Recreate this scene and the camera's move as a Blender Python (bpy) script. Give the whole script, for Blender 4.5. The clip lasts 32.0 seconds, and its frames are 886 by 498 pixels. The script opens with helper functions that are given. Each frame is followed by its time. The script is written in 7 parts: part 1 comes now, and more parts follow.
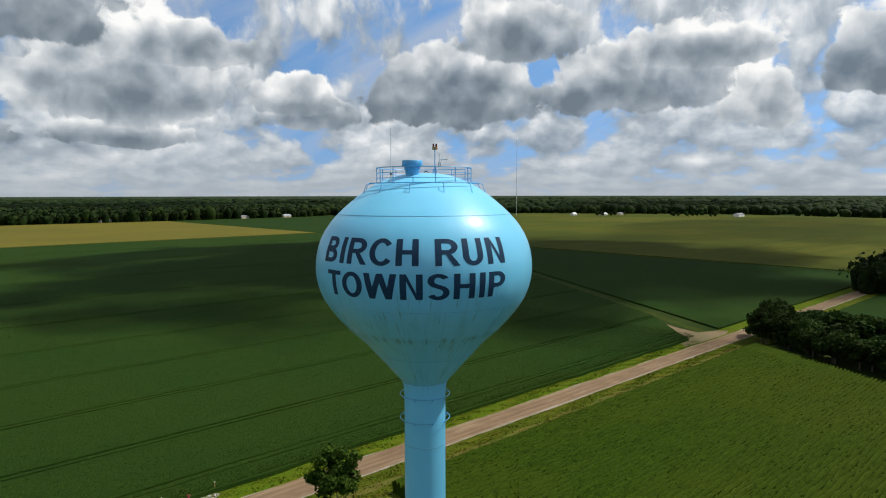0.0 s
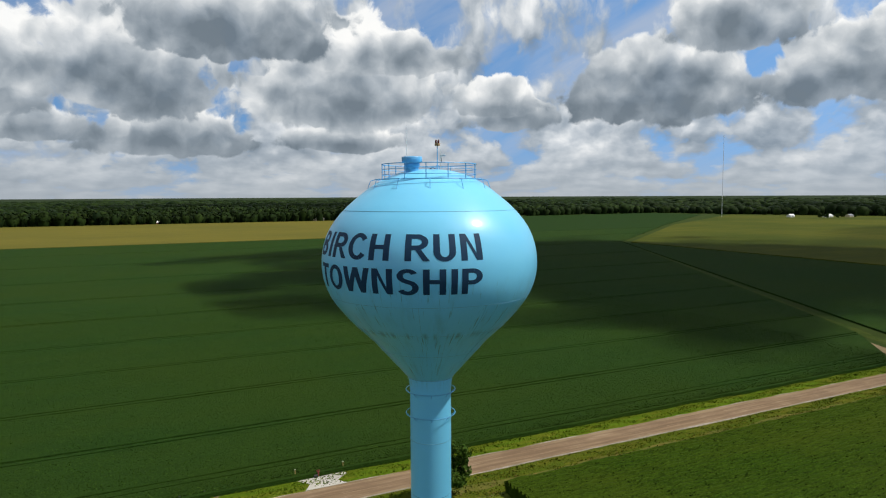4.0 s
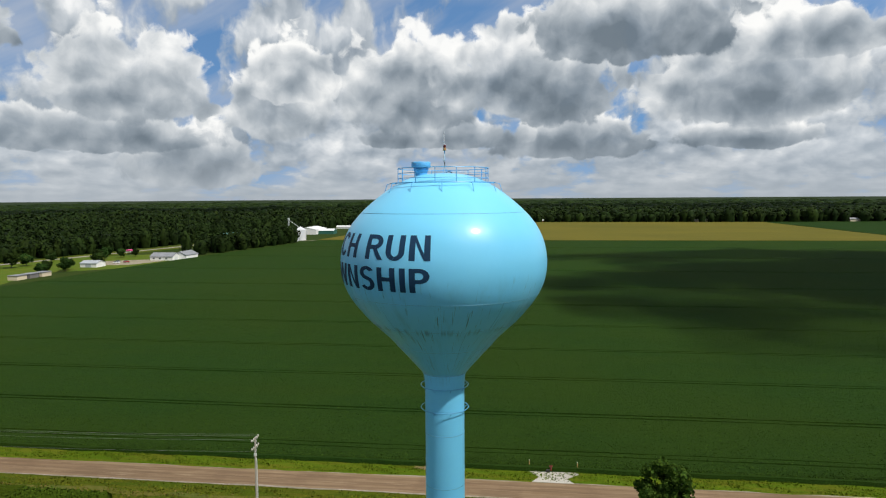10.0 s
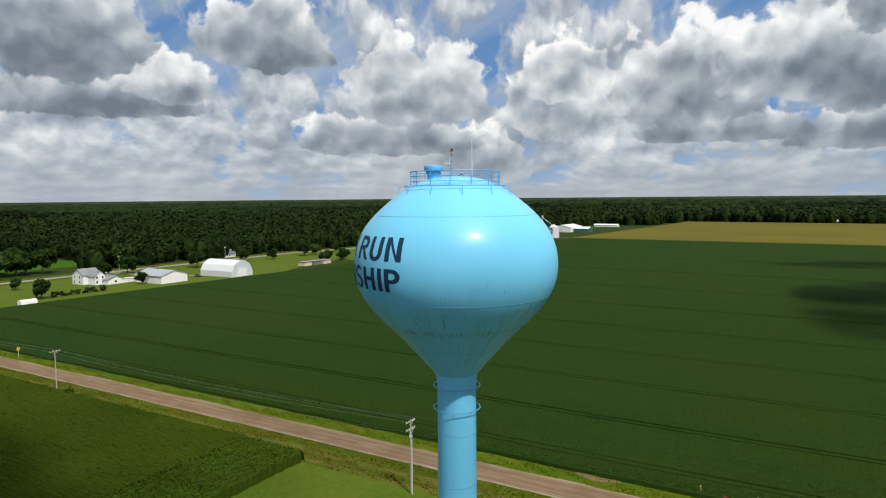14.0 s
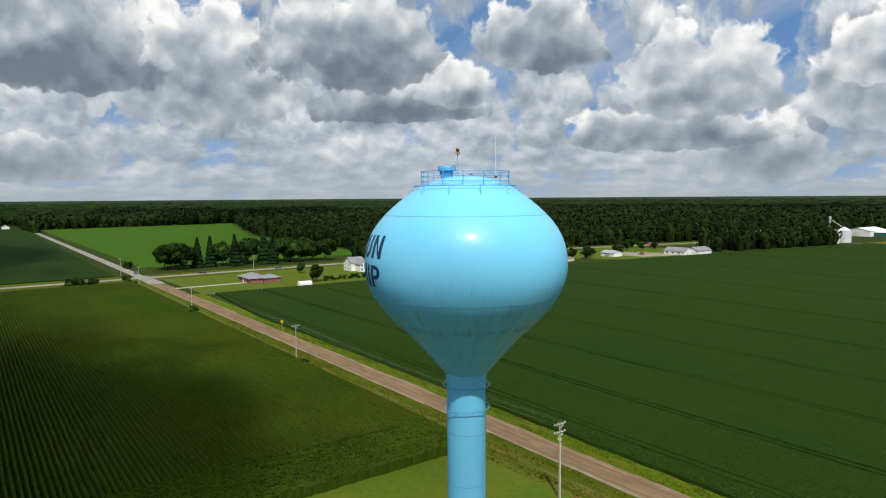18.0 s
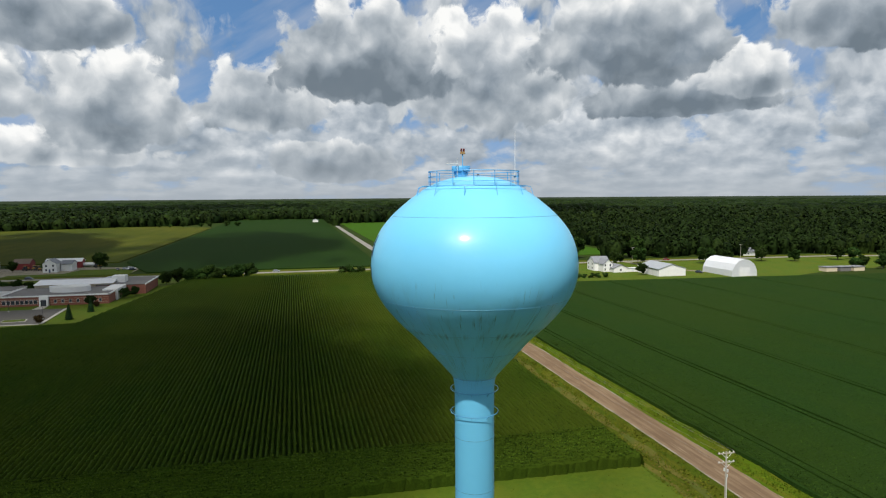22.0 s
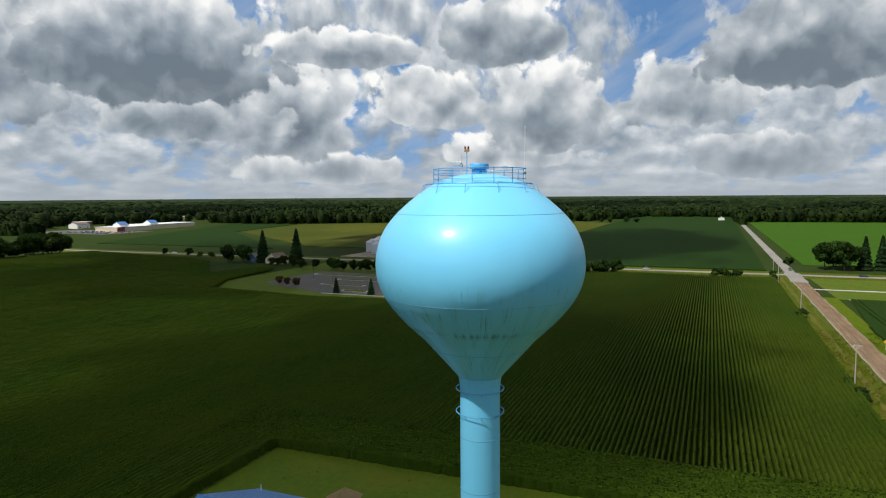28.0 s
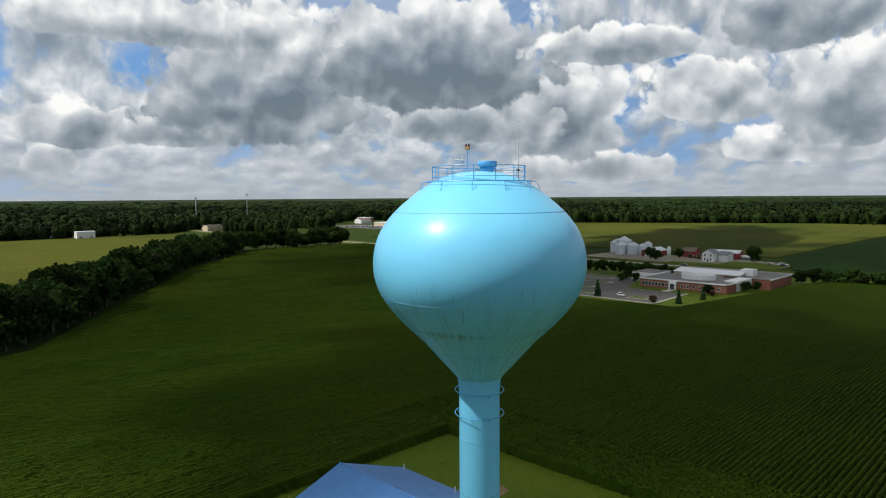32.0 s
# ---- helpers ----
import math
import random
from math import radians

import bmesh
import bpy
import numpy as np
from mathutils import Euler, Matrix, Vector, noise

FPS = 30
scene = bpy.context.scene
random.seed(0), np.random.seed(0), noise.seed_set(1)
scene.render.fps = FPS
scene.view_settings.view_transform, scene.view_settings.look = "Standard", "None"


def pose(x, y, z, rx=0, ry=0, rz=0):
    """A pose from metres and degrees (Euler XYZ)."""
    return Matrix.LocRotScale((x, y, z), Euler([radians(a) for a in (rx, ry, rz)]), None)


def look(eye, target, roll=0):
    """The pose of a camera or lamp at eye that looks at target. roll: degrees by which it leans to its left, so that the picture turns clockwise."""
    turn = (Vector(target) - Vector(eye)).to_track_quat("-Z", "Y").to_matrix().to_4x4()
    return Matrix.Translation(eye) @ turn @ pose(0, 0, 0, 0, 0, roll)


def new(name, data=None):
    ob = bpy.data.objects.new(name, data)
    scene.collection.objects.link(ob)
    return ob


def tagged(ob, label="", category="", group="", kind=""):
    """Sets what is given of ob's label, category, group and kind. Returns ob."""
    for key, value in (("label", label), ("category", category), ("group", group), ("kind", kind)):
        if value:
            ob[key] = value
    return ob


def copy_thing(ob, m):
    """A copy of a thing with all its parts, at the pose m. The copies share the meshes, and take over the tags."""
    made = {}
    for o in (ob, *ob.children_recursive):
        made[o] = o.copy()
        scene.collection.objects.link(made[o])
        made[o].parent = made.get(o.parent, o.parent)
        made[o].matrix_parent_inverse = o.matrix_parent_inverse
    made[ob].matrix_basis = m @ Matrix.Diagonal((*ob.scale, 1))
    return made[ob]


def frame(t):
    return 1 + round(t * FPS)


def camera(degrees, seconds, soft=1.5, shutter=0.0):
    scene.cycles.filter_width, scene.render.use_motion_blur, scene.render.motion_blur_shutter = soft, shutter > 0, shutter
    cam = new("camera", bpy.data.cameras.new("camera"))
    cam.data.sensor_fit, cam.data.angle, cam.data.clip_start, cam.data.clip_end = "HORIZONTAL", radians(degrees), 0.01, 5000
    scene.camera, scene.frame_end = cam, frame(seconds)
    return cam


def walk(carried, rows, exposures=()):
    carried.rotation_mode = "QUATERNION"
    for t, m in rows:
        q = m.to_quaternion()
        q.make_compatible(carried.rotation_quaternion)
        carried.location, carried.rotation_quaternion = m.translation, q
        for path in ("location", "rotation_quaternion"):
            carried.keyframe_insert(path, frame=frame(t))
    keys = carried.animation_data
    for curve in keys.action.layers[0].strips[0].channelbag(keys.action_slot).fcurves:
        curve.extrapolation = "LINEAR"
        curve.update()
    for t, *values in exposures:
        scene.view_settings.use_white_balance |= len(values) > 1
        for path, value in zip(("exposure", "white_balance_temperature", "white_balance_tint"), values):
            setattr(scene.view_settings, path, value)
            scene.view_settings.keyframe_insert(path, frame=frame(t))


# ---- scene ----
cam = camera(68.0, 32.0, soft=1.15)
PATH = [
    (0, (-27.655, -31.331, 46.329), (-26.295, -29.876, 46.162), -0.1),
    (0.5, (-26.801, -32.042, 46.3), (-25.48, -30.548, 46.133), -0.1),
    (1, (-25.832, -32.856, 46.261), (-24.559, -31.323, 46.094), -0.1),
    (1.5, (-24.785, -33.749, 46.227), (-23.563, -32.175, 46.06), -0.2),
    (2, (-23.561, -34.707, 46.207), (-22.4, -33.087, 46.042), -0.2),
    (2.5, (-22.225, -35.641, 46.187), (-21.13, -33.976, 46.022), -0.2),
    (4.5, (-15.945, -38.874, 45.966), (-15.153, -37.045, 45.803), -0.3),
    (5, (-14.29, -39.723, 45.919), (-13.581, -37.86, 45.757), -0.3),
    (5.5, (-12.532, -40.597, 45.883), (-11.911, -38.702, 45.721), -0.3),
    (6, (-10.693, -41.415, 45.867), (-10.166, -39.493, 45.705), -0.4),
    (6.5, (-8.745, -42.068, 45.852), (-8.313, -40.122, 45.69), -0.3),
    (7, (-6.822, -42.541, 45.856), (-6.482, -40.577, 45.694), -0.4),
    (7.5, (-4.822, -42.858, 45.889), (-4.579, -40.879, 45.729), -0.4),
    (8, (-2.685, -43.104, 45.918), (-2.546, -41.115, 45.757), -0.4),
    (8.5, (-0.668, -43.337, 45.967), (-0.626, -41.344, 45.806), -0.5),
    (9, (1.326, -43.45, 46.005), (1.273, -41.456, 45.845), -0.5),
    (9.5, (3.424, -43.423, 46.042), (3.271, -41.435, 45.883), -0.5),
    (10, (5.517, -43.323, 46.085), (5.263, -41.346, 45.927), -0.4),
    (10.5, (7.544, -43.197, 46.15), (7.195, -41.234, 45.992), -0.5),
    (11, (9.624, -42.905, 46.17), (9.178, -40.962, 46.012), -0.5),
    (11.5, (11.736, -42.395, 46.186), (11.191, -40.477, 46.029), -0.5),
    (12, (13.76, -41.82, 46.238), (13.118, -39.932, 46.08), -0.5),
    (12.5, (15.831, -41.156, 46.264), (15.092, -39.303, 46.105), -0.5),
    (13, (17.87, -40.422, 46.283), (17.038, -38.61, 46.124), -0.5),
    (13.5, (19.8, -39.562, 46.295), (18.88, -37.795, 46.137), -0.5),
    (14, (21.663, -38.545, 46.304), (20.653, -36.827, 46.145), -0.5),
    (14.5, (23.442, -37.399, 46.28), (22.346, -35.734, 46.121), -0.5),
    (16.5, (30.362, -32.282, 46.286), (28.956, -30.87, 46.127), -0.5),
    (17, (32.04, -30.738, 46.27), (30.563, -29.399, 46.111), -0.4),
    (17.5, (33.475, -29.228, 46.302), (31.932, -27.965, 46.142), -0.4),
    (18, (34.8, -27.551, 46.317), (33.196, -26.369, 46.157), -0.4),
    (18.5, (36.01, -25.741, 46.299), (34.347, -24.641, 46.138), -0.4),
    (19, (37.178, -23.774, 46.271), (35.461, -22.761, 46.11), -0.4),
    (19.5, (38.248, -21.805, 46.318), (36.481, -20.883, 46.157), -0.4),
    (20, (39.236, -19.824, 46.353), (37.423, -18.992, 46.192), -0.4),
    (20.5, (40.071, -17.875, 46.375), (38.219, -17.138, 46.214), -0.4),
    (21, (40.768, -15.898, 46.381), (38.881, -15.256, 46.22), -0.4),
    (21.5, (41.404, -13.816, 46.377), (39.486, -13.273, 46.216), -0.4),
    (22, (41.891, -11.722, 46.375), (39.948, -11.276, 46.214), -0.4),
    (22.5, (42.291, -9.594, 46.378), (40.328, -9.247, 46.216), -0.4),
    (23, (42.595, -7.392, 46.383), (40.617, -7.146, 46.222), -0.4),
    (23.5, (42.692, -5.154, 46.375), (40.703, -5.011, 46.214), -0.4),
    (24, (42.78, -2.931, 46.372), (40.787, -2.89, 46.21), -0.4),
    (24.5, (42.948, -0.835, 46.386), (40.955, -0.894, 46.224), -0.4),
    (25, (43.095, 1.246, 46.397), (41.109, 1.085, 46.235), -0.4),
    (25.5, (43.002, 3.499, 46.352), (41.026, 3.236, 46.189), -0.4),
    (27.5, (41.404, 12.09, 46.272), (39.524, 11.43, 46.11), -0.4),
    (28, (40.691, 14.026, 46.269), (38.846, 13.272, 46.106), -0.4),
    (28.5, (39.854, 15.981, 46.254), (38.049, 15.135, 46.091), -0.4),
    (29, (38.89, 17.93, 46.236), (37.13, 16.994, 46.074), -0.4),
    (29.5, (37.778, 19.857, 46.217), (36.068, 18.83, 46.055), -0.4),
    (30, (36.544, 21.755, 46.207), (34.891, 20.642, 46.045), -0.4),
    (30.5, (35.366, 23.501, 46.173), (33.77, 22.304, 46.012), -0.3),
    (31, (34.207, 25.094, 46.136), (32.671, 23.824, 45.974), -0.4),
    (31.5, (32.918, 26.683, 46.11), (31.445, 25.34, 45.949), -0.4),
    (32, (31.51, 28.286, 46.101), (30.101, 26.874, 45.94), -0.4),
]
walk(cam, [(t, look(eye, target, roll)) for t, eye, target, roll in PATH])

# ---- world, sun ----
SUN_AZ, SUN_EL = -30.0, 53.5          # degrees, from +x towards +y; above the horizon


class Nodes:
    """Small helper to wire node trees."""
    def __init__(self, tree):
        self.t = tree
        tree.nodes.clear()

    def add(self, kind, ins=None, **props):
        n = self.t.nodes.new(kind)
        for k, v in props.items():
            setattr(n, k, v)
        for k, v in (ins or {}).items():
            if isinstance(v, bpy.types.NodeSocket):
                self.t.links.new(v, n.inputs[k])
            else:
                n.inputs[k].default_value = v
        return n

    def math(self, op, a, b=0.0, c=0.0, clamp=False):
        return self.add("ShaderNodeMath", {0: a, 1: b, 2: c}, operation=op, use_clamp=clamp).outputs[0]

    def mix(self, f, a, b):
        n = self.add("ShaderNodeMix", {0: f, 6: a, 7: b}, data_type="RGBA")
        return n.outputs[2]

    def noise(self, vec, scale, detail=4.0, rough=0.5, dist=0.0):
        return self.add("ShaderNodeTexNoise", {"Vector": vec, "Scale": scale, "Detail": detail, "Roughness": rough, "Distortion": dist}).outputs[0]

    def ramp(self, f, *stops):
        n = self.add("ShaderNodeValToRGB", {0: f})
        e = n.color_ramp.elements
        while len(e) < len(stops):
            e.new(0.5)
        for el, (p, c) in zip(e, stops):
            el.position = p
            el.color = (*c, 1) if len(c) == 3 else c
        return n.outputs[0]


def g(v):
    return (v, v, v)


def heap_group(tone):
    """One heaped cloud laid over what is behind it."""
    t = bpy.data.node_groups.new("heaped_cloud", "ShaderNodeTree")
    for key, kind in (("Behind", "Color"), ("Place", "Vector"), ("Rag", "Float"), ("Relief", "Float"), ("Size", "Vector"), ("Shift", "Vector"), ("Rise", "Float"), ("Base", "Float")):
        t.interface.new_socket(key, in_out="INPUT", socket_type="NodeSocket" + kind)
    t.interface.new_socket("Sky", in_out="OUTPUT", socket_type="NodeSocketColor")
    N = Nodes(t)
    i = N.add("NodeGroupInput").outputs
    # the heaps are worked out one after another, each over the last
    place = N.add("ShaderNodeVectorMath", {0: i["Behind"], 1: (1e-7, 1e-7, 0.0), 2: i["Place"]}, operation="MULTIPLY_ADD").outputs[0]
    q = N.add("ShaderNodeSeparateXYZ", {0: N.add("ShaderNodeVectorMath", {0: place, 1: i["Size"], 2: i["Shift"]}, operation="MULTIPLY_ADD").outputs[0]})
    y = q.outputs[1]
    fall = N.math("MINIMUM", N.math("MULTIPLY", y, 1.15), N.math("MULTIPLY", y, 3.0))
    rr = N.math("SQRT", N.math("MULTIPLY_ADD", q.outputs[0], q.outputs[0], N.math("MULTIPLY", fall, fall)))
    body = N.math("ADD", rr, N.math("MULTIPLY", i["Rag"], 0.85))
    mask = N.add("ShaderNodeMapRange", {0: body, 1: 1.03, 2: 0.87, 3: 0.0, 4: 0.97}, interpolation_type="SMOOTHSTEP").outputs[0]
    lit = N.math("MULTIPLY_ADD", y, i["Rise"], N.math("MULTIPLY_ADD", i["Relief"], 0.85, i["Base"]))
    lit = N.math("MULTIPLY_ADD", N.math("SUBTRACT", body, 0.6), 0.42, lit)
    N.add("NodeGroupOutput", {0: N.mix(mask, i["Behind"], N.ramp(lit, *tone))})
    return t


def make_world():
    w = bpy.data.worlds.new("sky")
    scene.world = w
    w.use_nodes = True
    N = Nodes(w.node_tree)
    d = N.add("ShaderNodeTexCoord").outputs["Generated"]
    lifted = N.add("ShaderNodeVectorMath", {0: d, 1: (0.0, 0.0, 0.35)}, operation="ADD").outputs[0]
    sky = N.add("ShaderNodeTexSky", {0: lifted}, sky_type="NISHITA", sun_disc=False, sun_elevation=radians(SUN_EL),
                sun_rotation=radians(90 - SUN_AZ), air_density=1.3, dust_density=0.6, ozone_density=1.6).outputs[0]
    blue = N.add("ShaderNodeVectorMath", {0: sky, 1: (0.72 * SKY_GAIN, 0.95 * SKY_GAIN, 1.08 * SKY_GAIN)}, operation="MULTIPLY").outputs[0]
    s = N.add("ShaderNodeSeparateXYZ", {0: d})
    up = N.math("MAXIMUM", s.outputs[2], 0.0)

    # the line of sight as degrees round and above the horizon
    az = N.math("FLOORED_MODULO", N.math("MULTIPLY", N.math("ARCTAN2", s.outputs[1], s.outputs[0]), 180 / math.pi), 360.0)
    el = N.math("MULTIPLY", N.math("ARCSINE", s.outputs[2]), 180 / math.pi)
    flat = N.add("ShaderNodeCombineXYZ", {0: az, 1: el, 2: 0.0}).outputs[0]

    def soft(v, scale, detail=4.0, rough=0.5):
        return N.add("ShaderNodeTexNoise", {"Vector": v, "Scale": scale, "Detail": detail, "Roughness": rough}, noise_dimensions="2D").outputs[0]

    def puff(v, scale):
        return N.add("ShaderNodeTexVoronoi", {"Vector": v, "Scale": scale, "Smoothness": 0.6}, feature="SMOOTH_F1", voronoi_dimensions="2D").outputs[0]

    def shifted(v, dx, dy):
        return N.add("ShaderNodeVectorMath", {0: v, 1: (dx, dy, 0.0)}, operation="ADD").outputs[0]

    wisp = N.add("ShaderNodeTexNoise", {"Vector": flat, "Scale": 0.40, "Detail": 3.0, "Roughness": 0.5}, noise_dimensions="2D").outputs[1]
    wisp = N.add("ShaderNodeVectorMath", {0: N.add("ShaderNodeVectorMath", {0: wisp, 1: (0.5, 0.5, 0.5)}, operation="SUBTRACT").outputs[0], 3: 1.5}, operation="SCALE").outputs[0]
    curl = N.add("ShaderNodeVectorMath", {0: flat, 1: wisp}, operation="ADD").outputs[0]
    gentle = N.add("ShaderNodeVectorMath", {0: wisp, 1: (0.4, 0.4, 0.0), 2: flat}, operation="MULTIPLY_ADD").outputs[0]
    broad = soft(flat, 0.10, 3.0)
    lump = soft(curl, 0.26, 6.0, 0.58)
    billow = N.math("MULTIPLY_ADD", puff(curl, 0.85), 0.45, N.math("MULTIPLY", puff(curl, 0.36), 0.55))
    # relief of the billows, lit from above
    relief = N.math("SUBTRACT", puff(shifted(gentle, 0.3, 0.7), 0.36), puff(shifted(gentle, -0.3, -0.7), 0.36))
    relief = N.math("MULTIPLY_ADD", N.math("SUBTRACT", soft(shifted(gentle, -0.15, -0.6), 0.26, 2.5, 0.5), soft(shifted(gentle, 0.15, 0.6), 0.26, 2.5, 0.5)), 1.05, N.math("MULTIPLY", relief, 0.34))
    relief = N.math("MULTIPLY_ADD", N.math("SUBTRACT", soft(curl, 0.8, 5.0, 0.58), 0.5), 0.30, relief)
    rag = N.math("MULTIPLY_ADD", N.math("SUBTRACT", lump, 0.5), 1.25, N.math("MULTIPLY", N.math("SUBTRACT", billow, 0.5), 0.55))

    tone = ((0.0, (0.165, 0.208, 0.250)), (0.25, (0.262, 0.312, 0.362)), (0.50, (0.425, 0.475, 0.520)), (0.75, (0.675, 0.71, 0.735)), (1.0, (1.03, 1.03, 1.01)))

    # thin streaked veil in the blue, then the deck of far cloud that closes up towards the horizon
    streak = N.add("ShaderNodeVectorMath", {0: N.add("ShaderNodeVectorRotate", {"Vector": flat, "Angle": 0.5}, rotation_type="Z_AXIS").outputs[0], 1: (0.05, 0.22, 1.0)}, operation="MULTIPLY").outputs[0]
    veil = N.math("MULTIPLY", N.ramp(soft(streak, 1.0, 5.0, 0.55), (0.38, g(0)), (0.70, g(1))), 0.60)
    col = N.mix(veil, blue, (0.52, 0.565, 0.64, 1))
    drawn = N.math("MULTIPLY", N.math("LOGARITHM", N.math("ADD", N.math("MAXIMUM", el, 0.0), 1.6), math.e), 9.5)
    deck = N.add("ShaderNodeCombineXYZ", {0: az, 1: drawn, 2: 0.0}).outputs[0]
    deck = N.add("ShaderNodeVectorMath", {0: wisp, 1: (0.6, 0.6, 0.0), 2: deck}, operation="MULTIPLY_ADD").outputs[0]
    here, above = soft(shifted(deck, 0.0, -0.5), 0.25, 5.0, 0.54), soft(shifted(deck, 0.2, 0.7), 0.25, 3.0, 0.5)
    shade = N.math("MULTIPLY_ADD", N.math("MULTIPLY", N.math("SUBTRACT", here, above), N.ramp(up, (0.02, g(0.45)), (0.11, g(1.0)))), 1.35, N.math("MULTIPLY_ADD", relief, 0.45, N.math("MULTIPLY_ADD", broad, 0.5, 0.30)))
    cover = N.ramp(N.math("ADD", N.ramp(up, (0.08, g(0.10)), (0.24, g(0.0))), N.math("MULTIPLY_ADD", broad, 0.45, N.math("MULTIPLY", here, 0.55))), (0.475, g(0)), (0.56, g(0.92)))
    col = N.mix(cover, col, N.ramp(shade, *tone))

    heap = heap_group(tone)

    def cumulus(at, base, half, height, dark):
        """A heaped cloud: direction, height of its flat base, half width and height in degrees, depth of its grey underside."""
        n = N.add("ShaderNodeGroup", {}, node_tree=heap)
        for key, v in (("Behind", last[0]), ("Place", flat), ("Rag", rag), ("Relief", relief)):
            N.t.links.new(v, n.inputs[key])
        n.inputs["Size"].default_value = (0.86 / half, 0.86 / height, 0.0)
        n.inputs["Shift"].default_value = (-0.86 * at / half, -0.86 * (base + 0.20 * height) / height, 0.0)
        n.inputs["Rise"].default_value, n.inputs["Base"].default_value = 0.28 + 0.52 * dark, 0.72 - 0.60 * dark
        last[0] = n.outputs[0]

    last = [col]
    cumulus(212.9, 1.4, 6.0, 2.0, 0.2)
    cumulus(117.9, 1.6, 4.4, 4.1, 0.5)
    cumulus(176.7, 1.8, 4.7, 2.7, 0.6)
    cumulus(255.9, 2.0, 1.6, 1.9, 0.3)
    cumulus(196.0, 2.8, 5.5, 2.4, 0.15)
    cumulus(86.2, 3.6, 5.7, 2.9, 0.8)
    cumulus(72.8, 4.0, 4.8, 1.8, 0.7)
    cumulus(125.6, 4.1, 8.5, 2.5, 0.6)
    cumulus(214.5, 4.3, 4.3, 6.3, 0.5)
    cumulus(253.7, 4.3, 3.2, 2.9, 0.45)
    cumulus(193.1, 4.4, 4.6, 6.1, 0.5)
    cumulus(246.4, 4.4, 3.6, 1.8, 0.65)
    cumulus(96.9, 4.5, 5.9, 2.1, 0.65)
    cumulus(222.8, 5.1, 6.4, 3.1, 0.6)
    cumulus(21.4, 5.7, 2.6, 3.6, 0.25)
    cumulus(111.1, 5.8, 3.8, 6.1, 0.25)
    cumulus(58.1, 5.8, 3.5, 2.5, 0.6)
    cumulus(239.3, 5.9, 7.6, 8.5, 0.7)
    cumulus(182.0, 6.1, 4.7, 4.2, 0.5)
    cumulus(203.0, 6.4, 4.3, 3.8, 0.25)
    cumulus(99.7, 6.5, 5.3, 6.3, 0.5)
    cumulus(46.1, 6.6, 6.6, 5.1, 0.85)
    cumulus(72.6, 6.6, 7.4, 6.7, 0.4)
    cumulus(148.2, 6.7, 6.8, 2.8, 0.75)
    cumulus(163.4, 6.8, 7.2, 7.5, 0.35)
    cumulus(122.6, 6.8, 5.2, 5.5, 0.35)
    cumulus(59.3, 7.0, 3.3, 2.4, 0.6)
    cumulus(31.7, 7.3, 6.6, 4.3, 0.75)
    cumulus(89.2, 7.5, 6.6, 6.2, 0.6)
    cumulus(13.9, 7.9, 3.3, 4.4, 0.9)
    cumulus(142.5, 8.1, 3.0, 3.2, 0.25)
    cumulus(109.9, 8.5, 3.0, 3.8, 0.15)
    cumulus(225.3, 8.6, 9.0, 6.8, 0.9)
    cumulus(173.6, 9.1, 6.6, 5.8, 0.85)
    cumulus(151.6, 10.0, 6.8, 6.0, 0.75)
    cumulus(26.4, 10.5, 5.6, 2.8, 0.3)
    cumulus(68.3, 10.6, 5.6, 2.9, 0.35)
    cumulus(135.1, 11.1, 4.8, 4.5, 0.7)
    cumulus(210.4, 11.2, 6.0, 2.2, 0.3)
    cumulus(81.3, 11.7, 7.3, 4.8, 0.85)
    cumulus(197.4, 11.7, 5.2, 4.1, 0.6)
    cumulus(40.3, 11.7, 4.6, 4.2, 0.6)
    cumulus(246.8, 12.2, 9.7, 2.5, 0.3)
    col = last[0]
    # more of the same overhead, out of sight
    top = N.ramp(N.noise(d, 4.6, 6.0, 0.6), (0.44, g(0)), (0.52, g(1)))
    col = N.mix(N.math("MULTIPLY", top, N.ramp(up, (0.27, g(0)), (0.36, g(1)))), col, N.ramp(N.noise(d, 7.0, 5.0, 0.6), (0.3, (0.30, 0.33, 0.37)), (0.7, (0.85, 0.85, 0.84))))
    haze = N.ramp(up, (0.0, g(0.72)), (0.025, g(0.40)), (0.075, g(0.0)))
    col = N.mix(haze, col, (0.43, 0.475, 0.52, 1))
    ground = N.math("LESS_THAN", s.outputs[2], -0.003)
    col = N.mix(ground, col, (0.05, 0.07, 0.04, 1))
    N.add("ShaderNodeOutputWorld", {0: N.add("ShaderNodeBackground", {0: col, 1: SKY_STRENGTH}).outputs[0]})


SKY_GAIN, SKY_STRENGTH = 0.15, 0.96
make_world()
sun = new("sun", bpy.data.lights.new("sun", "SUN"))
sun.data.energy, sun.data.angle, sun.data.color = 5.0, radians(0.53), (1.0, 0.95, 0.87)
sd = Vector((math.cos(radians(SUN_EL)) * math.cos(radians(SUN_AZ)), math.cos(radians(SUN_EL)) * math.sin(radians(SUN_AZ)), math.sin(radians(SUN_EL))))
sun.matrix_world = look(sd * 900, (0, 0, 0))


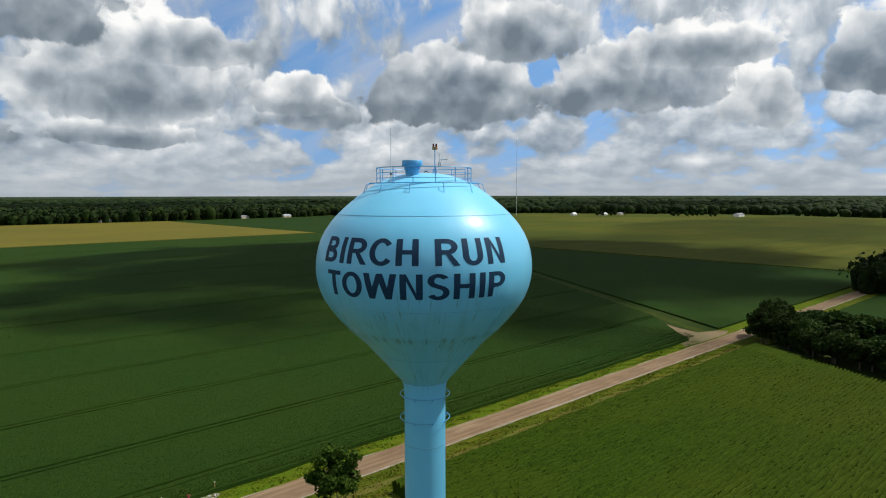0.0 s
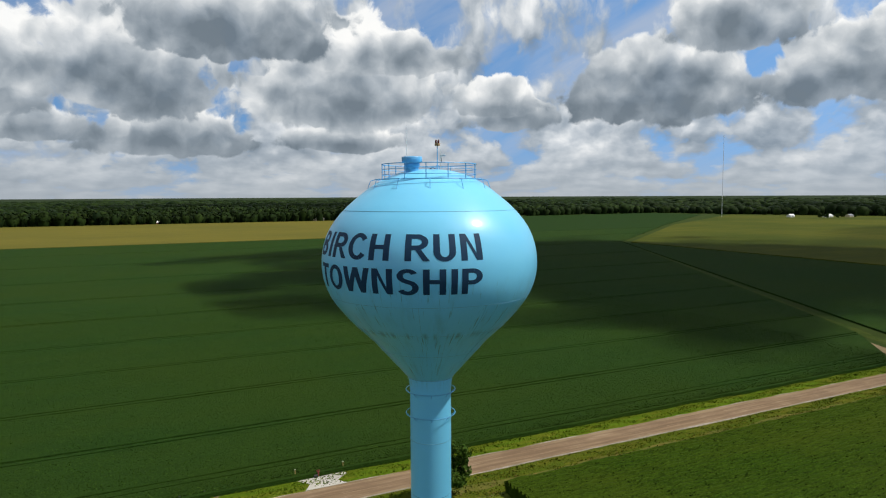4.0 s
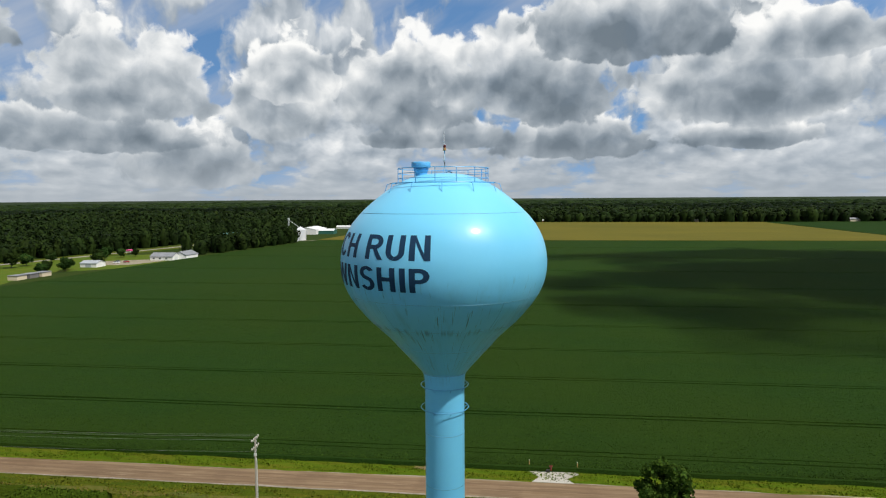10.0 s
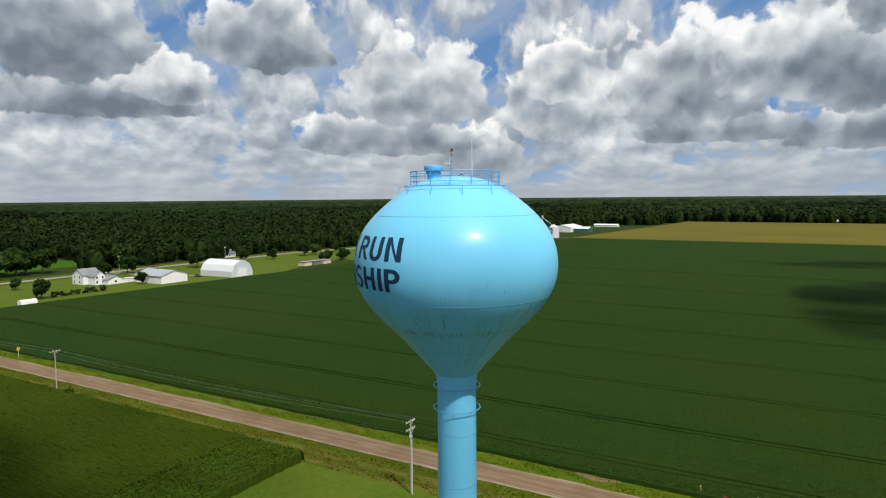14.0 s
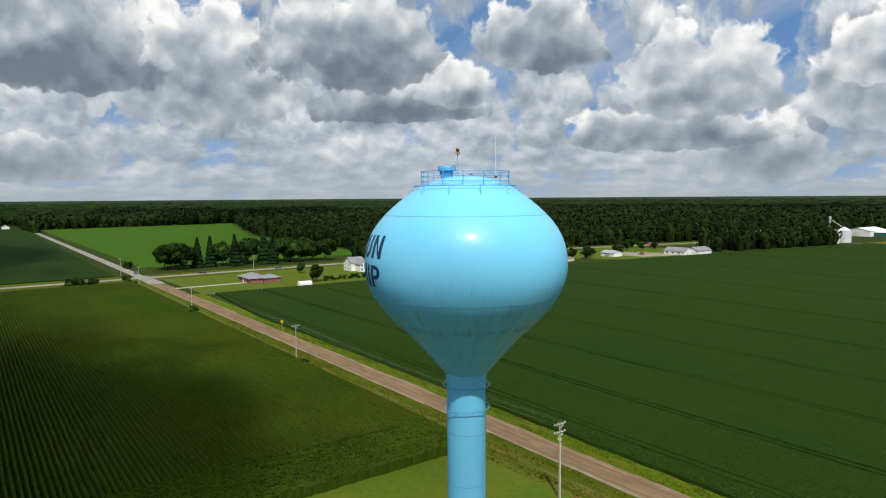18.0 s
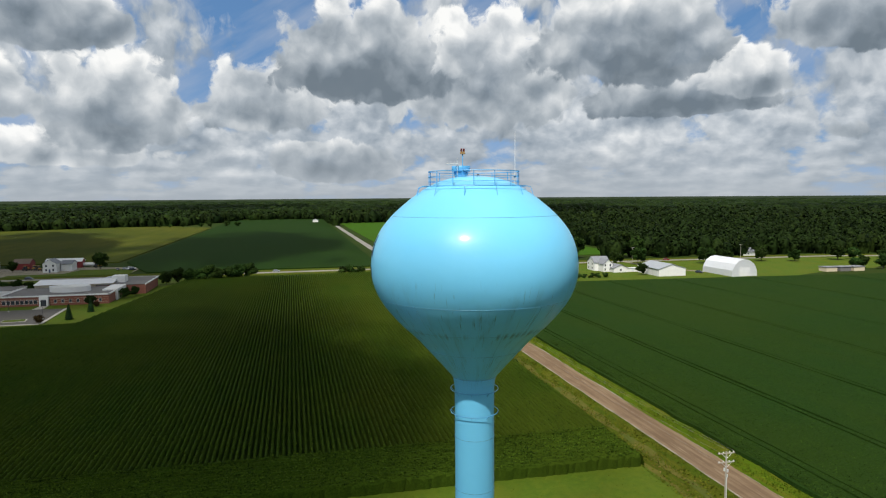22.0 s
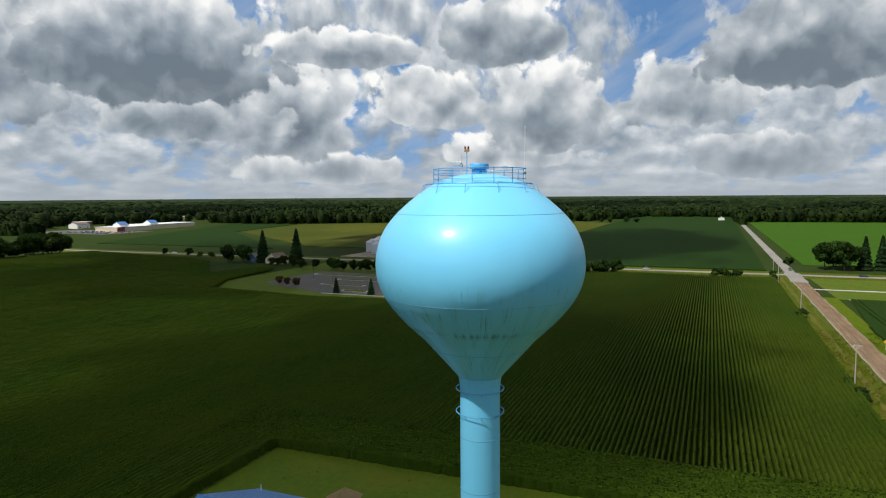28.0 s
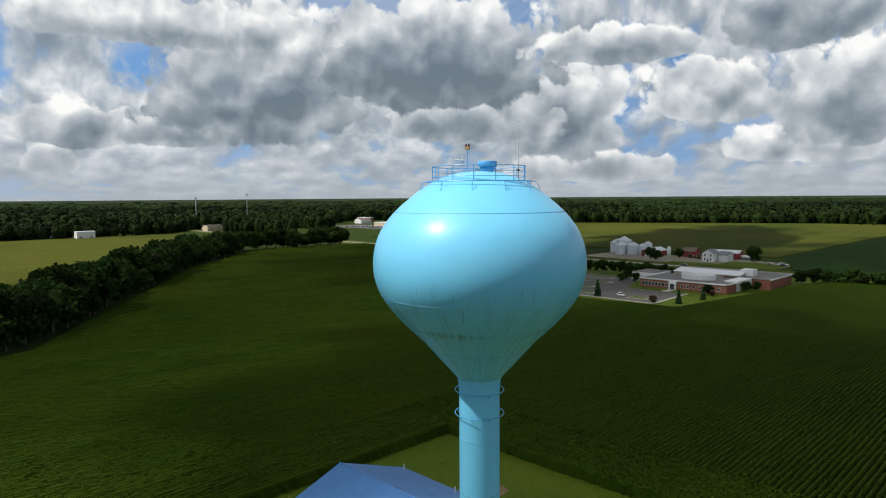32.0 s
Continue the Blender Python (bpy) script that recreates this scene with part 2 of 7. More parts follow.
# ---- materials ----
def material(name, c1, c2=None, scale=1.0, rough=0.8, metal=0.0, bump=0.0, bscale=None, c3=None, big=None, amount=0.5, detail=5.0, world=False, rand=0.0, spec=0.5, stretch=(1, 1, 1), coat=0.0):
    """A surface whose colour wanders between c1 and c2 at one scale and to c3 at a larger one, with fine relief."""
    m = bpy.data.materials.new(name)
    m.use_nodes = True
    N = Nodes(m.node_tree)
    vec = N.add("ShaderNodeNewGeometry").outputs["Position"] if world else N.add("ShaderNodeTexCoord").outputs["Object"]
    if stretch != (1, 1, 1):
        vec = N.add("ShaderNodeVectorMath", {0: vec, 1: stretch}, operation="MULTIPLY").outputs[0]
    c2 = c2 or tuple(v * 0.8 for v in c1)
    f = N.ramp(N.noise(vec, scale, detail, 0.6), (0.3, g(0)), (0.7, g(1)))
    col = N.mix(f, (*c1, 1), (*c2, 1))
    if c3:
        f2 = N.math("MULTIPLY", N.ramp(N.noise(vec, big or scale * 0.1, 3.0), (0.4, g(0)), (0.65, g(1))), amount)
        col = N.mix(f2, col, (*c3, 1))
    if rand:
        r = N.add("ShaderNodeObjectInfo").outputs["Random"]
        hsv = N.add("ShaderNodeHueSaturation", {"Color": col, "Value": N.math("MULTIPLY_ADD", r, 2 * rand, 1 - rand)})
        col = hsv.outputs[0]
    ins = {"Base Color": col, "Roughness": rough, "Metallic": metal, "Specular IOR Level": spec, "Coat Weight": coat}
    if bump:
        b = N.add("ShaderNodeBump", {"Height": N.noise(vec, bscale or scale * 3, 4.0, 0.6), "Strength": bump, "Distance": 0.3 if world else 0.05})
        ins["Normal"] = b.outputs[0]
    p = N.add("ShaderNodeBsdfPrincipled", ins)
    N.add("ShaderNodeOutputMaterial", {0: p.outputs[0]})
    return m


def island(name, c1, c2, rough=0.7, c3=None, big=0.02, spec=0.2, trans=0.0, clump=1.0):
    """Foliage: every leaf or clump its own tone, drifting at a larger scale."""
    m = bpy.data.materials.new(name)
    m.use_nodes = True
    N = Nodes(m.node_tree)
    geo = N.add("ShaderNodeNewGeometry")
    r = geo.outputs["Random Per Island"]
    o = N.add("ShaderNodeObjectInfo").outputs["Random"]
    col = N.mix(r, (*c1, 1), (*c2, 1))
    col = N.add("ShaderNodeHueSaturation", {"Color": col, "Value": N.math("MULTIPLY_ADD", o, 0.5, 0.75), "Hue": N.math("MULTIPLY_ADD", o, 0.03, 0.485)}).outputs[0]
    if c3:
        f = N.ramp(N.noise(geo.outputs["Position"], big, 4.0, 0.6), (0.42, g(0)), (0.62, g(1)))
        col = N.mix(f, col, (*c3, 1))
    fine = N.ramp(N.noise(geo.outputs["Position"], 1.3, 3.0), (0.35, g(1 - 0.28 * clump)), (0.7, g(1 + 0.15 * clump)))
    mid = N.ramp(N.noise(geo.outputs["Position"], 0.13, 2.0), (0.36, g(1 - 0.38 * clump)), (0.64, g(1 + 0.3 * clump)))
    col = N.add("ShaderNodeMix", {0: 1.0, 6: col, 7: mid}, data_type="RGBA", blend_type="MULTIPLY").outputs[2]
    col = N.add("ShaderNodeMix", {0: 1.0, 6: col, 7: fine}, data_type="RGBA", blend_type="MULTIPLY").outputs[2]
    p = N.add("ShaderNodeBsdfPrincipled", {"Base Color": col, "Roughness": rough, "Specular IOR Level": spec * 0.2})
    out = p.outputs[0]
    if trans:
        out = N.add("ShaderNodeMixShader", {0: trans, 1: out, 2: N.add("ShaderNodeBsdfTranslucent", {0: col}).outputs[0]}).outputs[0]
    N.add("ShaderNodeOutputMaterial", {0: out})
    return m


def tank_paint():
    """Sky-blue gloss enamel, faintly mottled, with rusty drip streaks below the belt weld."""
    m = bpy.data.materials.new("tank_paint")
    m.use_nodes = True
    N = Nodes(m.node_tree)
    vec = N.add("ShaderNodeTexCoord").outputs["Object"]
    s = N.add("ShaderNodeSeparateXYZ", {0: vec})
    ang = N.math("ARCTAN2", s.outputs[1], s.outputs[0])
    polar = N.add("ShaderNodeCombineXYZ", {0: N.math("MULTIPLY", ang, 7.0), 1: N.math("MULTIPLY", s.outputs[2], 0.35), 2: 0.0}).outputs[0]
    col = N.mix(N.noise(vec, 0.35, 3.0), (0.155, 0.565, 0.855, 1), (0.19, 0.615, 0.885, 1))
    col = N.mix(N.math("MULTIPLY", N.ramp(N.noise(vec, 1.1, 6.0, 0.7), (0.5, g(0)), (0.75, g(1))), 0.22), col, (0.18, 0.59, 0.84, 1))
    low = N.math("MULTIPLY", N.ramp(N.math("MULTIPLY_ADD", s.outputs[2], -0.1, 4.35), (0.18, g(0)), (0.34, g(1))), N.ramp(N.math("MULTIPLY_ADD", s.outputs[2], 0.1, -3.3), (0.05, g(0)), (0.12, g(1))))
    drip = N.math("MULTIPLY", N.ramp(N.noise(polar, 1.0, 5.0, 0.65), (0.52, g(0)), (0.70, g(1))), low)
    col = N.mix(N.math("MULTIPLY", drip, 0.25), col, (0.10, 0.25, 0.33, 1))
    thin = N.add("ShaderNodeCombineXYZ", {0: N.math("MULTIPLY", ang, 34.0), 1: N.math("MULTIPLY", s.outputs[2], 0.55), 2: 3.0}).outputs[0]
    run = N.math("MULTIPLY", N.ramp(N.noise(thin, 1.0, 4.0, 0.6), (0.60, g(0)), (0.70, g(1))), low)
    col = N.mix(N.math("MULTIPLY", run, 0.8), col, (0.06, 0.10, 0.11, 1))
    belt = N.ramp(N.math("ABSOLUTE", N.math("SUBTRACT", s.outputs[2], 37.9)), (0.02, g(1)), (0.30, g(0)))
    blot = N.math("MULTIPLY", N.ramp(N.noise(thin, 0.6, 4.0, 0.6), (0.50, g(0)), (0.66, g(1))), belt)
    col = N.mix(N.math("MULTIPLY", blot, 0.75), col, (0.07, 0.13, 0.15, 1))
    rough = N.math("MULTIPLY_ADD", N.noise(vec, 0.8, 4.0), 0.16, 0.34)
    bump = N.add("ShaderNodeBump", {"Height": N.noise(vec, 0.75, 2.5), "Strength": 0.22, "Distance": 0.12}).outputs[0]
    p = N.add("ShaderNodeBsdfPrincipled", {"Base Color": col, "Roughness": rough, "Specular IOR Level": 0.34, "Normal": bump, "Coat Weight": 0.30, "Coat Roughness": 0.14})
    N.add("ShaderNodeOutputMaterial", {0: p.outputs[0]})
    return m


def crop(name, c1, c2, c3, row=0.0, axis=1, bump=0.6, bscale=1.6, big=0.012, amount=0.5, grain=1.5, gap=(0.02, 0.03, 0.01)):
    """A closed crop canopy seen from above: leaf mottle, drifting tone, and rows (spacing in metres, across x=0 or y=1)
    with the shade between them painted in as a dark gap colour.
    """
    m = bpy.data.materials.new(name)
    m.use_nodes = True
    N = Nodes(m.node_tree)
    pos = N.add("ShaderNodeNewGeometry").outputs["Position"]
    col = N.mix(N.ramp(N.noise(pos, grain, 6.0, 0.75), (0.38, g(0)), (0.62, g(1))), (*c1, 1), (*c2, 1))
    lines = N.add("ShaderNodeVectorMath", {0: pos, 1: (0.12, 1.0, 1.0) if axis == 1 else (1.0, 0.12, 1.0)}, operation="MULTIPLY").outputs[0]
    col = N.mix(N.math("MULTIPLY", N.ramp(N.noise(lines, 0.8, 3.0, 0.6), (0.45, g(0)), (0.62, g(1))), 0.18), col, (*c1, 1))
    streak = N.add("ShaderNodeVectorMath", {0: pos, 1: (0.1, 1.0, 1.0) if axis == 1 else (1.0, 0.1, 1.0)}, operation="MULTIPLY").outputs[0]
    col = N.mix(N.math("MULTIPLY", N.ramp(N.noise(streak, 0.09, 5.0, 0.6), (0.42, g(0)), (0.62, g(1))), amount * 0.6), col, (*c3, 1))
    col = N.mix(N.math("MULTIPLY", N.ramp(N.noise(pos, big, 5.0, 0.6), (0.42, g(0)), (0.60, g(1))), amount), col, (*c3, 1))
    h = N.noise(pos, bscale, 5.0, 0.65)
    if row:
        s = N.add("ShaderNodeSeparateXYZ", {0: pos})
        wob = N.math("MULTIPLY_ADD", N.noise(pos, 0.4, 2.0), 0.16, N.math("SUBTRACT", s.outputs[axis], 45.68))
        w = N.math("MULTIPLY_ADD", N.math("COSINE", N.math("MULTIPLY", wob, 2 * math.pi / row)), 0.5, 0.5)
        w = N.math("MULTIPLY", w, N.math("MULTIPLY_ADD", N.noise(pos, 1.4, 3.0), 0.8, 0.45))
        # soil and low leaves between rows, with their self-shadowing painted into the colour
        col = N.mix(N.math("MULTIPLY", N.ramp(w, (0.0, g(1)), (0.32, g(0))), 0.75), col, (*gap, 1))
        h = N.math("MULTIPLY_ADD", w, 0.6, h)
    b = N.add("ShaderNodeBump", {"Height": h, "Strength": bump, "Distance": 0.5}).outputs[0]
    p = N.add("ShaderNodeBsdfPrincipled", {"Base Color": col, "Roughness": 0.95, "Specular IOR Level": 0.04, "Normal": b})
    N.add("ShaderNodeOutputMaterial", {0: p.outputs[0]})
    return m


def sward(name, c1, c2, dry, earth):
    """Uncut roadside grass: tufts, drifts of dry stalks drawn out along the road, and scraps of bare earth."""
    m = bpy.data.materials.new(name)
    m.use_nodes = True
    N = Nodes(m.node_tree)
    pos = N.add("ShaderNodeNewGeometry").outputs["Position"]
    col = N.mix(N.ramp(N.noise(pos, 1.7, 6.0, 0.7), (0.36, g(0)), (0.64, g(1))), (*c1, 1), (*c2, 1))
    drawn = N.add("ShaderNodeVectorMath", {0: pos, 1: (0.10, 0.62, 1.0)}, operation="MULTIPLY").outputs[0]
    col = N.mix(N.math("MULTIPLY", N.ramp(N.noise(drawn, 0.9, 6.0, 0.68), (0.44, g(0)), (0.62, g(1))), 0.80), col, (*dry, 1))
    col = N.mix(N.math("MULTIPLY", N.ramp(N.noise(drawn, 1.9, 5.0, 0.7), (0.56, g(0)), (0.68, g(1))), 0.65), col, (*earth, 1))
    col = N.mix(N.math("MULTIPLY", N.ramp(N.noise(pos, 5.5, 3.0, 0.6), (0.48, g(0)), (0.60, g(1))), 0.45), col, tuple(v * 0.45 for v in c2) + (1,))
    b = N.add("ShaderNodeBump", {"Height": N.noise(pos, 3.5, 5.0, 0.7), "Strength": 0.9, "Distance": 0.3}).outputs[0]
    p = N.add("ShaderNodeBsdfPrincipled", {"Base Color": col, "Roughness": 0.95, "Specular IOR Level": 0.03, "Normal": b})
    N.add("ShaderNodeOutputMaterial", {0: p.outputs[0]})
    return m


def worn_road():
    """Brown chip seal: polished wheel paths, a darker crown, pale grit drawn out along the road, patches."""
    m = bpy.data.materials.new("worn_road")
    m.use_nodes = True
    N = Nodes(m.node_tree)
    pos = N.add("ShaderNodeNewGeometry").outputs["Position"]
    y = N.add("ShaderNodeSeparateXYZ", {0: pos}).outputs[1]
    drawn = N.add("ShaderNodeVectorMath", {0: pos, 1: (0.05, 1.0, 1.0)}, operation="MULTIPLY").outputs[0]
    col = N.mix(N.ramp(N.noise(drawn, 1.1, 6.0, 0.65), (0.36, g(0)), (0.64, g(1))), (0.140, 0.092, 0.054, 1), (0.215, 0.150, 0.092, 1))
    wob = N.math("MULTIPLY_ADD", N.noise(pos, 0.06, 2.0), 0.7, N.math("SUBTRACT", y, 57.65))
    track = N.math("MULTIPLY_ADD", N.math("COSINE", N.math("MULTIPLY", wob, 2 * math.pi / 1.75)), 0.5, 0.5)
    track = N.math("MULTIPLY", N.math("POWER", track, 2.0), N.math("MULTIPLY_ADD", N.noise(drawn, 0.5, 4.0, 0.6), 1.4, -0.25), clamp=True)
    col = N.mix(N.math("MULTIPLY", track, 0.65), col, (0.095, 0.060, 0.036, 1))
    grit = N.ramp(N.noise(drawn, 2.1, 6.0, 0.7), (0.55, g(0)), (0.67, g(1)))
    col = N.mix(N.math("MULTIPLY", grit, 0.60), col, (0.33, 0.25, 0.165, 1))
    edge = N.math("MULTIPLY", N.math("GREATER_THAN", N.math("ABSOLUTE", N.math("SUBTRACT", y, 57.3)), 2.2), N.ramp(N.noise(drawn, 0.8, 5.0, 0.7), (0.45, g(0)), (0.6, g(1))))
    col = N.mix(N.math("MULTIPLY", edge, 0.55), col, (0.255, 0.185, 0.11, 1))
    col = N.mix(N.math("MULTIPLY", N.ramp(N.noise(pos, 0.14, 4.0, 0.6), (0.48, g(0)), (0.62, g(1))), 0.45), col, (0.125, 0.082, 0.050, 1))
    b = N.add("ShaderNodeBump", {"Height": N.noise(pos, 7.0, 4.0, 0.6), "Strength": 0.25, "Distance": 0.1}).outputs[0]
    p = N.add("ShaderNodeBsdfPrincipled", {"Base Color": col, "Roughness": 0.92, "Specular IOR Level": 0.12, "Normal": b})
    N.add("ShaderNodeOutputMaterial", {0: p.outputs[0]})
    return m


M = {}
M["tank"] = tank_paint()
M["letter"] = material("letter_navy", (0.008, 0.036, 0.085), (0.013, 0.048, 0.10), 1.2, 0.6, spec=0.2)
M["weld"] = material("weld_blue", (0.07, 0.26, 0.42), (0.15, 0.42, 0.60), 3.0, 0.5)
M["rail"] = material("rail_blue", (0.075, 0.34, 0.66), (0.11, 0.40, 0.70), 4.0, 0.4)
M["antenna"] = material("antenna_grey", (0.55, 0.58, 0.58), (0.45, 0.48, 0.48), 5.0, 0.5)
M["red"] = material("beacon_red", (0.12, 0.015, 0.012), (0.08, 0.012, 0.010), 9.0, 0.25)
M["orange"] = material("beacon_orange", (0.42, 0.25, 0.10), (0.34, 0.19, 0.08), 9.0, 0.5)
M["black"] = material("black_rubber", (0.02, 0.02, 0.022), (0.03, 0.03, 0.03), 9.0, 0.6)
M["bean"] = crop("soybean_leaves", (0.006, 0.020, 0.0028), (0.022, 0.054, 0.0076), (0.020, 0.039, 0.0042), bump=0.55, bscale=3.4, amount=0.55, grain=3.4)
M["bean_far"] = crop("soybean_leaves_far", (0.01, 0.029, 0.004), (0.014, 0.036, 0.005), (0.014, 0.033, 0.004), bump=0.4, bscale=0.6)
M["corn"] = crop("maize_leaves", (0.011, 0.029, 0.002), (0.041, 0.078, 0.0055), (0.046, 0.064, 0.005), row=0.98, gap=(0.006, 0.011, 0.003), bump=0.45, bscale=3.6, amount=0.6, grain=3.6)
M["corn_head"] = crop("maize_headland", (0.017, 0.040, 0.003), (0.038, 0.071, 0.0055), (0.040, 0.060, 0.0045), bump=0.5, bscale=3.4, amount=0.5, grain=3.6)
M["wood_leaf"] = island("woodland_leaves", (0.005, 0.013, 0.0035), (0.022, 0.039, 0.007), c3=(0.012, 0.024, 0.005), big=0.01)
M["bean_leaf"] = island("soybean_leaf_tips", (0.006, 0.018, 0.003), (0.046, 0.094, 0.013), spec=0.1, clump=0.45)
M["corn_leaf"] = island("maize_leaf_tips", (0.008, 0.022, 0.0018), (0.060, 0.104, 0.009), spec=0.1, clump=0.5)
M["leaf"] = island("tree_leaves", (0.014, 0.034, 0.007), (0.038, 0.070, 0.013), trans=0.2)
M["leaf_light"] = island("roadside_leaves", (0.022, 0.050, 0.007), (0.065, 0.105, 0.014), trans=0.25)
M["leaf_dark"] = island("spruce_needles", (0.010, 0.026, 0.009), (0.022, 0.046, 0.014))
M["leaf_red"] = island("reddish_leaves", (0.045, 0.030, 0.012), (0.07, 0.045, 0.018))
M["tuft"] = island("verge_tufts", (0.056, 0.084, 0.006), (0.115, 0.126, 0.012), spec=0.1, clump=0.4)
M["tuft_lush"] = island("lush_tufts", (0.048, 0.092, 0.005), (0.110, 0.160, 0.010), spec=0.1, clump=0.5)
M["straw"] = island("dry_stalks", (0.13, 0.10, 0.028), (0.20, 0.155, 0.05), spec=0.1, clump=0.4)
M["bark"] = material("bark", (0.09, 0.07, 0.05), (0.14, 0.11, 0.08), 3.0, 0.95, bump=0.6)
M["pole"] = material("weathered_pole", (0.36, 0.33, 0.29), (0.28, 0.25, 0.21), 3.0, 0.9, bump=0.3, stretch=(1, 1, 0.1))
M["wire"] = material("wire", (0.16, 0.16, 0.16), (0.2, 0.2, 0.2), 3.0, 0.5)
M["white"] = material("white_siding", (0.74, 0.74, 0.72), (0.66, 0.66, 0.64), 0.8, 0.6, bump=0.15, stretch=(1, 1, 6))
M["cream"] = material("cream_siding", (0.58, 0.50, 0.36), (0.50, 0.43, 0.31), 0.8, 0.7, bump=0.15, stretch=(1, 1, 6))
M["galv"] = material("galvanized_steel", (0.70, 0.72, 0.74), (0.58, 0.60, 0.63), 0.9, 0.45, 0.3, bump=0.2, bscale=5, stretch=(1, 1, 5))
M["roof_grey"] = material("grey_shingles", (0.17, 0.18, 0.20), (0.23, 0.24, 0.26), 1.2, 0.9, bump=0.3, c3=(0.14, 0.15, 0.17), big=0.2)
M["roof_metal"] = material("grey_metal_roof", (0.36, 0.39, 0.43), (0.42, 0.45, 0.48), 0.5, 0.45, 0.3)
M["roof_white"] = material("white_metal_roof", (0.70, 0.71, 0.72), (0.62, 0.63, 0.64), 0.5, 0.5)
M["roof_flat"] = material("ballasted_flat_roof", (0.135, 0.13, 0.125), (0.18, 0.172, 0.16), 0.7, 0.95, c3=(0.105, 0.10, 0.098), big=0.12)
M["roof_blue"] = material("blue_steel_roof", (0.055, 0.17, 0.40), (0.07, 0.20, 0.44), 0.6, 0.4, 0.1)
M["roof_brown"] = material("brown_shingles", (0.12, 0.09, 0.07), (0.16, 0.12, 0.09), 1.2, 0.9, bump=0.3)
M["brick"] = material("red_brick", (0.20, 0.070, 0.050), (0.26, 0.095, 0.065), 1.6, 0.9, bump=0.3, stretch=(1, 1, 4))
M["redpaint"] = material("red_barn_paint", (0.24, 0.030, 0.030), (0.19, 0.025, 0.025), 0.9, 0.7)
M["greenpaint"] = material("green_steel", (0.02, 0.10, 0.075), (0.025, 0.12, 0.09), 0.9, 0.5)
M["bluepaint"] = material("blue_siding", (0.06, 0.09, 0.17), (0.08, 0.11, 0.2), 0.9, 0.6)
M["teal"] = material("teal_roof", (0.15, 0.42, 0.55), (0.18, 0.47, 0.6), 0.9, 0.5)
M["pink"] = material("magenta_cloth", (0.5, 0.06, 0.2), (0.45, 0.05, 0.18), 0.9, 0.8)
M["glass"] = material("dark_window_glass", (0.03, 0.04, 0.05), (0.045, 0.055, 0.065), 1.0, 0.08, spec=0.8)
M["yellow"] = material("sign_yellow", (0.75, 0.42, 0.02), (0.7, 0.4, 0.02), 2.0, 0.5)
M["tank_white"] = material("white_enamel", (0.72, 0.73, 0.72), (0.64, 0.65, 0.64), 0.7, 0.35)
M["machine"] = material("machine_yellow", (0.42, 0.22, 0.03), (0.36, 0.19, 0.03), 1.5, 0.5)
for key, c in (("car_white", (0.7, 0.7, 0.7)), ("car_dark", (0.03, 0.035, 0.045)), ("car_blue", (0.02, 0.09, 0.24)), ("car_red", (0.28, 0.02, 0.02)), ("car_silver", (0.38, 0.40, 0.42))):
    M[key] = material(key + "_paint", c, tuple(v * 0.9 for v in c), 0.6, 0.25, coat=0.5)
M["tan"] = crop("ripe_wheat", (0.104, 0.092, 0.015), (0.130, 0.112, 0.020), (0.082, 0.080, 0.015), bump=0.2, big=0.006, amount=0.6)
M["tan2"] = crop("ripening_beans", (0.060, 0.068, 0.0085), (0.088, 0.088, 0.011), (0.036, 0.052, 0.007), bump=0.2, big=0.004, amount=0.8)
M["bright"] = crop("hay_meadow", (0.0310, 0.0860, 0.0055), (0.0390, 0.1000, 0.0070), (0.0360, 0.0800, 0.0055), bump=0.3, bscale=0.8)
M["grass"] = sward("verge_grass", (0.072, 0.100, 0.007), (0.050, 0.082, 0.006), (0.112, 0.106, 0.012), (0.085, 0.072, 0.020))
M["lush"] = sward("lush_verge", (0.062, 0.118, 0.006), (0.088, 0.138, 0.007), (0.120, 0.118, 0.012), (0.050, 0.090, 0.006))
M["lawn"] = material("mown_lawn", (0.050, 0.092, 0.006), (0.076, 0.118, 0.008), 0.8, 0.9, bump=0.5, bscale=4.0, c3=(0.098, 0.108, 0.010), big=0.10, amount=0.6, world=True, spec=0.1)
M["road"] = worn_road()
M["shoulder"] = material("gravel_shoulder", (0.34, 0.30, 0.24), (0.20, 0.165, 0.115), 1.5, 0.95, bump=0.5, bscale=8.0, c3=(0.13, 0.12, 0.06), big=0.2, amount=0.7, world=True)
M["asphalt"] = material("grey_asphalt", (0.2, 0.19, 0.17), (0.25, 0.235, 0.21), 0.5, 0.9, bump=0.2, bscale=9.0, c3=(0.16, 0.15, 0.135), big=0.05, amount=0.6, world=True)
M["carpark"] = material("worn_dark_asphalt", (0.085, 0.08, 0.074), (0.115, 0.108, 0.10), 0.5, 0.9, bump=0.2, bscale=9.0, c3=(0.095, 0.09, 0.082), big=0.06, amount=0.7, world=True, spec=0.15)
M["dry"] = material("dry_grass", (0.125, 0.105, 0.022), (0.078, 0.085, 0.012), 0.5, 0.95, bump=0.5, bscale=2.5, c3=(0.065, 0.085, 0.014), big=0.12, amount=0.9, world=True, spec=0.1)
M["concrete"] = material("pale_concrete", (0.42, 0.40, 0.36), (0.35, 0.33, 0.30), 0.5, 0.9, bump=0.2, bscale=6.0, world=True)
M["dirt"] = material("bare_dirt", (0.135, 0.092, 0.044), (0.19, 0.128, 0.064), 0.6, 0.95, bump=0.5, bscale=4.0, c3=(0.105, 0.105, 0.030), big=0.1, amount=0.6, world=True)
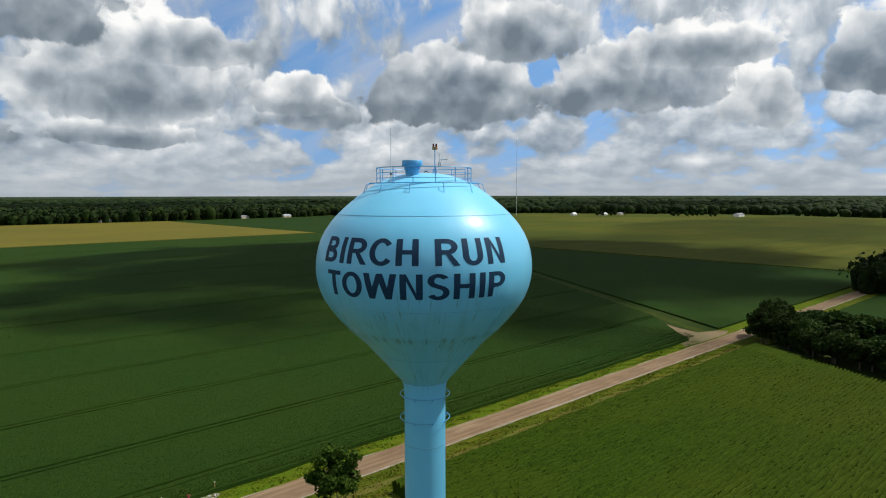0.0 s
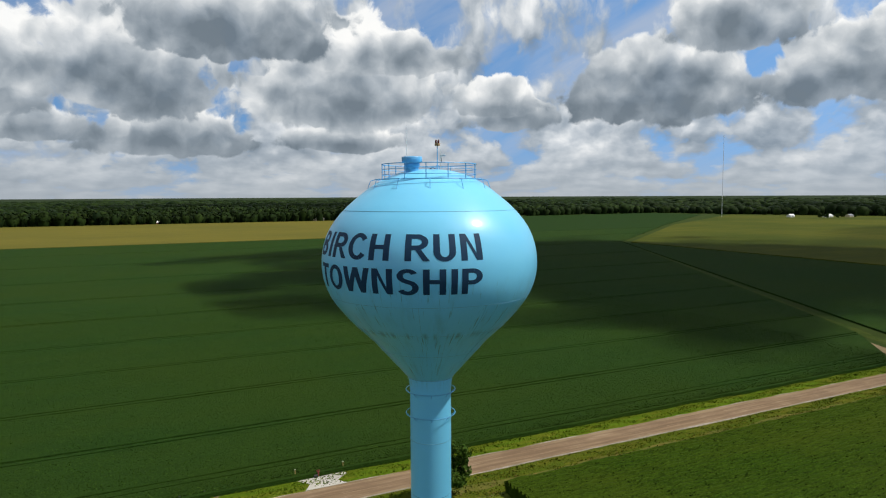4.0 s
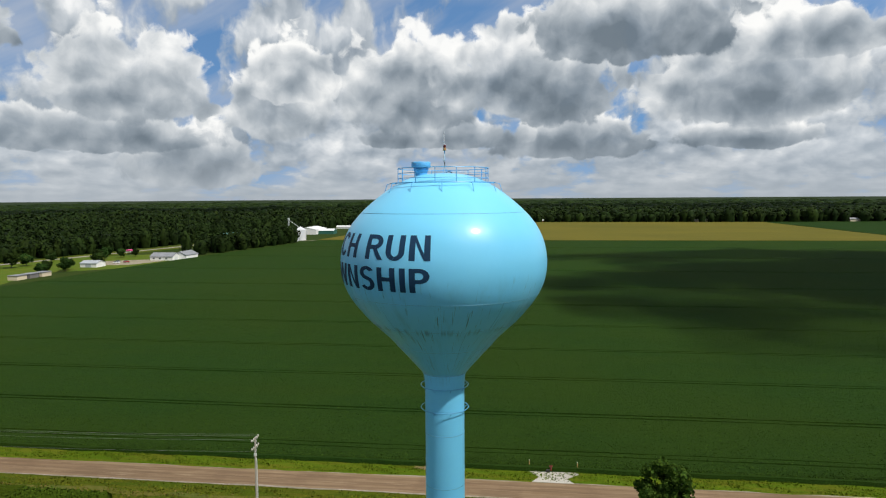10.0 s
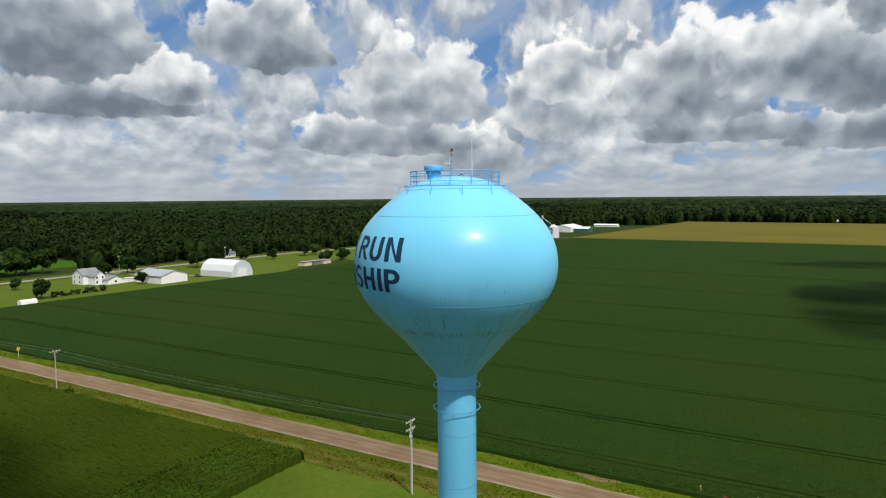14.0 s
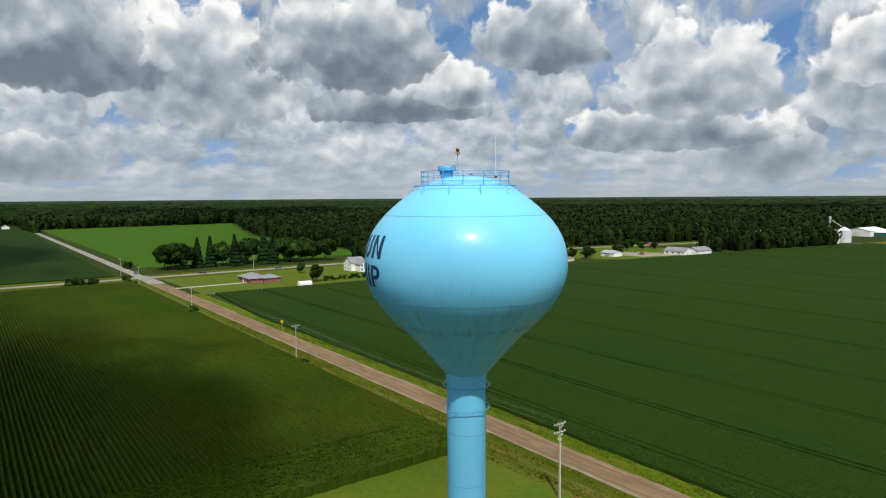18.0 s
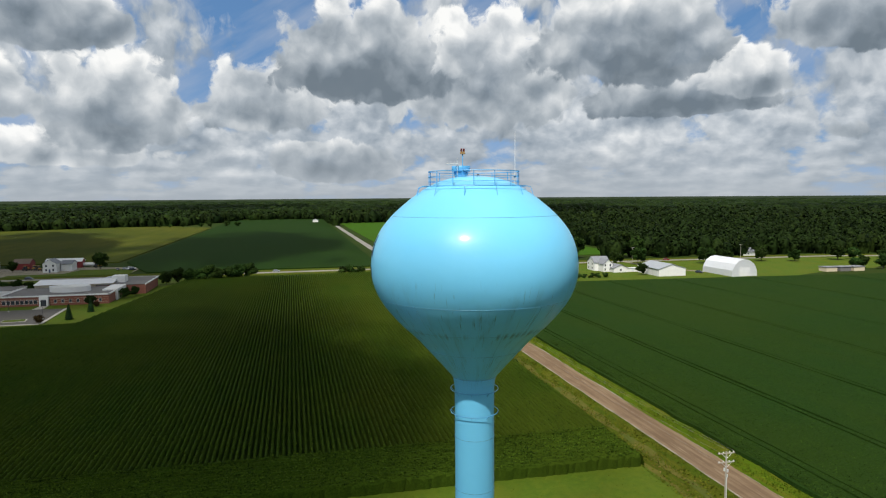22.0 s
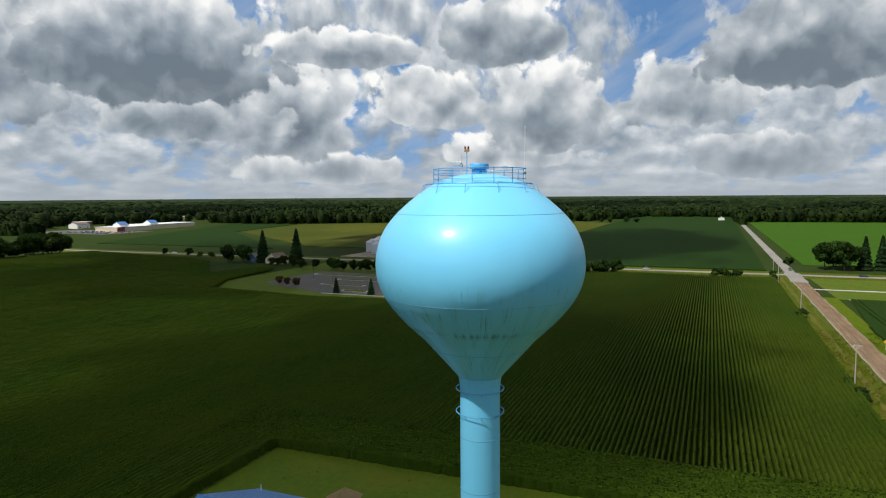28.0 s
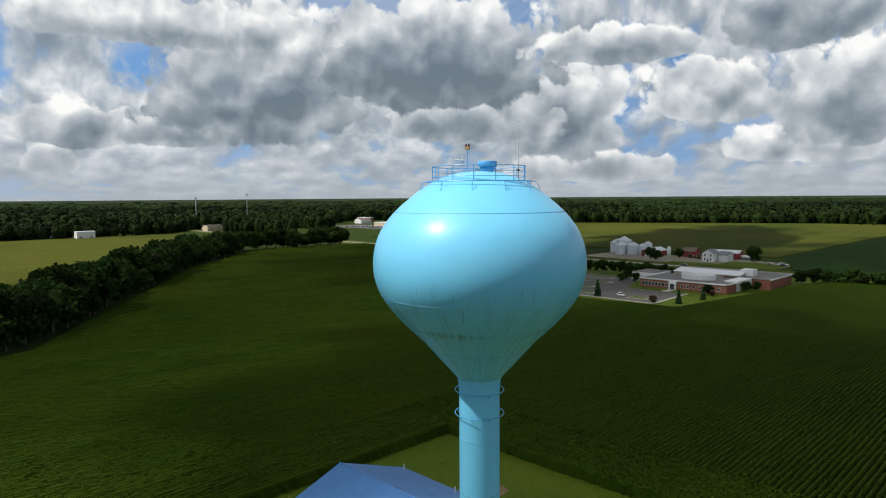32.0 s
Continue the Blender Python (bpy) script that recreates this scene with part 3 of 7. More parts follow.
M["ditch"] = material("ditch_grass", (0.020, 0.040, 0.005), (0.034, 0.055, 0.007), 0.6, 0.95, bump=0.6, bscale=3.0, c3=(0.06, 0.066, 0.012), big=0.2, amount=0.5, world=True, spec=0.05)
M["soil"] = material("field_ground", (0.018, 0.036, 0.006), (0.026, 0.046, 0.008), 0.2, 0.95, c3=(0.033, 0.045, 0.009), big=0.02, amount=0.7, world=True, spec=0.04)


# ---- builders ----
def mesh_object(name, bm, mat, parent=None, label="", smooth=False):
    me = bpy.data.meshes.new(name)
    bm.to_mesh(me)
    bm.free()
    if smooth:
        me.shade_smooth()
    me.materials.append(mat)
    ob = new(name, me)
    if parent:
        ob.parent = parent
    if label:
        ob["label"] = label
    return ob


def part(name, bm, mat, parent, label="", smooth=False):
    return mesh_object(name, bm, mat, parent, label, smooth)


def thing(name, label, category, group="", at=(0, 0, 0), turn=0.0, kind=""):
    e = new(name)
    e.empty_display_size = 0.2
    e.matrix_world = pose(*at, 0, 0, turn)
    return tagged(e, label, category, group, kind)


def box(bm, lo, hi, bevel=0.0):
    r = bmesh.ops.create_cube(bm, size=1.0)
    c = [(a + b) / 2 for a, b in zip(lo, hi)]
    s = [abs(b - a) for a, b in zip(lo, hi)]
    for v in r["verts"]:
        v.co = Vector((v.co.x * s[0] + c[0], v.co.y * s[1] + c[1], v.co.z * s[2] + c[2]))
    if bevel:
        bmesh.ops.bevel(bm, geom=list({e for v in r["verts"] for e in v.link_edges}), offset=bevel, segments=1, affect="EDGES")
    return bm


def boxed(lo, hi, bevel=0.0):
    return box(bmesh.new(), lo, hi, bevel)


def tube(bm, a, b, r1, r2=None, seg=8, cap=True):
    a, b = Vector(a), Vector(b)
    d = b - a
    if d.length < 1e-6:
        return bm
    q = d.to_track_quat("Z", "Y").to_matrix().to_4x4()
    m = Matrix.Translation((a + b) / 2) @ q
    bmesh.ops.create_cone(bm, cap_ends=cap, segments=seg, radius1=r1, radius2=r1 if r2 is None else r2, depth=d.length, matrix=m)
    return bm


def lathe(profile, seg=64, cap=False):
    """A surface of revolution round z from (radius, height) pairs."""
    bm = bmesh.new()
    rings = []
    for r, z in profile:
        if r < 1e-4:
            rings.append([bm.verts.new((0, 0, z))])
        else:
            rings.append([bm.verts.new((r * math.cos(2 * math.pi * i / seg), r * math.sin(2 * math.pi * i / seg), z)) for i in range(seg)])
    for a, b in zip(rings, rings[1:]):
        for i in range(seg):
            j = (i + 1) % seg
            f = [a[i % len(a)], a[j % len(a)], b[j % len(b)], b[i % len(b)]]
            f = list(dict.fromkeys(f))
            if len(f) > 2:
                bm.faces.new(f)
    if cap:
        bmesh.ops.holes_fill(bm, edges=[e for e in bm.edges if e.is_boundary])
    bmesh.ops.recalc_face_normals(bm, faces=bm.faces)
    return bm


def ring(bm, radius, z, r, seg=48, side=6, arc=(0, 360), cx=0.0, cy=0.0):
    a0, a1 = radians(arc[0]), radians(arc[1])
    full = abs(arc[1] - arc[0]) >= 360
    n = seg if full else seg + 1
    loops = []
    for i in range(n):
        a = a0 + (a1 - a0) * i / seg
        loops.append([bm.verts.new((cx + (radius + r * math.cos(2 * math.pi * k / side)) * math.cos(a), cy + (radius + r * math.cos(2 * math.pi * k / side)) * math.sin(a), z + r * math.sin(2 * math.pi * k / side))) for k in range(side)])
    for i in range(seg):
        A, B = loops[i], loops[(i + 1) % n]
        for k in range(side):
            bm.faces.new((A[k], B[k], B[(k + 1) % side], A[(k + 1) % side]))
    return bm


def slab(poly, z0, z1):
    """A flat plate over a polygon, with sides."""
    bm = bmesh.new()
    top = [bm.verts.new((x, y, z1)) for x, y in poly]
    bm.faces.new(top)
    if z1 - z0 > 1e-4:
        low = [bm.verts.new((x, y, z0)) for x, y in poly]
        n = len(poly)
        for i in range(n):
            bm.faces.new((top[i], low[i], low[(i + 1) % n], top[(i + 1) % n]))
    bmesh.ops.recalc_face_normals(bm, faces=bm.faces)
    if sum(f.normal.z * f.calc_area() for f in bm.faces) < 0:
        bmesh.ops.reverse_faces(bm, faces=bm.faces)
    return bm


def rect(x0, x1, y0, y1):
    return [(x0, y0), (x1, y0), (x1, y1), (x0, y1)]


def from_arrays(name, verts, faces, mat, parent=None, smooth=False):
    me = bpy.data.meshes.new(name)
    verts = np.asarray(verts, dtype=np.float32)
    faces = np.asarray(faces, dtype=np.int32)
    n, k = faces.shape
    me.vertices.add(len(verts))
    me.vertices.foreach_set("co", verts.ravel())
    me.loops.add(n * k)
    me.loops.foreach_set("vertex_index", faces.ravel())
    me.polygons.add(n)
    me.polygons.foreach_set("loop_start", np.arange(0, n * k, k, dtype=np.int32))
    me.update(calc_edges=True)
    me.validate()
    if smooth:
        me.shade_smooth()
    me.materials.append(mat)
    ob = new(name, me)
    if parent:
        ob.parent = parent
    return ob


# ---- the setting ----
def structure(name, bm, mat, label, category, smooth=False):
    return tagged(mesh_object(name, bm, mat, smooth=smooth), label, category, kind="structure")


ROAD_S, ROAD_N, ROAD_Y = 54.2, 60.4, 57.3
CROSS_X = -375.0

bm = bmesh.new()
bmesh.ops.create_circle(bm, cap_ends=True, segments=96, radius=4700)
structure("ground", bm, M["soil"], "wide flat farmland reaching a wooded horizon", "ground")


def strip(name, x0, x1, y0, y1, z, mat, label, category, wob=0.4, step=6.0):
    """A long flat strip with slightly uneven edges, running along x or along y."""
    bm = bmesh.new()
    along_x = (x1 - x0) >= (y1 - y0)
    a, b = (x0, x1) if along_x else (y0, y1)
    n = max(2, int((b - a) / step))
    prev = None
    for i in range(n + 1):
        t = a + (b - a) * i / n
        w0 = wob * noise.noise((t * 0.11, y0, 0.3)) + 0.5 * wob * noise.noise((t * 0.43, x0, 1.3))
        w1 = wob * noise.noise((t * 0.11, y1, 5.3)) + 0.5 * wob * noise.noise((t * 0.43, x1, 7.3))
        p = ((t, y0 + w0, z), (t, y1 + w1, z)) if along_x else ((x0 + w0, t, z), (x1 + w1, t, z))
        cur = [bm.verts.new(q) for q in p]
        if prev:
            bm.faces.new((prev[0], cur[0], cur[1], prev[1]) if along_x else (prev[0], prev[1], cur[1], cur[0]))
        prev = cur
    return structure(name, bm, mat, label, category)


strip("verge_south", CROSS_X + 10, 460, 45.0, 55.0, 0.02, M["grass"], "rough yellow-green grass verge with a shallow ditch line", "grass verge", 0.2)
strip("dry_line", CROSS_X + 16, 170, 46.1, 46.9, 0.05, M["dry"], "band of dry straw-coloured grass beside the maize", "dry grass", 0.9, 2.0)
strip("ditch_line", CROSS_X + 16, 170, 49.0, 50.6, 0.045, M["dry"], "dry yellowed ditch grass along the road", "dry grass", 1.1, 3.0)
strip("verge_north", -290, 470, 60.0, 66.0, 0.02, M["lush"], "lush bright green grass verge beside the soybeans", "grass verge", 0.2)
strip("shoulder_south", CROSS_X, 1400, ROAD_S - 0.18, ROAD_S + 0.28, 0.062, M["shoulder"], "pale crumbling edge of grit beside the road", "road shoulder", 0.30, 2.0)
strip("shoulder_north", CROSS_X, 1400, ROAD_N - 0.25, ROAD_N + 0.2, 0.035, M["shoulder"], "dusty gravel shoulder of the road", "road shoulder", 0.5, 2.0)
strip("west_road", -1700, CROSS_X - 6, ROAD_S + 0.2, ROAD_N - 0.2, 0.055, M["asphalt"], "pale grey asphalt road beyond the crossroads", "road", 0.18)
strip("road", CROSS_X + 4, 1500, ROAD_S, ROAD_N, 0.05, M["road"], "worn tan-brown chip-sealed country road with wheel tracks", "road", 0.18)
HIGHWAY = [(-372, -1000), (-374, -300), (-375, 60), (-374, 215), (-368, 375), (-345, 465), (-324, 560), (-312, 680), (-300, 900)]


def ribbon(name, line, half, z, mat, label, category):
    bm = bmesh.new()
    pts = []
    for (x0, y0), (x1, y1) in zip(line, line[1:]):
        n = max(1, int(math.dist((x0, y0), (x1, y1)) / 30))
        pts += [(x0 + (x1 - x0) * k / n, y0 + (y1 - y0) * k / n) for k in range(n)]
    pts.append(line[-1])
    prev = None
    for i, (x, y) in enumerate(pts):
        a, b = pts[max(i - 1, 0)], pts[min(i + 1, len(pts) - 1)]
        d = Vector((b[0] - a[0], b[1] - a[1])).normalized()
        w = half * (1 + 0.03 * noise.noise((i * 1.7, x, 0)))
        cur = [bm.verts.new((x - d.y * w, y + d.x * w, z)), bm.verts.new((x + d.y * w, y - d.x * w, z))]
        if prev:
            bm.faces.new((prev[0], prev[1], cur[1], cur[0]))
        prev = cur
    bmesh.ops.recalc_face_normals(bm, faces=bm.faces)
    return structure(name, bm, mat, label, category)


ribbon("highway_verge", HIGHWAY, 15.0, 0.012, M["grass"], "mown grass strip along the highway", "grass verge")
ribbon("highway", HIGHWAY, 3.7, 0.062, M["asphalt"], "pale grey asphalt highway crossing the country road", "road")
strip("junction", CROSS_X - 10, CROSS_X + 34, 53.6, 61.4, 0.075, M["asphalt"], "grey paved apron of the crossroads with darker patches", "road", 0.6, 4.0)


def field(name, poly, z, mat, label, category="crop field"):
    return structure(name, slab(poly, 0.0, z), mat, label, category)


def along(p, y):
    """x of the ditch line at y."""
    for (x0, y0), (x1, y1) in zip(p, p[1:]):
        if y0 <= y <= y1:
            return x0 + (x1 - x0) * (y - y0) / (y1 - y0)
    return p[-1][0]


DITCH = [(183, 66), (412, 450), (709, 693), (1150, 1010)]
BEAN_WEST = [(-284, 66), (-278, 170), (-270, 264), (-262, 360), (-250, 444), (-219, 640)]
# soybeans north of the road, in bouts parted by sprayer wheel tracks
TRACKS = [64.8, 70.4, 72.3, 91.0, 92.9, 118.6, 120.4, 150.4, 152.2, 187.0, 189.2, 232.0, 234.4, 288.0, 291.0, 360, 363.4, 448, 452, 545, 549, 640.0]
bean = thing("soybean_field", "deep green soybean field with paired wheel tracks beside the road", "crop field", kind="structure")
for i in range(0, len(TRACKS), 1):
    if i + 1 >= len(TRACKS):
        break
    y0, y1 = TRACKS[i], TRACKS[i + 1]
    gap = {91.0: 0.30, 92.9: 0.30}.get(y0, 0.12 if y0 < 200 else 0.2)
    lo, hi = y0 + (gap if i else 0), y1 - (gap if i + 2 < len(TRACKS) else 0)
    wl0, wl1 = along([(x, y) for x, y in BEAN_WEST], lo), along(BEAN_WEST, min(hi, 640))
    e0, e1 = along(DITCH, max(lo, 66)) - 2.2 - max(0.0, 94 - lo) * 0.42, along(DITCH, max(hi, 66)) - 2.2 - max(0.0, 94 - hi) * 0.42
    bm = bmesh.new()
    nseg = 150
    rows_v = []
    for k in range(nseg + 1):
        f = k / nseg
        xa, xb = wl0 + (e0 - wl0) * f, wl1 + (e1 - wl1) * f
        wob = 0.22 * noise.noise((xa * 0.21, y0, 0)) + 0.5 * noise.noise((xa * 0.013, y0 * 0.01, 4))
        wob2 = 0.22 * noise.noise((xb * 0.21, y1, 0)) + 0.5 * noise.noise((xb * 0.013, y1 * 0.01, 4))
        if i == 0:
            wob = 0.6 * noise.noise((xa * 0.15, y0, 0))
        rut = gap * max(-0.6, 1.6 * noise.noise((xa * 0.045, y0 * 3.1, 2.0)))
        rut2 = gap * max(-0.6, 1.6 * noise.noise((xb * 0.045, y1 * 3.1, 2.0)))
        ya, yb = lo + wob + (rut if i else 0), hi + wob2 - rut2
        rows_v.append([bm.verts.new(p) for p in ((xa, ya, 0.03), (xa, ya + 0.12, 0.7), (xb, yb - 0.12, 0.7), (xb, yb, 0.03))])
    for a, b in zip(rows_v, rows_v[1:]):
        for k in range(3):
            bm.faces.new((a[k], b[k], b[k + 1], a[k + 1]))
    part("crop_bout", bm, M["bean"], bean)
field("field_between", [(DITCH[0][0] + 9, 66), (408, 66), (408, 444)], 0.6, M["bean"], "dark soybean field between a ditch and a ripening field")
bm = bmesh.new()
prevv = None
for (x0, y0), (x1, y1) in zip(DITCH, DITCH[1:]):
    d = Vector((x1 - x0, y1 - y0)).normalized()
    nrm = Vector((d.y, -d.x))
    n = 24
    for k in range(n + 1):
        c = Vector((x0 + (x1 - x0) * k / n, y0 + (y1 - y0) * k / n))
        w = 2.0 + 1.2 * noise.noise((k * 0.7, x0, 0))
        cur = [bm.verts.new((*(c - nrm * w), 0.09)), bm.verts.new((*(c + nrm * w), 0.09))]
        if prevv:
            bm.faces.new((prevv[0], prevv[1], cur[1], cur[0]))
        prevv = cur
structure("ditch_bank", bm, M["ditch"], "grassy ditch bank running aslant between the fields", "ditch")
field("wheat_field", [(-219, 643), (396, 643), (396, 1112), (-185, 1130), (-190, 1000)], 0.8, M["tan"], "ripe golden-tan wheat field")
field("far_green_field", [(400, 643), (640, 643), (1120, 1010), (1130, 1160), (400, 1118)], 0.6, M["bean_far"], "distant dark green crop field")
field("mid_green_field", [(401, 470), (425, 470), (630, 640), (401, 640)], 0.62, M["bean"], "dark green soybean field running up to the wheat")
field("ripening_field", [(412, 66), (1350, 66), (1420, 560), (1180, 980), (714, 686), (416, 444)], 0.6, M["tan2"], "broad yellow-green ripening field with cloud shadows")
field("east_field", [(222, 49), (222, -260), (900, -260), (1300, 49)], 0.6, M["bean_far"], "green crop field beyond the row of trees")
field("hay_field", [(-432, 69), (-1105, 69), (-1147, 369), (-738, 254), (-470, 243), (-425, 256), (-430, 170)], 0.4, M["bright"], "bright green hay field behind a row of trees")
field("southwest_field", [(-392, 45), (-1345, 50), (-1345, -127), (-470, -129), (-392, -100)], 0.6, M["bean_far"], "dark green field west of the highway")
field("west_tan_field", [(-470, -134), (-1015, -131), (-1085, -200), (-1075, -275), (-880, -613), (-660, -560), (-470, -330)], 0.6, M["tan2"], "olive-tan ripening field behind the farmstead")
field("south_field", [(-440, -345), (-655, -566), (-870, -618), (-860, -740), (-440, -560)], 0.6, M["bean_far"], "dark green crop field before the shopping centre")
field("southeast_field", [(-40, -245), (-330, -800), (250, -800), (140, -190)], 0.8, M["tan2"], "dull green crop field beyond the hedgerow")

# maize: a closed canopy with the mown plot of the tower let into it
CORN_W = [(-346, 44), (-345, -66), (-330, -70), (-214, -88), (-206, -150), (-214, -214), (-246, -232), (-300, -240), (-298, -252), (-262, -258), (-322, -312), (-330, -330), (-356, -465), (-250, -480), (-145, -374), (-76, -274), (-18, -192), (60, -150), (150, -120)]
PLOT = (-57.0, 34.0, -59.5, 45.5)
lawn = structure("plot_lawn", slab(rect(PLOT[0] - 1.5, PLOT[1] + 1.5, PLOT[2] - 1.5, PLOT[3] + 1), 0, 0.03), M["lawn"], "mown grass plot around the tower", "lawn")
CORN_E = 168.0
HEAD = 14.0
maize = thing("maize_field", "tall green maize field in long straight rows", "crop field", kind="structure")


def inside(poly, x, y):
    c = False
    for (x0, y0), (x1, y1) in zip(poly, poly[1:] + poly[:1]):
        if (y0 > y) != (y1 > y) and x < (x1 - x0) * (y - y0) / (y1 - y0) + x0:
            c = not c
    return c


def corn_rows(name, runs, across_x, mat):
    """Rows as ragged ridges: runs are (line, start, end)."""
    V, F = [], []
    rng = np.random.default_rng(5)
    base = 0
    for line, a, b in runs:
        step = 1.2 if abs(line) < 130 else 2.8
        n = max(2, int((b - a) / step))
        t = np.linspace(a, b, n + 1)
        wig = 0.03 * np.sin(t * 0.31 + line) + rng.normal(0, 0.02, n + 1)
        h = 2.15 + rng.normal(0, 0.07, n + 1)
        off = np.array([-0.34, -0.15, 0.15, 0.34])
        zz = np.array([0.30, 1.0, 1.0, 0.30])
        P = np.empty((n + 1, 4, 3))
        for k in range(4):
            c = line + wig + off[k] + rng.normal(0, 0.025, n + 1)
            z = h * zz[k] + rng.normal(0, 0.05, n + 1)
            P[:, k] = np.stack((c, t, z), 1) if across_x else np.stack((t, c, z), 1)
        V.append(P.reshape(-1, 3))
        i = np.arange(n)[:, None] * 4 + np.arange(3)[None] + base
        q = np.stack((i, i + 4, i + 5, i + 1), -1).reshape(-1, 4)
        F.append(q if not across_x else q[:, ::-1])
        base += (n + 1) * 4
    return from_arrays(name, np.concatenate(V), np.concatenate(F), mat, maize)


CORN = CORN_W + [(CORN_E - 18, -30), (CORN_E - 14, 12), (CORN_E + 4, 45.7), (-346, 45.7)]


def spans(poly, y):
    """Where a line of constant y runs inside a polygon."""
    xs = sorted((x1 - x0) * (y - y0) / (y1 - y0) + x0 for (x0, y0), (x1, y1) in zip(poly, poly[1:] + poly[:1]) if (y0 > y) != (y1 > y))
    return list(zip(xs[::2], xs[1::2]))


runs = []
y = 45.6
while y > -479:
    for a, b in spans(CORN, y):
        if y > PLOT[2] - HEAD and a < PLOT[0] < b:
            runs.append((y, a, PLOT[0] - HEAD + 0.7))
            if b > PLOT[1] + 3:
                runs.append((y, PLOT[1], b))
        elif b - a > 3:
            runs.append((y, a, b))
    y -= 0.98
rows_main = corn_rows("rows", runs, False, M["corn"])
rows_main["kind"] = "stuff"
runs = []
x = PLOT[0] - 0.5
while x > PLOT[0] - HEAD:
    runs.append((x, PLOT[2] - HEAD, 45.5))
    x -= 1.1
head_rows = corn_rows("headland_rows", runs, True, M["corn_head"])
head_rows["kind"] = "stuff"
runs = []
y = PLOT[2] - 0.5
while y > PLOT[2] - HEAD:
    runs.append((y, PLOT[0], PLOT[1] + 60))
    y -= 1.1
side_rows = corn_rows("plot_side_rows", runs, False, M["corn_head"])
side_rows["kind"] = "stuff"
# stalk wall at the field's cut edges, and the canopy far off
bm = bmesh.new()
for a, b in (((PLOT[0], PLOT[2]), (PLOT[0], 45.5)), ((PLOT[0], PLOT[2]), (PLOT[1], PLOT[2])), ((-346, 45.9), (PLOT[0], 45.9)), ((PLOT[1], 45.9), (CORN_E, 45.9)), ((PLOT[1], PLOT[2]), (PLOT[1], 45.9))):
    n = int(math.dist(a, b) / 0.6)
    pv = None
    for k in range(n + 1):
        f = k / n
        px, py = a[0] + (b[0] - a[0]) * f, a[1] + (b[1] - a[1]) * f
        j = random.uniform(-0.22, 0.22)
        cur = [bm.verts.new((px + j, py + j, 0)), bm.verts.new((px + j * 1.5, py - j, 1.7 + random.uniform(-0.2, 0.3)))]
        if pv:
            bm.faces.new((pv[0], cur[0], cur[1], pv[1]))
        pv = cur
part("edge_stalks", bm, M["corn_head"], maize)
for a, b in (((-345, 45.2), (PLOT[0] - 2, -64)), ((PLOT[1] + 1, 45.2), (CORN_E - 14, PLOT[2]))):
    part("lower_leaves", slab(rect(a[0], b[0], b[1], a[1]), 0.0, 0.8), M["corn_head"], maize)
part("lower_leaves", slab([(PLOT[0] - 2, PLOT[2] - 1), (PLOT[1], PLOT[2] - 1), (CORN_E - 18, -62), (150, -118), (60, -148), (-18, -190), (-76, -272), (-145, -372), (-250, -478), (-354, -463), (-330, -330), (-320, -312), (-262, -259), (-246, -233), (-214, -214), (-208, -150), (-214, -90)], 0.0, 0.8), M["corn_head"], maize)
field("dirt_corner", [(160, 61.6), (171, 60.9), (187, 61.0), (192, 62.8), (190, 65.4), (182, 68.5), (184, 76), (189, 86), (194, 95), (191, 95), (183, 83), (177, 73), (169, 67), (162, 64)], 0.11, M["dirt"], "bare sandy field entrance", "bare ground")
field("driveway_patch", [(6.4, 60.6), (13.2, 60.6), (12.0, 62.2), (14.2, 64.3), (12.6, 65.8), (7.8, 66.0), (5.6, 65.0), (7.6, 62.6)], 0.06, M["concrete"], "pale gravel pad beside the road", "gravel pad")
field("dirt_patch", [(-13.6, 64.0), (-10, 62.8), (-6.6, 63.6), (-5.4, 65.6), (-9, 66.2), (-13.2, 65.8)], 0.06, M["dirt"], "bare sandy patch beside the road", "bare ground")

# ---- the water tower ----
TANK = [(3.75, 36.85), (4.45, 37.5), (4.98, 38.0), (5.55, 38.62), (6.0, 39.22), (6.36, 39.85), (6.6, 40.5), (6.72, 41.2), (6.74, 41.9), (6.66, 42.6), (6.46, 43.3), (6.14, 43.95), (5.7, 44.55), (5.15, 45.12), (4.5, 45.65), (3.8, 46.12), (3.0, 46.54), (2.1, 46.86), (1.1, 47.06), (0.0, 47.12)]


def spline(profile, n=4):
    out = []
    p = [profile[0]] + profile + [profile[-1]]
    for i in range(1, len(p) - 2):
        for k in range(n):
            t = k / n
            q = []
            for a, b, c, d in zip(p[i - 1], p[i], p[i + 1], p[i + 2]):
                q.append(0.5 * ((2 * b) + (c - a) * t + (2 * a - 5 * b + 4 * c - d) * t * t + (3 * b - a - 3 * c + d) * t ** 3))
            out.append((max(q[0], 0.0), q[1]))
    out.append(profile[-1])
    return out


TANK = [(r * (1.012 - 0.027 * max(0.0, min(1.0, (z - 35.0) / 1.2, (41.4 - z) / 2.8))), (z if z < 41 else 41 + (z - 41) * 1.045) + 0.26 * max(0.0, min(1.0, (z - 45.3) / 1.7)) ** 1.4) for r, z in TANK]
NECK = (1.47, 34.33)
FINE = [(NECK[0] + (TANK[0][0] - NECK[0]) * k / 8, NECK[1] + (TANK[0][1] - NECK[1]) * k / 8) for k in range(8)] + spline(TANK)


FINE_R, FINE_Z = zip(*FINE)


def tank_radius(z):
    return float(np.interp(z, FINE_Z, FINE_R))


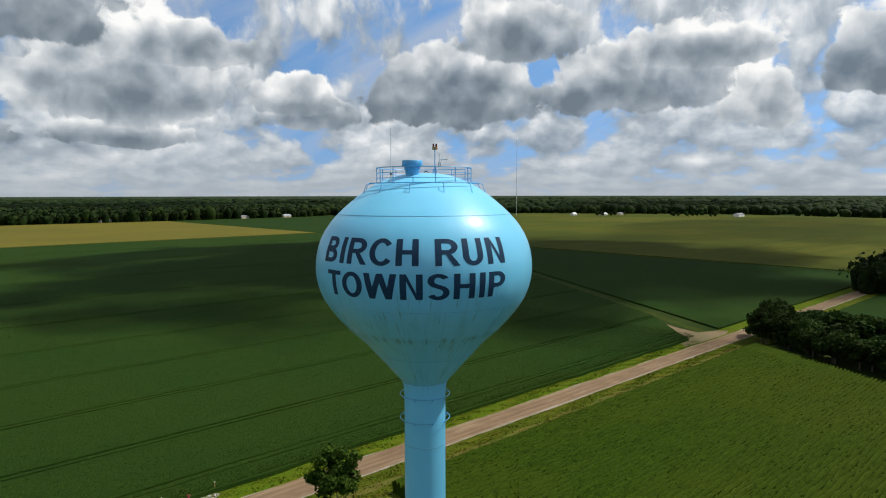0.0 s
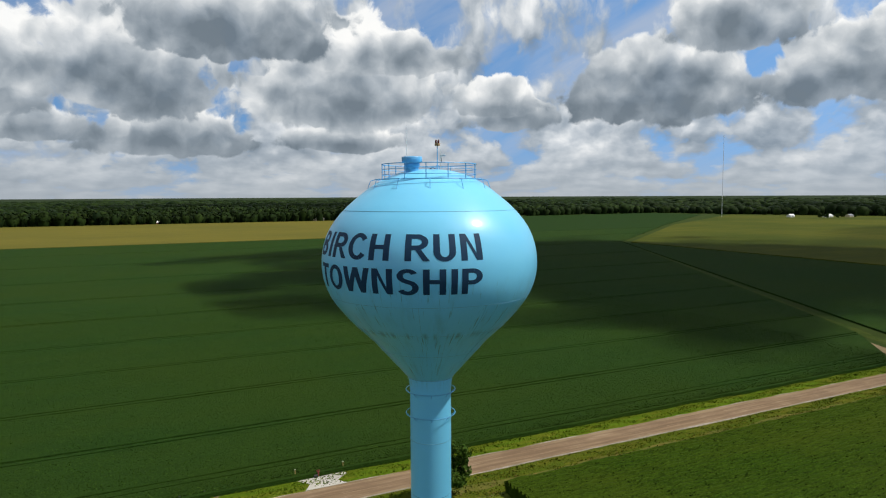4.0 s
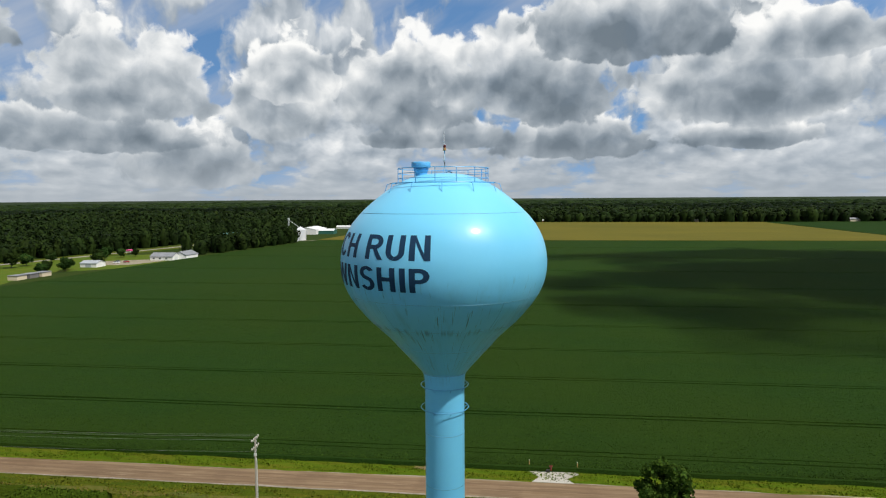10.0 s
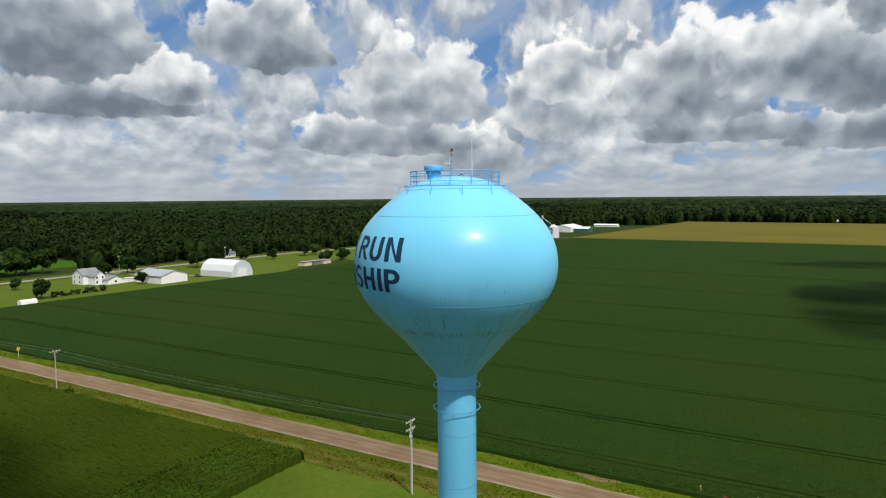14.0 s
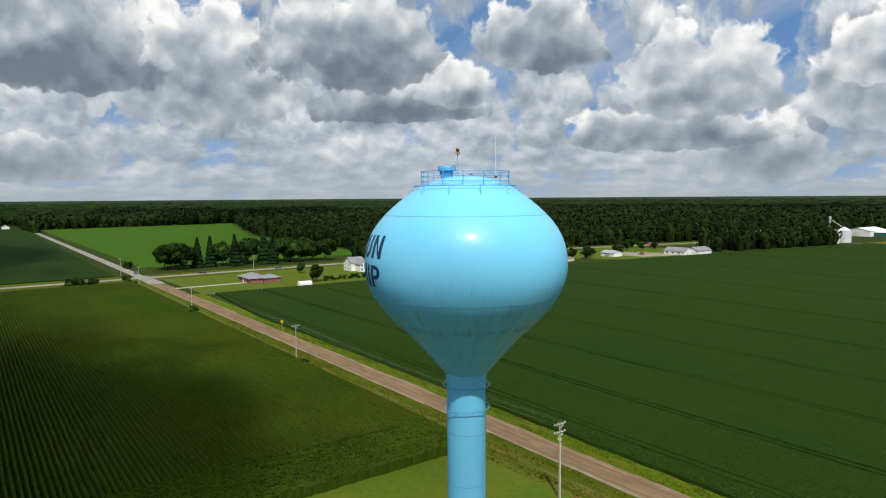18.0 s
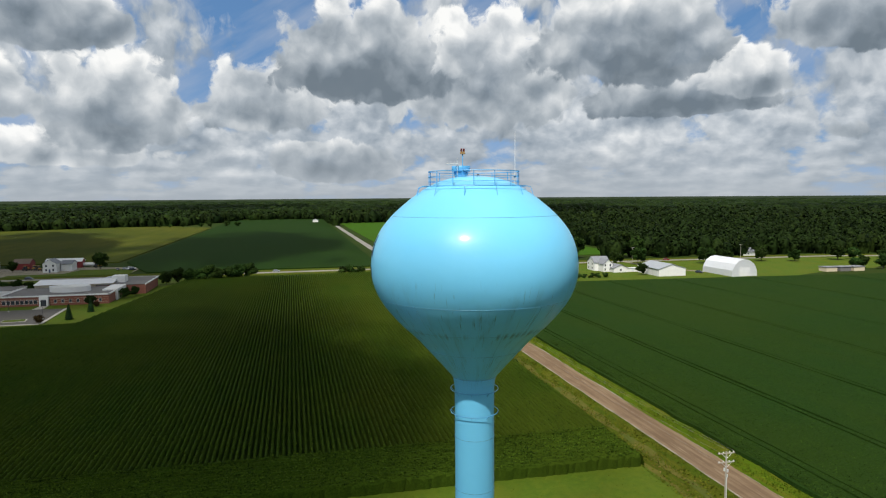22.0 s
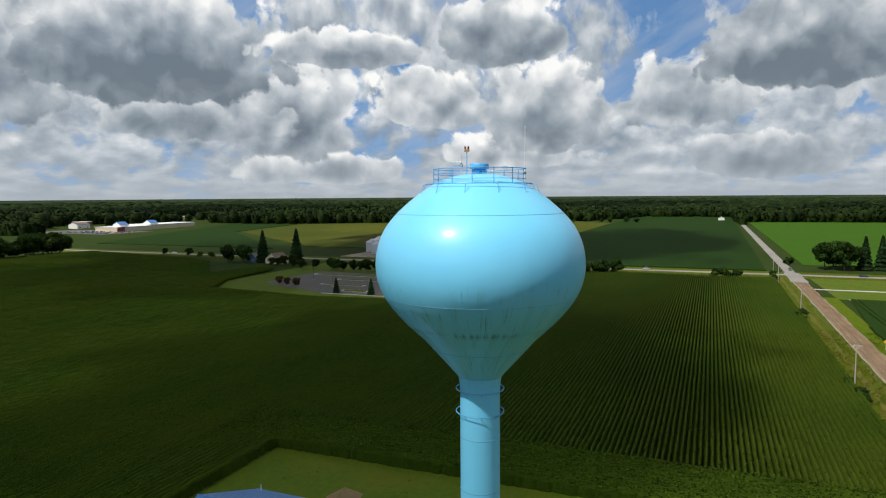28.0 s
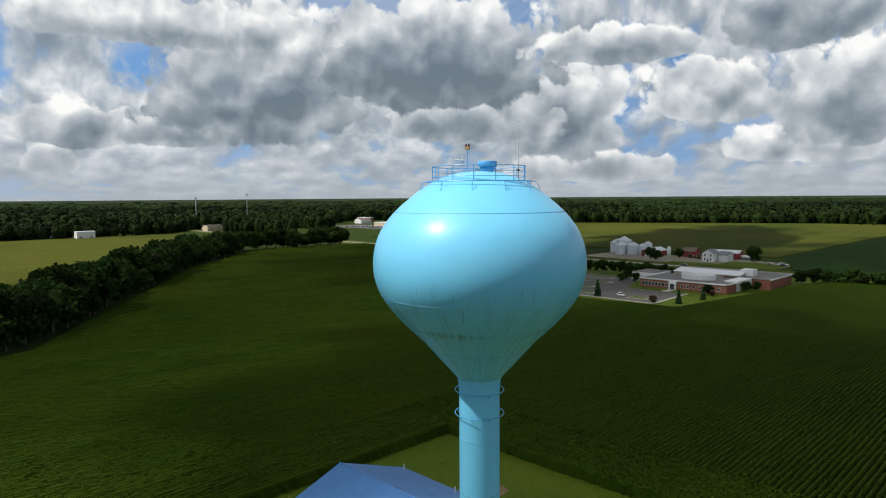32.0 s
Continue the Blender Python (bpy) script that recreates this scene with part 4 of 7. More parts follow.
tower = thing("water_tower", "sky-blue steel water tower with a bulbous tank and dark blue lettering", "water tower")
part("tank", lathe(FINE, 160), M["tank"], tower, "glossy sky-blue tank with faint rust drips", smooth=True)
COL_R = 1.33
part("pedestal", lathe([(2.6, 0.0), (2.6, 0.15), (2.3, 1.2), (1.75, 3.2), (1.42, 5.0), (COL_R, 6.5), (COL_R, 33.2), (1.345, 33.6), (1.39, 34.0), (1.46, 34.32)], 72), M["tank"], tower, "slender blue cylindrical pedestal", smooth=True)
for z in (9.0, 13.4, 17.8, 22.2, 26.6, 30.2):
    part("weld_seam", ring(bmesh.new(), COL_R, z, 0.018, 64), M["weld"], tower)
for z, r in ((34.34, 0.022), (39.83, 0.010), (37.92, 0.013), (45.1, 0.016), (36.3, 0.014)):
    part("weld_seam", ring(bmesh.new(), tank_radius(z) + 0.004, z, r, 128), M["weld"], tower)
# upright plate joints on the lower cone and the belt
for k in range(20):
    a = 2 * math.pi * (k + 0.3) / 20
    bm = bmesh.new()
    zs = [37.92 + 1.9 * i / 8 for i in range(9)] if k % 2 else [34.9 + 3.0 * i / 8 for i in range(9)]
    for z0, z1 in zip(zs, zs[1:]):
        r0, r1 = tank_radius(z0) + 0.002, tank_radius(z1) + 0.002
        tube(bm, (r0 * math.cos(a), r0 * math.sin(a), z0), (r1 * math.cos(a), r1 * math.sin(a), z1), 0.009, seg=4, cap=False)
    part("plate_joint", bm, M["weld"], tower)
# painter's rings on the pedestal
for z in (33.45, 31.9):
    o = part("painter_ring", ring(bmesh.new(), 1.60, z, 0.028, 72), M["rail"], tower)
    for k in range(8):
        a = 2 * math.pi * (k + 0.5) / 8
        bm = bmesh.new()
        tube(bm, (COL_R * math.cos(a), COL_R * math.sin(a), z - 0.28), (1.60 * math.cos(a), 1.60 * math.sin(a), z), 0.02, seg=5)
        part("bracket", bm, M["rail"], o)
# painter's rail low on the roof
def roof_z(r):
    return float(np.interp(-r, [-q for q in FINE_R[40:]], FINE_Z[40:]))


bm = ring(bmesh.new(), 3.42, 47.0, 0.03, 96)
low = part("roof_rigging_rail", bm, M["rail"], tower)
for k in range(12):
    a = 2 * math.pi * (k + 0.2) / 12
    bm = bmesh.new()
    c, s = math.cos(a), math.sin(a)
    tube(bm, (3.42 * c, 3.42 * s, 47.0), (3.72 * c, 3.72 * s, 46.93), 0.022, seg=5)
    tube(bm, (3.72 * c, 3.72 * s, 46.93), (3.90 * c, 3.90 * s, roof_z(3.9) - 0.02), 0.022, seg=5)
    part("bracket", bm, M["rail"], low)
# guard rail
RAIL_R, RAIL_Z = 2.98, 46.68
guard = part("guard_rail", ring(bmesh.new(), RAIL_R, RAIL_Z + 1.27, 0.030, 96), M["rail"], tower, "round four-bar guard rail")
for dz in (0.30, 0.62, 0.94):
    part("mid_rail", ring(bmesh.new(), RAIL_R, RAIL_Z + dz, 0.022, 96), M["rail"], guard)
for k in range(14):
    a = 2 * math.pi * (k + 0.4) / 14
    bm = bmesh.new()
    tube(bm, (RAIL_R * math.cos(a), RAIL_R * math.sin(a), RAIL_Z - 0.05), (RAIL_R * math.cos(a), RAIL_R * math.sin(a), RAIL_Z + 1.28), 0.028, seg=6)
    part("post", bm, M["rail"], guard)

# lettering bent round the tank: heavy upright capitals built from strokes
ADVANCE = {"B": 0.735, "I": 0.29, "R": 0.745, "C": 0.73, "H": 0.735, "U": 0.725, "N": 0.735, "T": 0.63, "O": 0.78, "W": 0.97, "S": 0.68, "P": 0.68, " ": 0.29}
STEM, BAR = 0.172, 0.166


def glyph(ch):
    """The quads of a capital one unit high, each a list of four corners, and its width."""
    Q = []

    def block(x0, y0, x1, y1):
        Q.append([(x0, y0), (x1, y0), (x1, y1), (x0, y1)])

    def slant(xa, xb, w, y0=0.0, y1=1.0):
        Q.append([(xa, y0), (xa + w, y0), (xb + w, y1), (xb, y1)])

    def sweep(cx, cy, ax, ay, a0, a1, wx=STEM, wy=BAR, n=18):
        """A band along an ellipse, its outer edge at ax, ay."""
        for k in range(n):
            p = []
            for a, f in ((k, 0), (k + 1, 0), (k + 1, 1), (k, 1)):
                t = radians(a0 + (a1 - a0) * a / n)
                p.append((cx + (ax - f * wx) * math.cos(t), cy + (ay - f * wy) * math.sin(t)))
            Q.append(p)

    def bowl(x, y0, y1, right):
        r = (y1 - y0) / 2
        block(STEM, y0, x, y0 + BAR)
        block(STEM, y1 - BAR, x, y1)
        sweep(x, y0 + r, right - x, r, -90, 90)

    w = ADVANCE[ch] - 0.135
    if ch in "BPRHI":
        block(0, 0, STEM, 1)
    if ch == "I":
        w = STEM
    elif ch == "H":
        block(w - STEM, 0, w, 1)
        block(STEM, 0.43, w - STEM, 0.43 + BAR)
    elif ch == "B":
        bowl(w - 0.28, 0.0, 0.565, w)
        bowl(w - 0.30, 0.475, 1.0, w - 0.035)
    elif ch == "P":
        w = ADVANCE[ch] - 0.10
        bowl(w - 0.29, 0.38, 1.0, w)
    elif ch == "R":
        w = ADVANCE[ch] - 0.085
        bowl(w - 0.345, 0.42, 1.0, w - 0.045)
        Q.append([(w - 0.185, 0), (w, 0), (w - 0.235, 0.43), (w - 0.385, 0.43)])
    elif ch == "N":
        block(0, 0, STEM, 1)
        block(w - STEM, 0, w, 1)
        Q.append([(w - STEM, 0.0), (w - STEM, 0.27), (STEM, 1.0), (STEM, 0.73)])
    elif ch == "T":
        w = ADVANCE[ch] - 0.04
        block(0, 1 - BAR, w, 1)
        block(w / 2 - STEM / 2, 0, w / 2 + STEM / 2, 1 - BAR)
    elif ch == "O":
        w = ADVANCE[ch] - 0.08
        sweep(w / 2, 0.5, w / 2, 0.515, 0, 360, n=40)
    elif ch == "C":
        w = ADVANCE[ch] - 0.085
        sweep(0.35, 0.5, 0.35, 0.515, 38, 322, n=32)
    elif ch == "U":
        block(0, 0.36, STEM, 1)
        block(w - STEM, 0.36, w, 1)
        sweep(w / 2, 0.36, w / 2, 0.375, 180, 360, n=22)
    elif ch == "S":
        w = ADVANCE[ch] - 0.09
        sweep(w / 2, 0.742, w / 2 - 0.01, 0.273, 25, 235, wy=0.145, n=22)
        sweep(w / 2, 0.276, w / 2, 0.291, 55, -155, wy=0.15, n=22)
        Q.append([(w * 0.18, 0.52), (w * 0.36, 0.645), (w * 0.84, 0.505), (w * 0.66, 0.38)])
    elif ch == "W":
        w = ADVANCE[ch] - 0.02
        q = w / 4
        slant(q - STEM * 0.52, 0.0, STEM * 1.04)
        slant(q - STEM * 0.50, 2 * q - STEM * 0.5, STEM)
        slant(3 * q - STEM * 0.50, 2 * q - STEM * 0.5, STEM)
        slant(3 * q - STEM * 0.52, w - STEM * 1.04, STEM * 1.04)
    return Q, w


def lettering(text, az0, az1, z0, z1, parent, label):
    """Words wrapped on the tank between two bearings and two heights."""
    V, F, at = [], [], 0.0
    total = sum(ADVANCE[c] for c in text)
    shift = {"T": 0.02, "O": 0.04, "C": 0.045, "S": 0.045, "W": 0.01, "I": 0.07}
    for ch in text:
        if ch != " ":
            quads, w = glyph(ch)
            for k, q in enumerate(quads):
                # broad strokes in several pieces, so that they hug the curve
                nu, nv = 4, 8
                lift = 0.012 + 0.0012 * (k % 4)
                for i in range(nu):
                    for j in range(nv):
                        p = []
                        for u, v in ((i / nu, j / nv), ((i + 1) / nu, j / nv), ((i + 1) / nu, (j + 1) / nv), (i / nu, (j + 1) / nv)):
                            a, b, c, e = q
                            x = (1 - v) * ((1 - u) * a[0] + u * b[0]) + v * ((1 - u) * e[0] + u * c[0])
                            y = (1 - v) * ((1 - u) * a[1] + u * b[1]) + v * ((1 - u) * e[1] + u * c[1])
                            t = radians(az0 + (at + shift.get(ch, 0.0675) + x) / total * (az1 - az0))
                            z = z0 + y * (z1 - z0)
                            r = tank_radius(z) + lift
                            p.append(len(V))
                            V.append((r * math.cos(t), r * math.sin(t), z))
                        F.append(p)
        at += ADVANCE[ch]
    ob = from_arrays("lettering", V, F, M["letter"], parent)
    ob["label"] = label
    return ob


lettering("BIRCH RUN", -191.0, -88.0, 42.47, 43.90, tower, "dark navy capital letters BIRCH RUN")
lettering("TOWNSHIP", -186.0, -89.0, 40.62, 42.03, tower, "dark navy capital letters TOWNSHIP")

# fittings on the roof
vent = part("roof_vent", lathe([(0.55, 46.72), (0.55, 46.98), (0.42, 47.0), (0.42, 47.52), (0.48, 47.56), (0.50, 47.72), (0.44, 47.76), (0.61, 47.77), (0.63, 47.80), (0.63, 48.10), (0.60, 48.14), (0.0, 48.17)], 40), M["rail"], tower, "blue mushroom-headed roof vent", smooth=True)
vent.location = (-1.40, -0.5, 0.24)
hatch = part("roof_hatch", lathe([(0.40, 46.95), (0.40, 47.25), (0.46, 47.26), (0.46, 47.36), (0.3, 47.42), (0.0, 47.43)], 32), M["rail"], tower, smooth=True)
hatch.location = (-0.25, 0.15, 0.24)
lid = part("roof_hatch", lathe([(0.52, 46.9), (0.52, 47.06), (0.58, 47.07), (0.58, 47.13), (0.3, 47.2), (0.0, 47.21)], 32), M["rail"], tower, smooth=True)
lid.location = (0.8, 0.55, 0.24)
bm = bmesh.new()
for i in range(12):
    a0, a1 = math.pi * i / 12, math.pi * (i + 1) / 12
    tube(bm, (0.35 + 0.28 * math.cos(a0), 0.2, 47.36 + 0.42 * math.sin(a0)), (0.35 + 0.28 * math.cos(a1), 0.2, 47.36 + 0.42 * math.sin(a1)), 0.03, seg=6)
part("cable_loop", bm, M["black"], tower, "looped black cable")
bm = bmesh.new()
tube(bm, (0.63, 0.2, 47.38), (1.5, 0.9, 47.28), 0.025, seg=5)
tube(bm, (1.5, 0.9, 47.28), (2.5, 1.55, 46.98), 0.025, seg=5)
part("cable", bm, M["black"], tower)

beacon = thing("warning_light", "twin red aircraft warning light on a slim mast", "warning light", at=(0.2, -0.8, 47.12), turn=112.0)
bm = bmesh.new()
tube(bm, (0, 0, 0), (0, 0, 1.98), 0.028, seg=8)
part("mast", bm, M["rail"], beacon)
bm = bmesh.new()
for sx, sy in ((0.22, 0), (-0.11, 0.19), (-0.11, -0.19)):
    tube(bm, (sx, sy, 0.0), (sx * 0.5, sy * 0.5, 0.75), 0.016, seg=5)
    tube(bm, (sx * 0.5, sy * 0.5, 0.75), (0, 0, 0.75), 0.014, seg=5)
part("tripod", bm, M["rail"], beacon)
part("junction_box", boxed((-0.17, -0.07, 1.95), (0.17, 0.07, 2.12), 0.015), M["orange"], beacon, "weathered orange lamp base")
for dx in (-0.10, 0.10):
    o = part("lamp", lathe([(0.05, 2.12), (0.062, 2.16), (0.062, 2.27), (0.04, 2.33), (0.0, 2.34)], 16), M["red"], beacon, "red glass lamp dome", smooth=True)
    o.location = (dx, 0, 0)

yagi = thing("radio_antenna", "small grey radio antenna with a short boom and a coiled cable", "antenna", at=(0.23, -1.17, 47.08))
bm = bmesh.new()
tube(bm, (0, 0, 0), (0, 0, 1.75), 0.02, seg=6)
part("mast", bm, M["antenna"], yagi)
bm = bmesh.new()
tube(bm, (0, 0.05, 1.35), (0, -0.75, 1.37), 0.03, seg=8)
part("boom", bm, M["antenna"], yagi)
for i, l in enumerate((0.22, 0.20, 0.18)):
    bm = bmesh.new()
    tube(bm, (0, -0.2 - 0.22 * i, 1.37 - l), (0, -0.2 - 0.22 * i, 1.37 + l), 0.008, seg=5)
    part("element", bm, M["antenna"], yagi)
bm = bmesh.new()
for i in range(10):
    a0, a1 = 2 * math.pi * i / 10, 2 * math.pi * (i + 1) / 10
    tube(bm, (0.03, 0.1 * math.cos(a0), 1.1 + 0.16 * math.sin(a0)), (0.03, 0.1 * math.cos(a1), 1.1 + 0.16 * math.sin(a1)), 0.014, seg=5)
part("cable_coil", bm, M["black"], yagi)

whip = thing("whip_antenna", "tall pale fibreglass whip antenna clamped to the guard rail", "antenna", at=(-0.3, 2.96, 46.55))
bm = bmesh.new()
tube(bm, (0, 0, 0), (0, 0, 1.3), 0.045, seg=8)
part("base_tube", bm, M["antenna"], whip)
bm = bmesh.new()
tube(bm, (0, 0, 1.3), (0, 0, 4.1), 0.026, 0.016, seg=8)
part("rod", bm, M["tank_white"], whip)
for z in (0.35, 1.1):
    part("clamp", boxed((-0.07, -0.07, z - 0.05), (0.07, 0.07, z + 0.05), 0.01), M["black"], whip)


# ---- trees ----
def leaf_quads(rng, centres, size, spread, out=None):
    """Small bent leaf patches round given centres, as arrays; with out they face outwards."""
    n = len(centres)
    nrm = rng.normal(size=(n, 3))
    if out is not None:
        nrm = nrm * 0.55 + out
    if out is None:
        nrm[:, 2] = np.abs(nrm[:, 2]) + 0.4
    nrm /= np.linalg.norm(nrm, axis=1)[:, None]
    a = np.cross(nrm, rng.normal(size=(n, 3)))
    a /= np.linalg.norm(a, axis=1)[:, None]
    b = np.cross(nrm, a)
    s = (size * rng.uniform(0.6, 1.3, n))[:, None]
    c = centres + rng.normal(size=(n, 3)) * spread
    v = np.stack((c - a * s - b * s * 0.6, c + a * s * 0.7 - b * s, c + a * s + b * s * 0.7, c - a * s * 0.6 + b * s), 1).reshape(-1, 3)
    f = np.arange(n * 4, dtype=np.int32).reshape(-1, 4)
    return v, f


def tree_proto(name, label, seed, height, radius, leaves, size, kind="broad", mat="leaf", at=(0, 0, -200)):
    rng = np.random.default_rng(seed)
    t = thing(name, label, "tree" if kind != "bush" else "bush", at=at)
    bm = bmesh.new()
    if kind == "fir":
        tube(bm, (0, 0, -0.2), (0, 0, height * 0.95), height * 0.016, 0.03, seg=7)
    elif kind == "broad":
        tube(bm, (0, 0, -0.2), (0, 0, height * 0.35), height * 0.022, height * 0.015, seg=8)
        tube(bm, (0, 0, height * 0.35), (0.1 * radius, 0, height * 0.8), height * 0.015, 0.04, seg=6)
    else:
        tube(bm, (0, 0, -0.1), (0, 0, height * 0.5), 0.08, 0.04, seg=6)
    part("trunk", bm, M["bark"], t)
    if kind == "broad":
        for k in range(6):
            a = 2 * math.pi * k / 6 + seed
            bm = bmesh.new()
            z0 = height * (0.25 + 0.06 * k)
            tube(bm, (0, 0, z0), (0.6 * radius * math.cos(a), 0.6 * radius * math.sin(a), z0 + height * 0.25), height * 0.009, 0.03, seg=5)
            part("limb", bm, M["bark"], t)
    if kind == "fir":
        z = rng.uniform(0.06, 1.0, leaves) ** 1.25
        tier = 0.82 + 0.18 * np.cos(z * 55)
        rr = radius * (1 - z) ** 0.85 * tier * np.sqrt(rng.uniform(0.35, 1, leaves)) + 0.1
        a = rng.uniform(0, 2 * math.pi, leaves)
        c = np.stack((rr * np.cos(a), rr * np.sin(a), z * height - rr * 0.25), 1)
        d = np.stack((np.cos(a), np.sin(a), np.full(leaves, 0.5)), 1)
    else:
        m = {"broad": 30, "shrub": 30}.get(kind, 12)
        base = 0.18 if kind == "broad" else 0.0
        u = rng.normal(size=(m, 3))
        u /= np.linalg.norm(u, axis=1)[:, None]
        hub = u * rng.uniform(0.38, 0.92, m)[:, None]
        hub[:, 2] = (hub[:, 2] * 0.5 + 0.5) * (1 - base) + base
        hub = hub * np.array((radius, radius, height * 0.9))
        pick = rng.integers(0, m, leaves)
        d = rng.normal(size=(leaves, 3))
        d /= np.linalg.norm(d, axis=1)[:, None]
        c = hub[pick] + d * (radius * (0.25 if kind == "shrub" else 0.36) * rng.uniform(0.4, 1.1, leaves))[:, None] * np.array((1, 1, 0.85))
        c[:, 2] = np.clip(c[:, 2], 0.05 * height, height)
    v, f = leaf_quads(rng, c, size, 0.08 * size, d)
    part_ob = from_arrays("crown", v, f, M[mat], t)
    # shaded heart of the crown
    bm = bmesh.new()
    bmesh.ops.create_icosphere(bm, subdivisions=2, radius=1.0)
    for q in bm.verts:
        k = (0.30 if kind == "shrub" else 0.46) + 0.20 * noise.noise(q.co * 2.1 + Vector((seed, 0, 0)))
        if kind == "fir":
            zz = (q.co.z + 1) / 2
            q.co = Vector((q.co.x * radius * 0.75 * (1 - zz * 0.9), q.co.y * radius * 0.75 * (1 - zz * 0.9), height * (0.05 + 0.85 * zz)))
        else:
            q.co = Vector((q.co.x * radius * k, q.co.y * radius * k, height * (0.56 if kind == "broad" else 0.45) + q.co.z * height * 0.42 * k))
    part("inner_crown", bm, M["leaf_dark" if kind == "fir" else mat], t, smooth=False)
    return t


used = {}


def plant(proto, x, y, scale=1.0, label="", tall=1.0, group=""):
    """Set a copy of a tree; its first call moves the pattern itself."""
    m = pose(x, y, 0.0, 0, 0, random.uniform(0, 360))
    if proto.name not in used:
        used[proto.name] = 1
        proto.matrix_world = m
        o = proto
    else:
        o = copy_thing(proto, m)
    o.scale = (scale, scale, scale * tall)
    tagged(o, label, "", group)
    return o


T_NEAR = tree_proto("roadside_tree", "young leafy green roadside tree", 3, 9.0, 3.7, 7000, 0.15, "shrub", "leaf_light")
T_A = tree_proto("tree", "full dark green deciduous tree", 11, 14.0, 5.6, 4200, 0.37)
T_B = tree_proto("tree", "full dark green deciduous tree", 12, 12.0, 5.2, 3800, 0.37)
T_C = tree_proto("tree", "rounded green shade tree", 14, 9.0, 4.0, 2600, 0.31)
T_RED = tree_proto("ornamental_tree", "reddish-brown ornamental tree in the car park", 15, 5.0, 2.2, 900, 0.22, mat="leaf_red")
T_FIR = tree_proto("spruce", "tall dark conical spruce tree", 21, 14.0, 3.6, 3800, 0.34, "fir", "leaf_dark")
T_FIR2 = tree_proto("spruce", "clipped dark conical spruce tree", 22, 8.0, 2.2, 1400, 0.26, "fir", "leaf_dark")
T_BUSH = tree_proto("bush", "rounded green bush", 31, 2.4, 1.7, 700, 0.16, "bush")
rnd = random.Random(4)

plant(T_NEAR, 24.8, 47.8, 1.22, "leafy roadside tree growing from the grass verge")
# grove of large trees east of the maize
for k in range(46):
    f = k / 46
    yy = 48 - f * 150
    front = 176 - min(1, f * 3.2) * 22
    for off in (rnd.uniform(0, 5), rnd.uniform(9, 24)):
        plant(rnd.choice((T_A, T_B)), front + 5 + off, yy + rnd.uniform(-3, 3), rnd.uniform(0.85, 1.12), "dense dark deciduous tree in a field-edge grove", rnd.uniform(0.82, 1.0), "field-edge grove")
for x, y, s in ((-131, 46.6, 0.9), (-128.6, 46.2, 1.1), (-126.4, 46.8, 0.8), (-137.5, 45.6, 1.1), (-234.5, 45.6, 1.5), (-229, 45.0, 1.2), (-226, 46.2, 0.8), (-103, 46.0, 0.7), (-353, 22, 2.6), (-350, 17, 2.3), (-352, 27, 2.2), (-372, 47, 1.2), (-362, 47, 1.5), (-345, 46.5, 1.0), (-443, 62, 2.0), (-436, 60, 1.4), (36.5, 46.8, 0.6)):
    plant(T_BUSH, x, y, s, "low green scrub bush on the grass verge")
# tall trees north-west of the crossroads
for x, y, p, s in ((-412, 78, T_A, 1.0), (-420, 84, T_B, 1.0), (-409, 88, T_A, 1.0), (-428, 92, T_B, 0.95), (-412, 99, T_FIR, 1.0), (-414, 108, T_FIR, 0.95), (-416, 117, T_B, 1.0), (-409, 123, T_FIR, 1.0), (-414, 130, T_B, 1.0), (-420, 136, T_A, 1.0), (-408, 143, T_FIR, 1.15), (-404, 148, T_FIR, 0.9), (-414, 156, T_A, 1.05), (-408, 164, T_B, 1.15), (-420, 168, T_A, 1.0), (-407, 174, T_B, 1.05), (-413, 182, T_B, 0.95), (-404, 188, T_A, 0.95), (-372 - 30, 224, T_A, 1.1), (-398, 232, T_B, 1.2)):
    plant(p, x, y, s * rnd.uniform(1.35, 1.55))
# farmyard trees
for x, y, p, s in ((-296, 129.4, T_C, 1.15), (-300.5, 185, T_C, 0.85), (-340, 140, T_C, 0.8), (-352, 196, T_A, 0.8), (-306, 398, T_C, 1.2), (-299, 391, T_C, 1.0), (-318, 424, T_C, 1.1), (-312, 436, T_C, 0.9), (-306, 446, T_C, 0.8), (-290, 322, T_C, 0.9), (-294, 332, T_C, 1.0), (-288, 341, T_C, 1.1), (-293, 350, T_B, 0.8)):
    plant(p, x, y, s, "shade tree in a farmyard lawn")
for k in range(7):
    plant(T_BUSH, -296.0 + rnd.uniform(-0.6, 0.6), 135.5 + k * 4.0, rnd.uniform(0.95, 1.3), "clipped shrub in a hedge row", 1.0, "hedge row shrubs")
for k in range(16):
    yy = 215 + k * 15.5
    plant(rnd.choice((T_A, T_B, T_C)), along(HIGHWAY, yy) + rnd.choice((-20, 18, 24)) + rnd.uniform(-4, 4), yy + rnd.uniform(-5, 5), rnd.uniform(0.7, 1.0), "leafy tree beside the highway", 0.95, "highway trees")
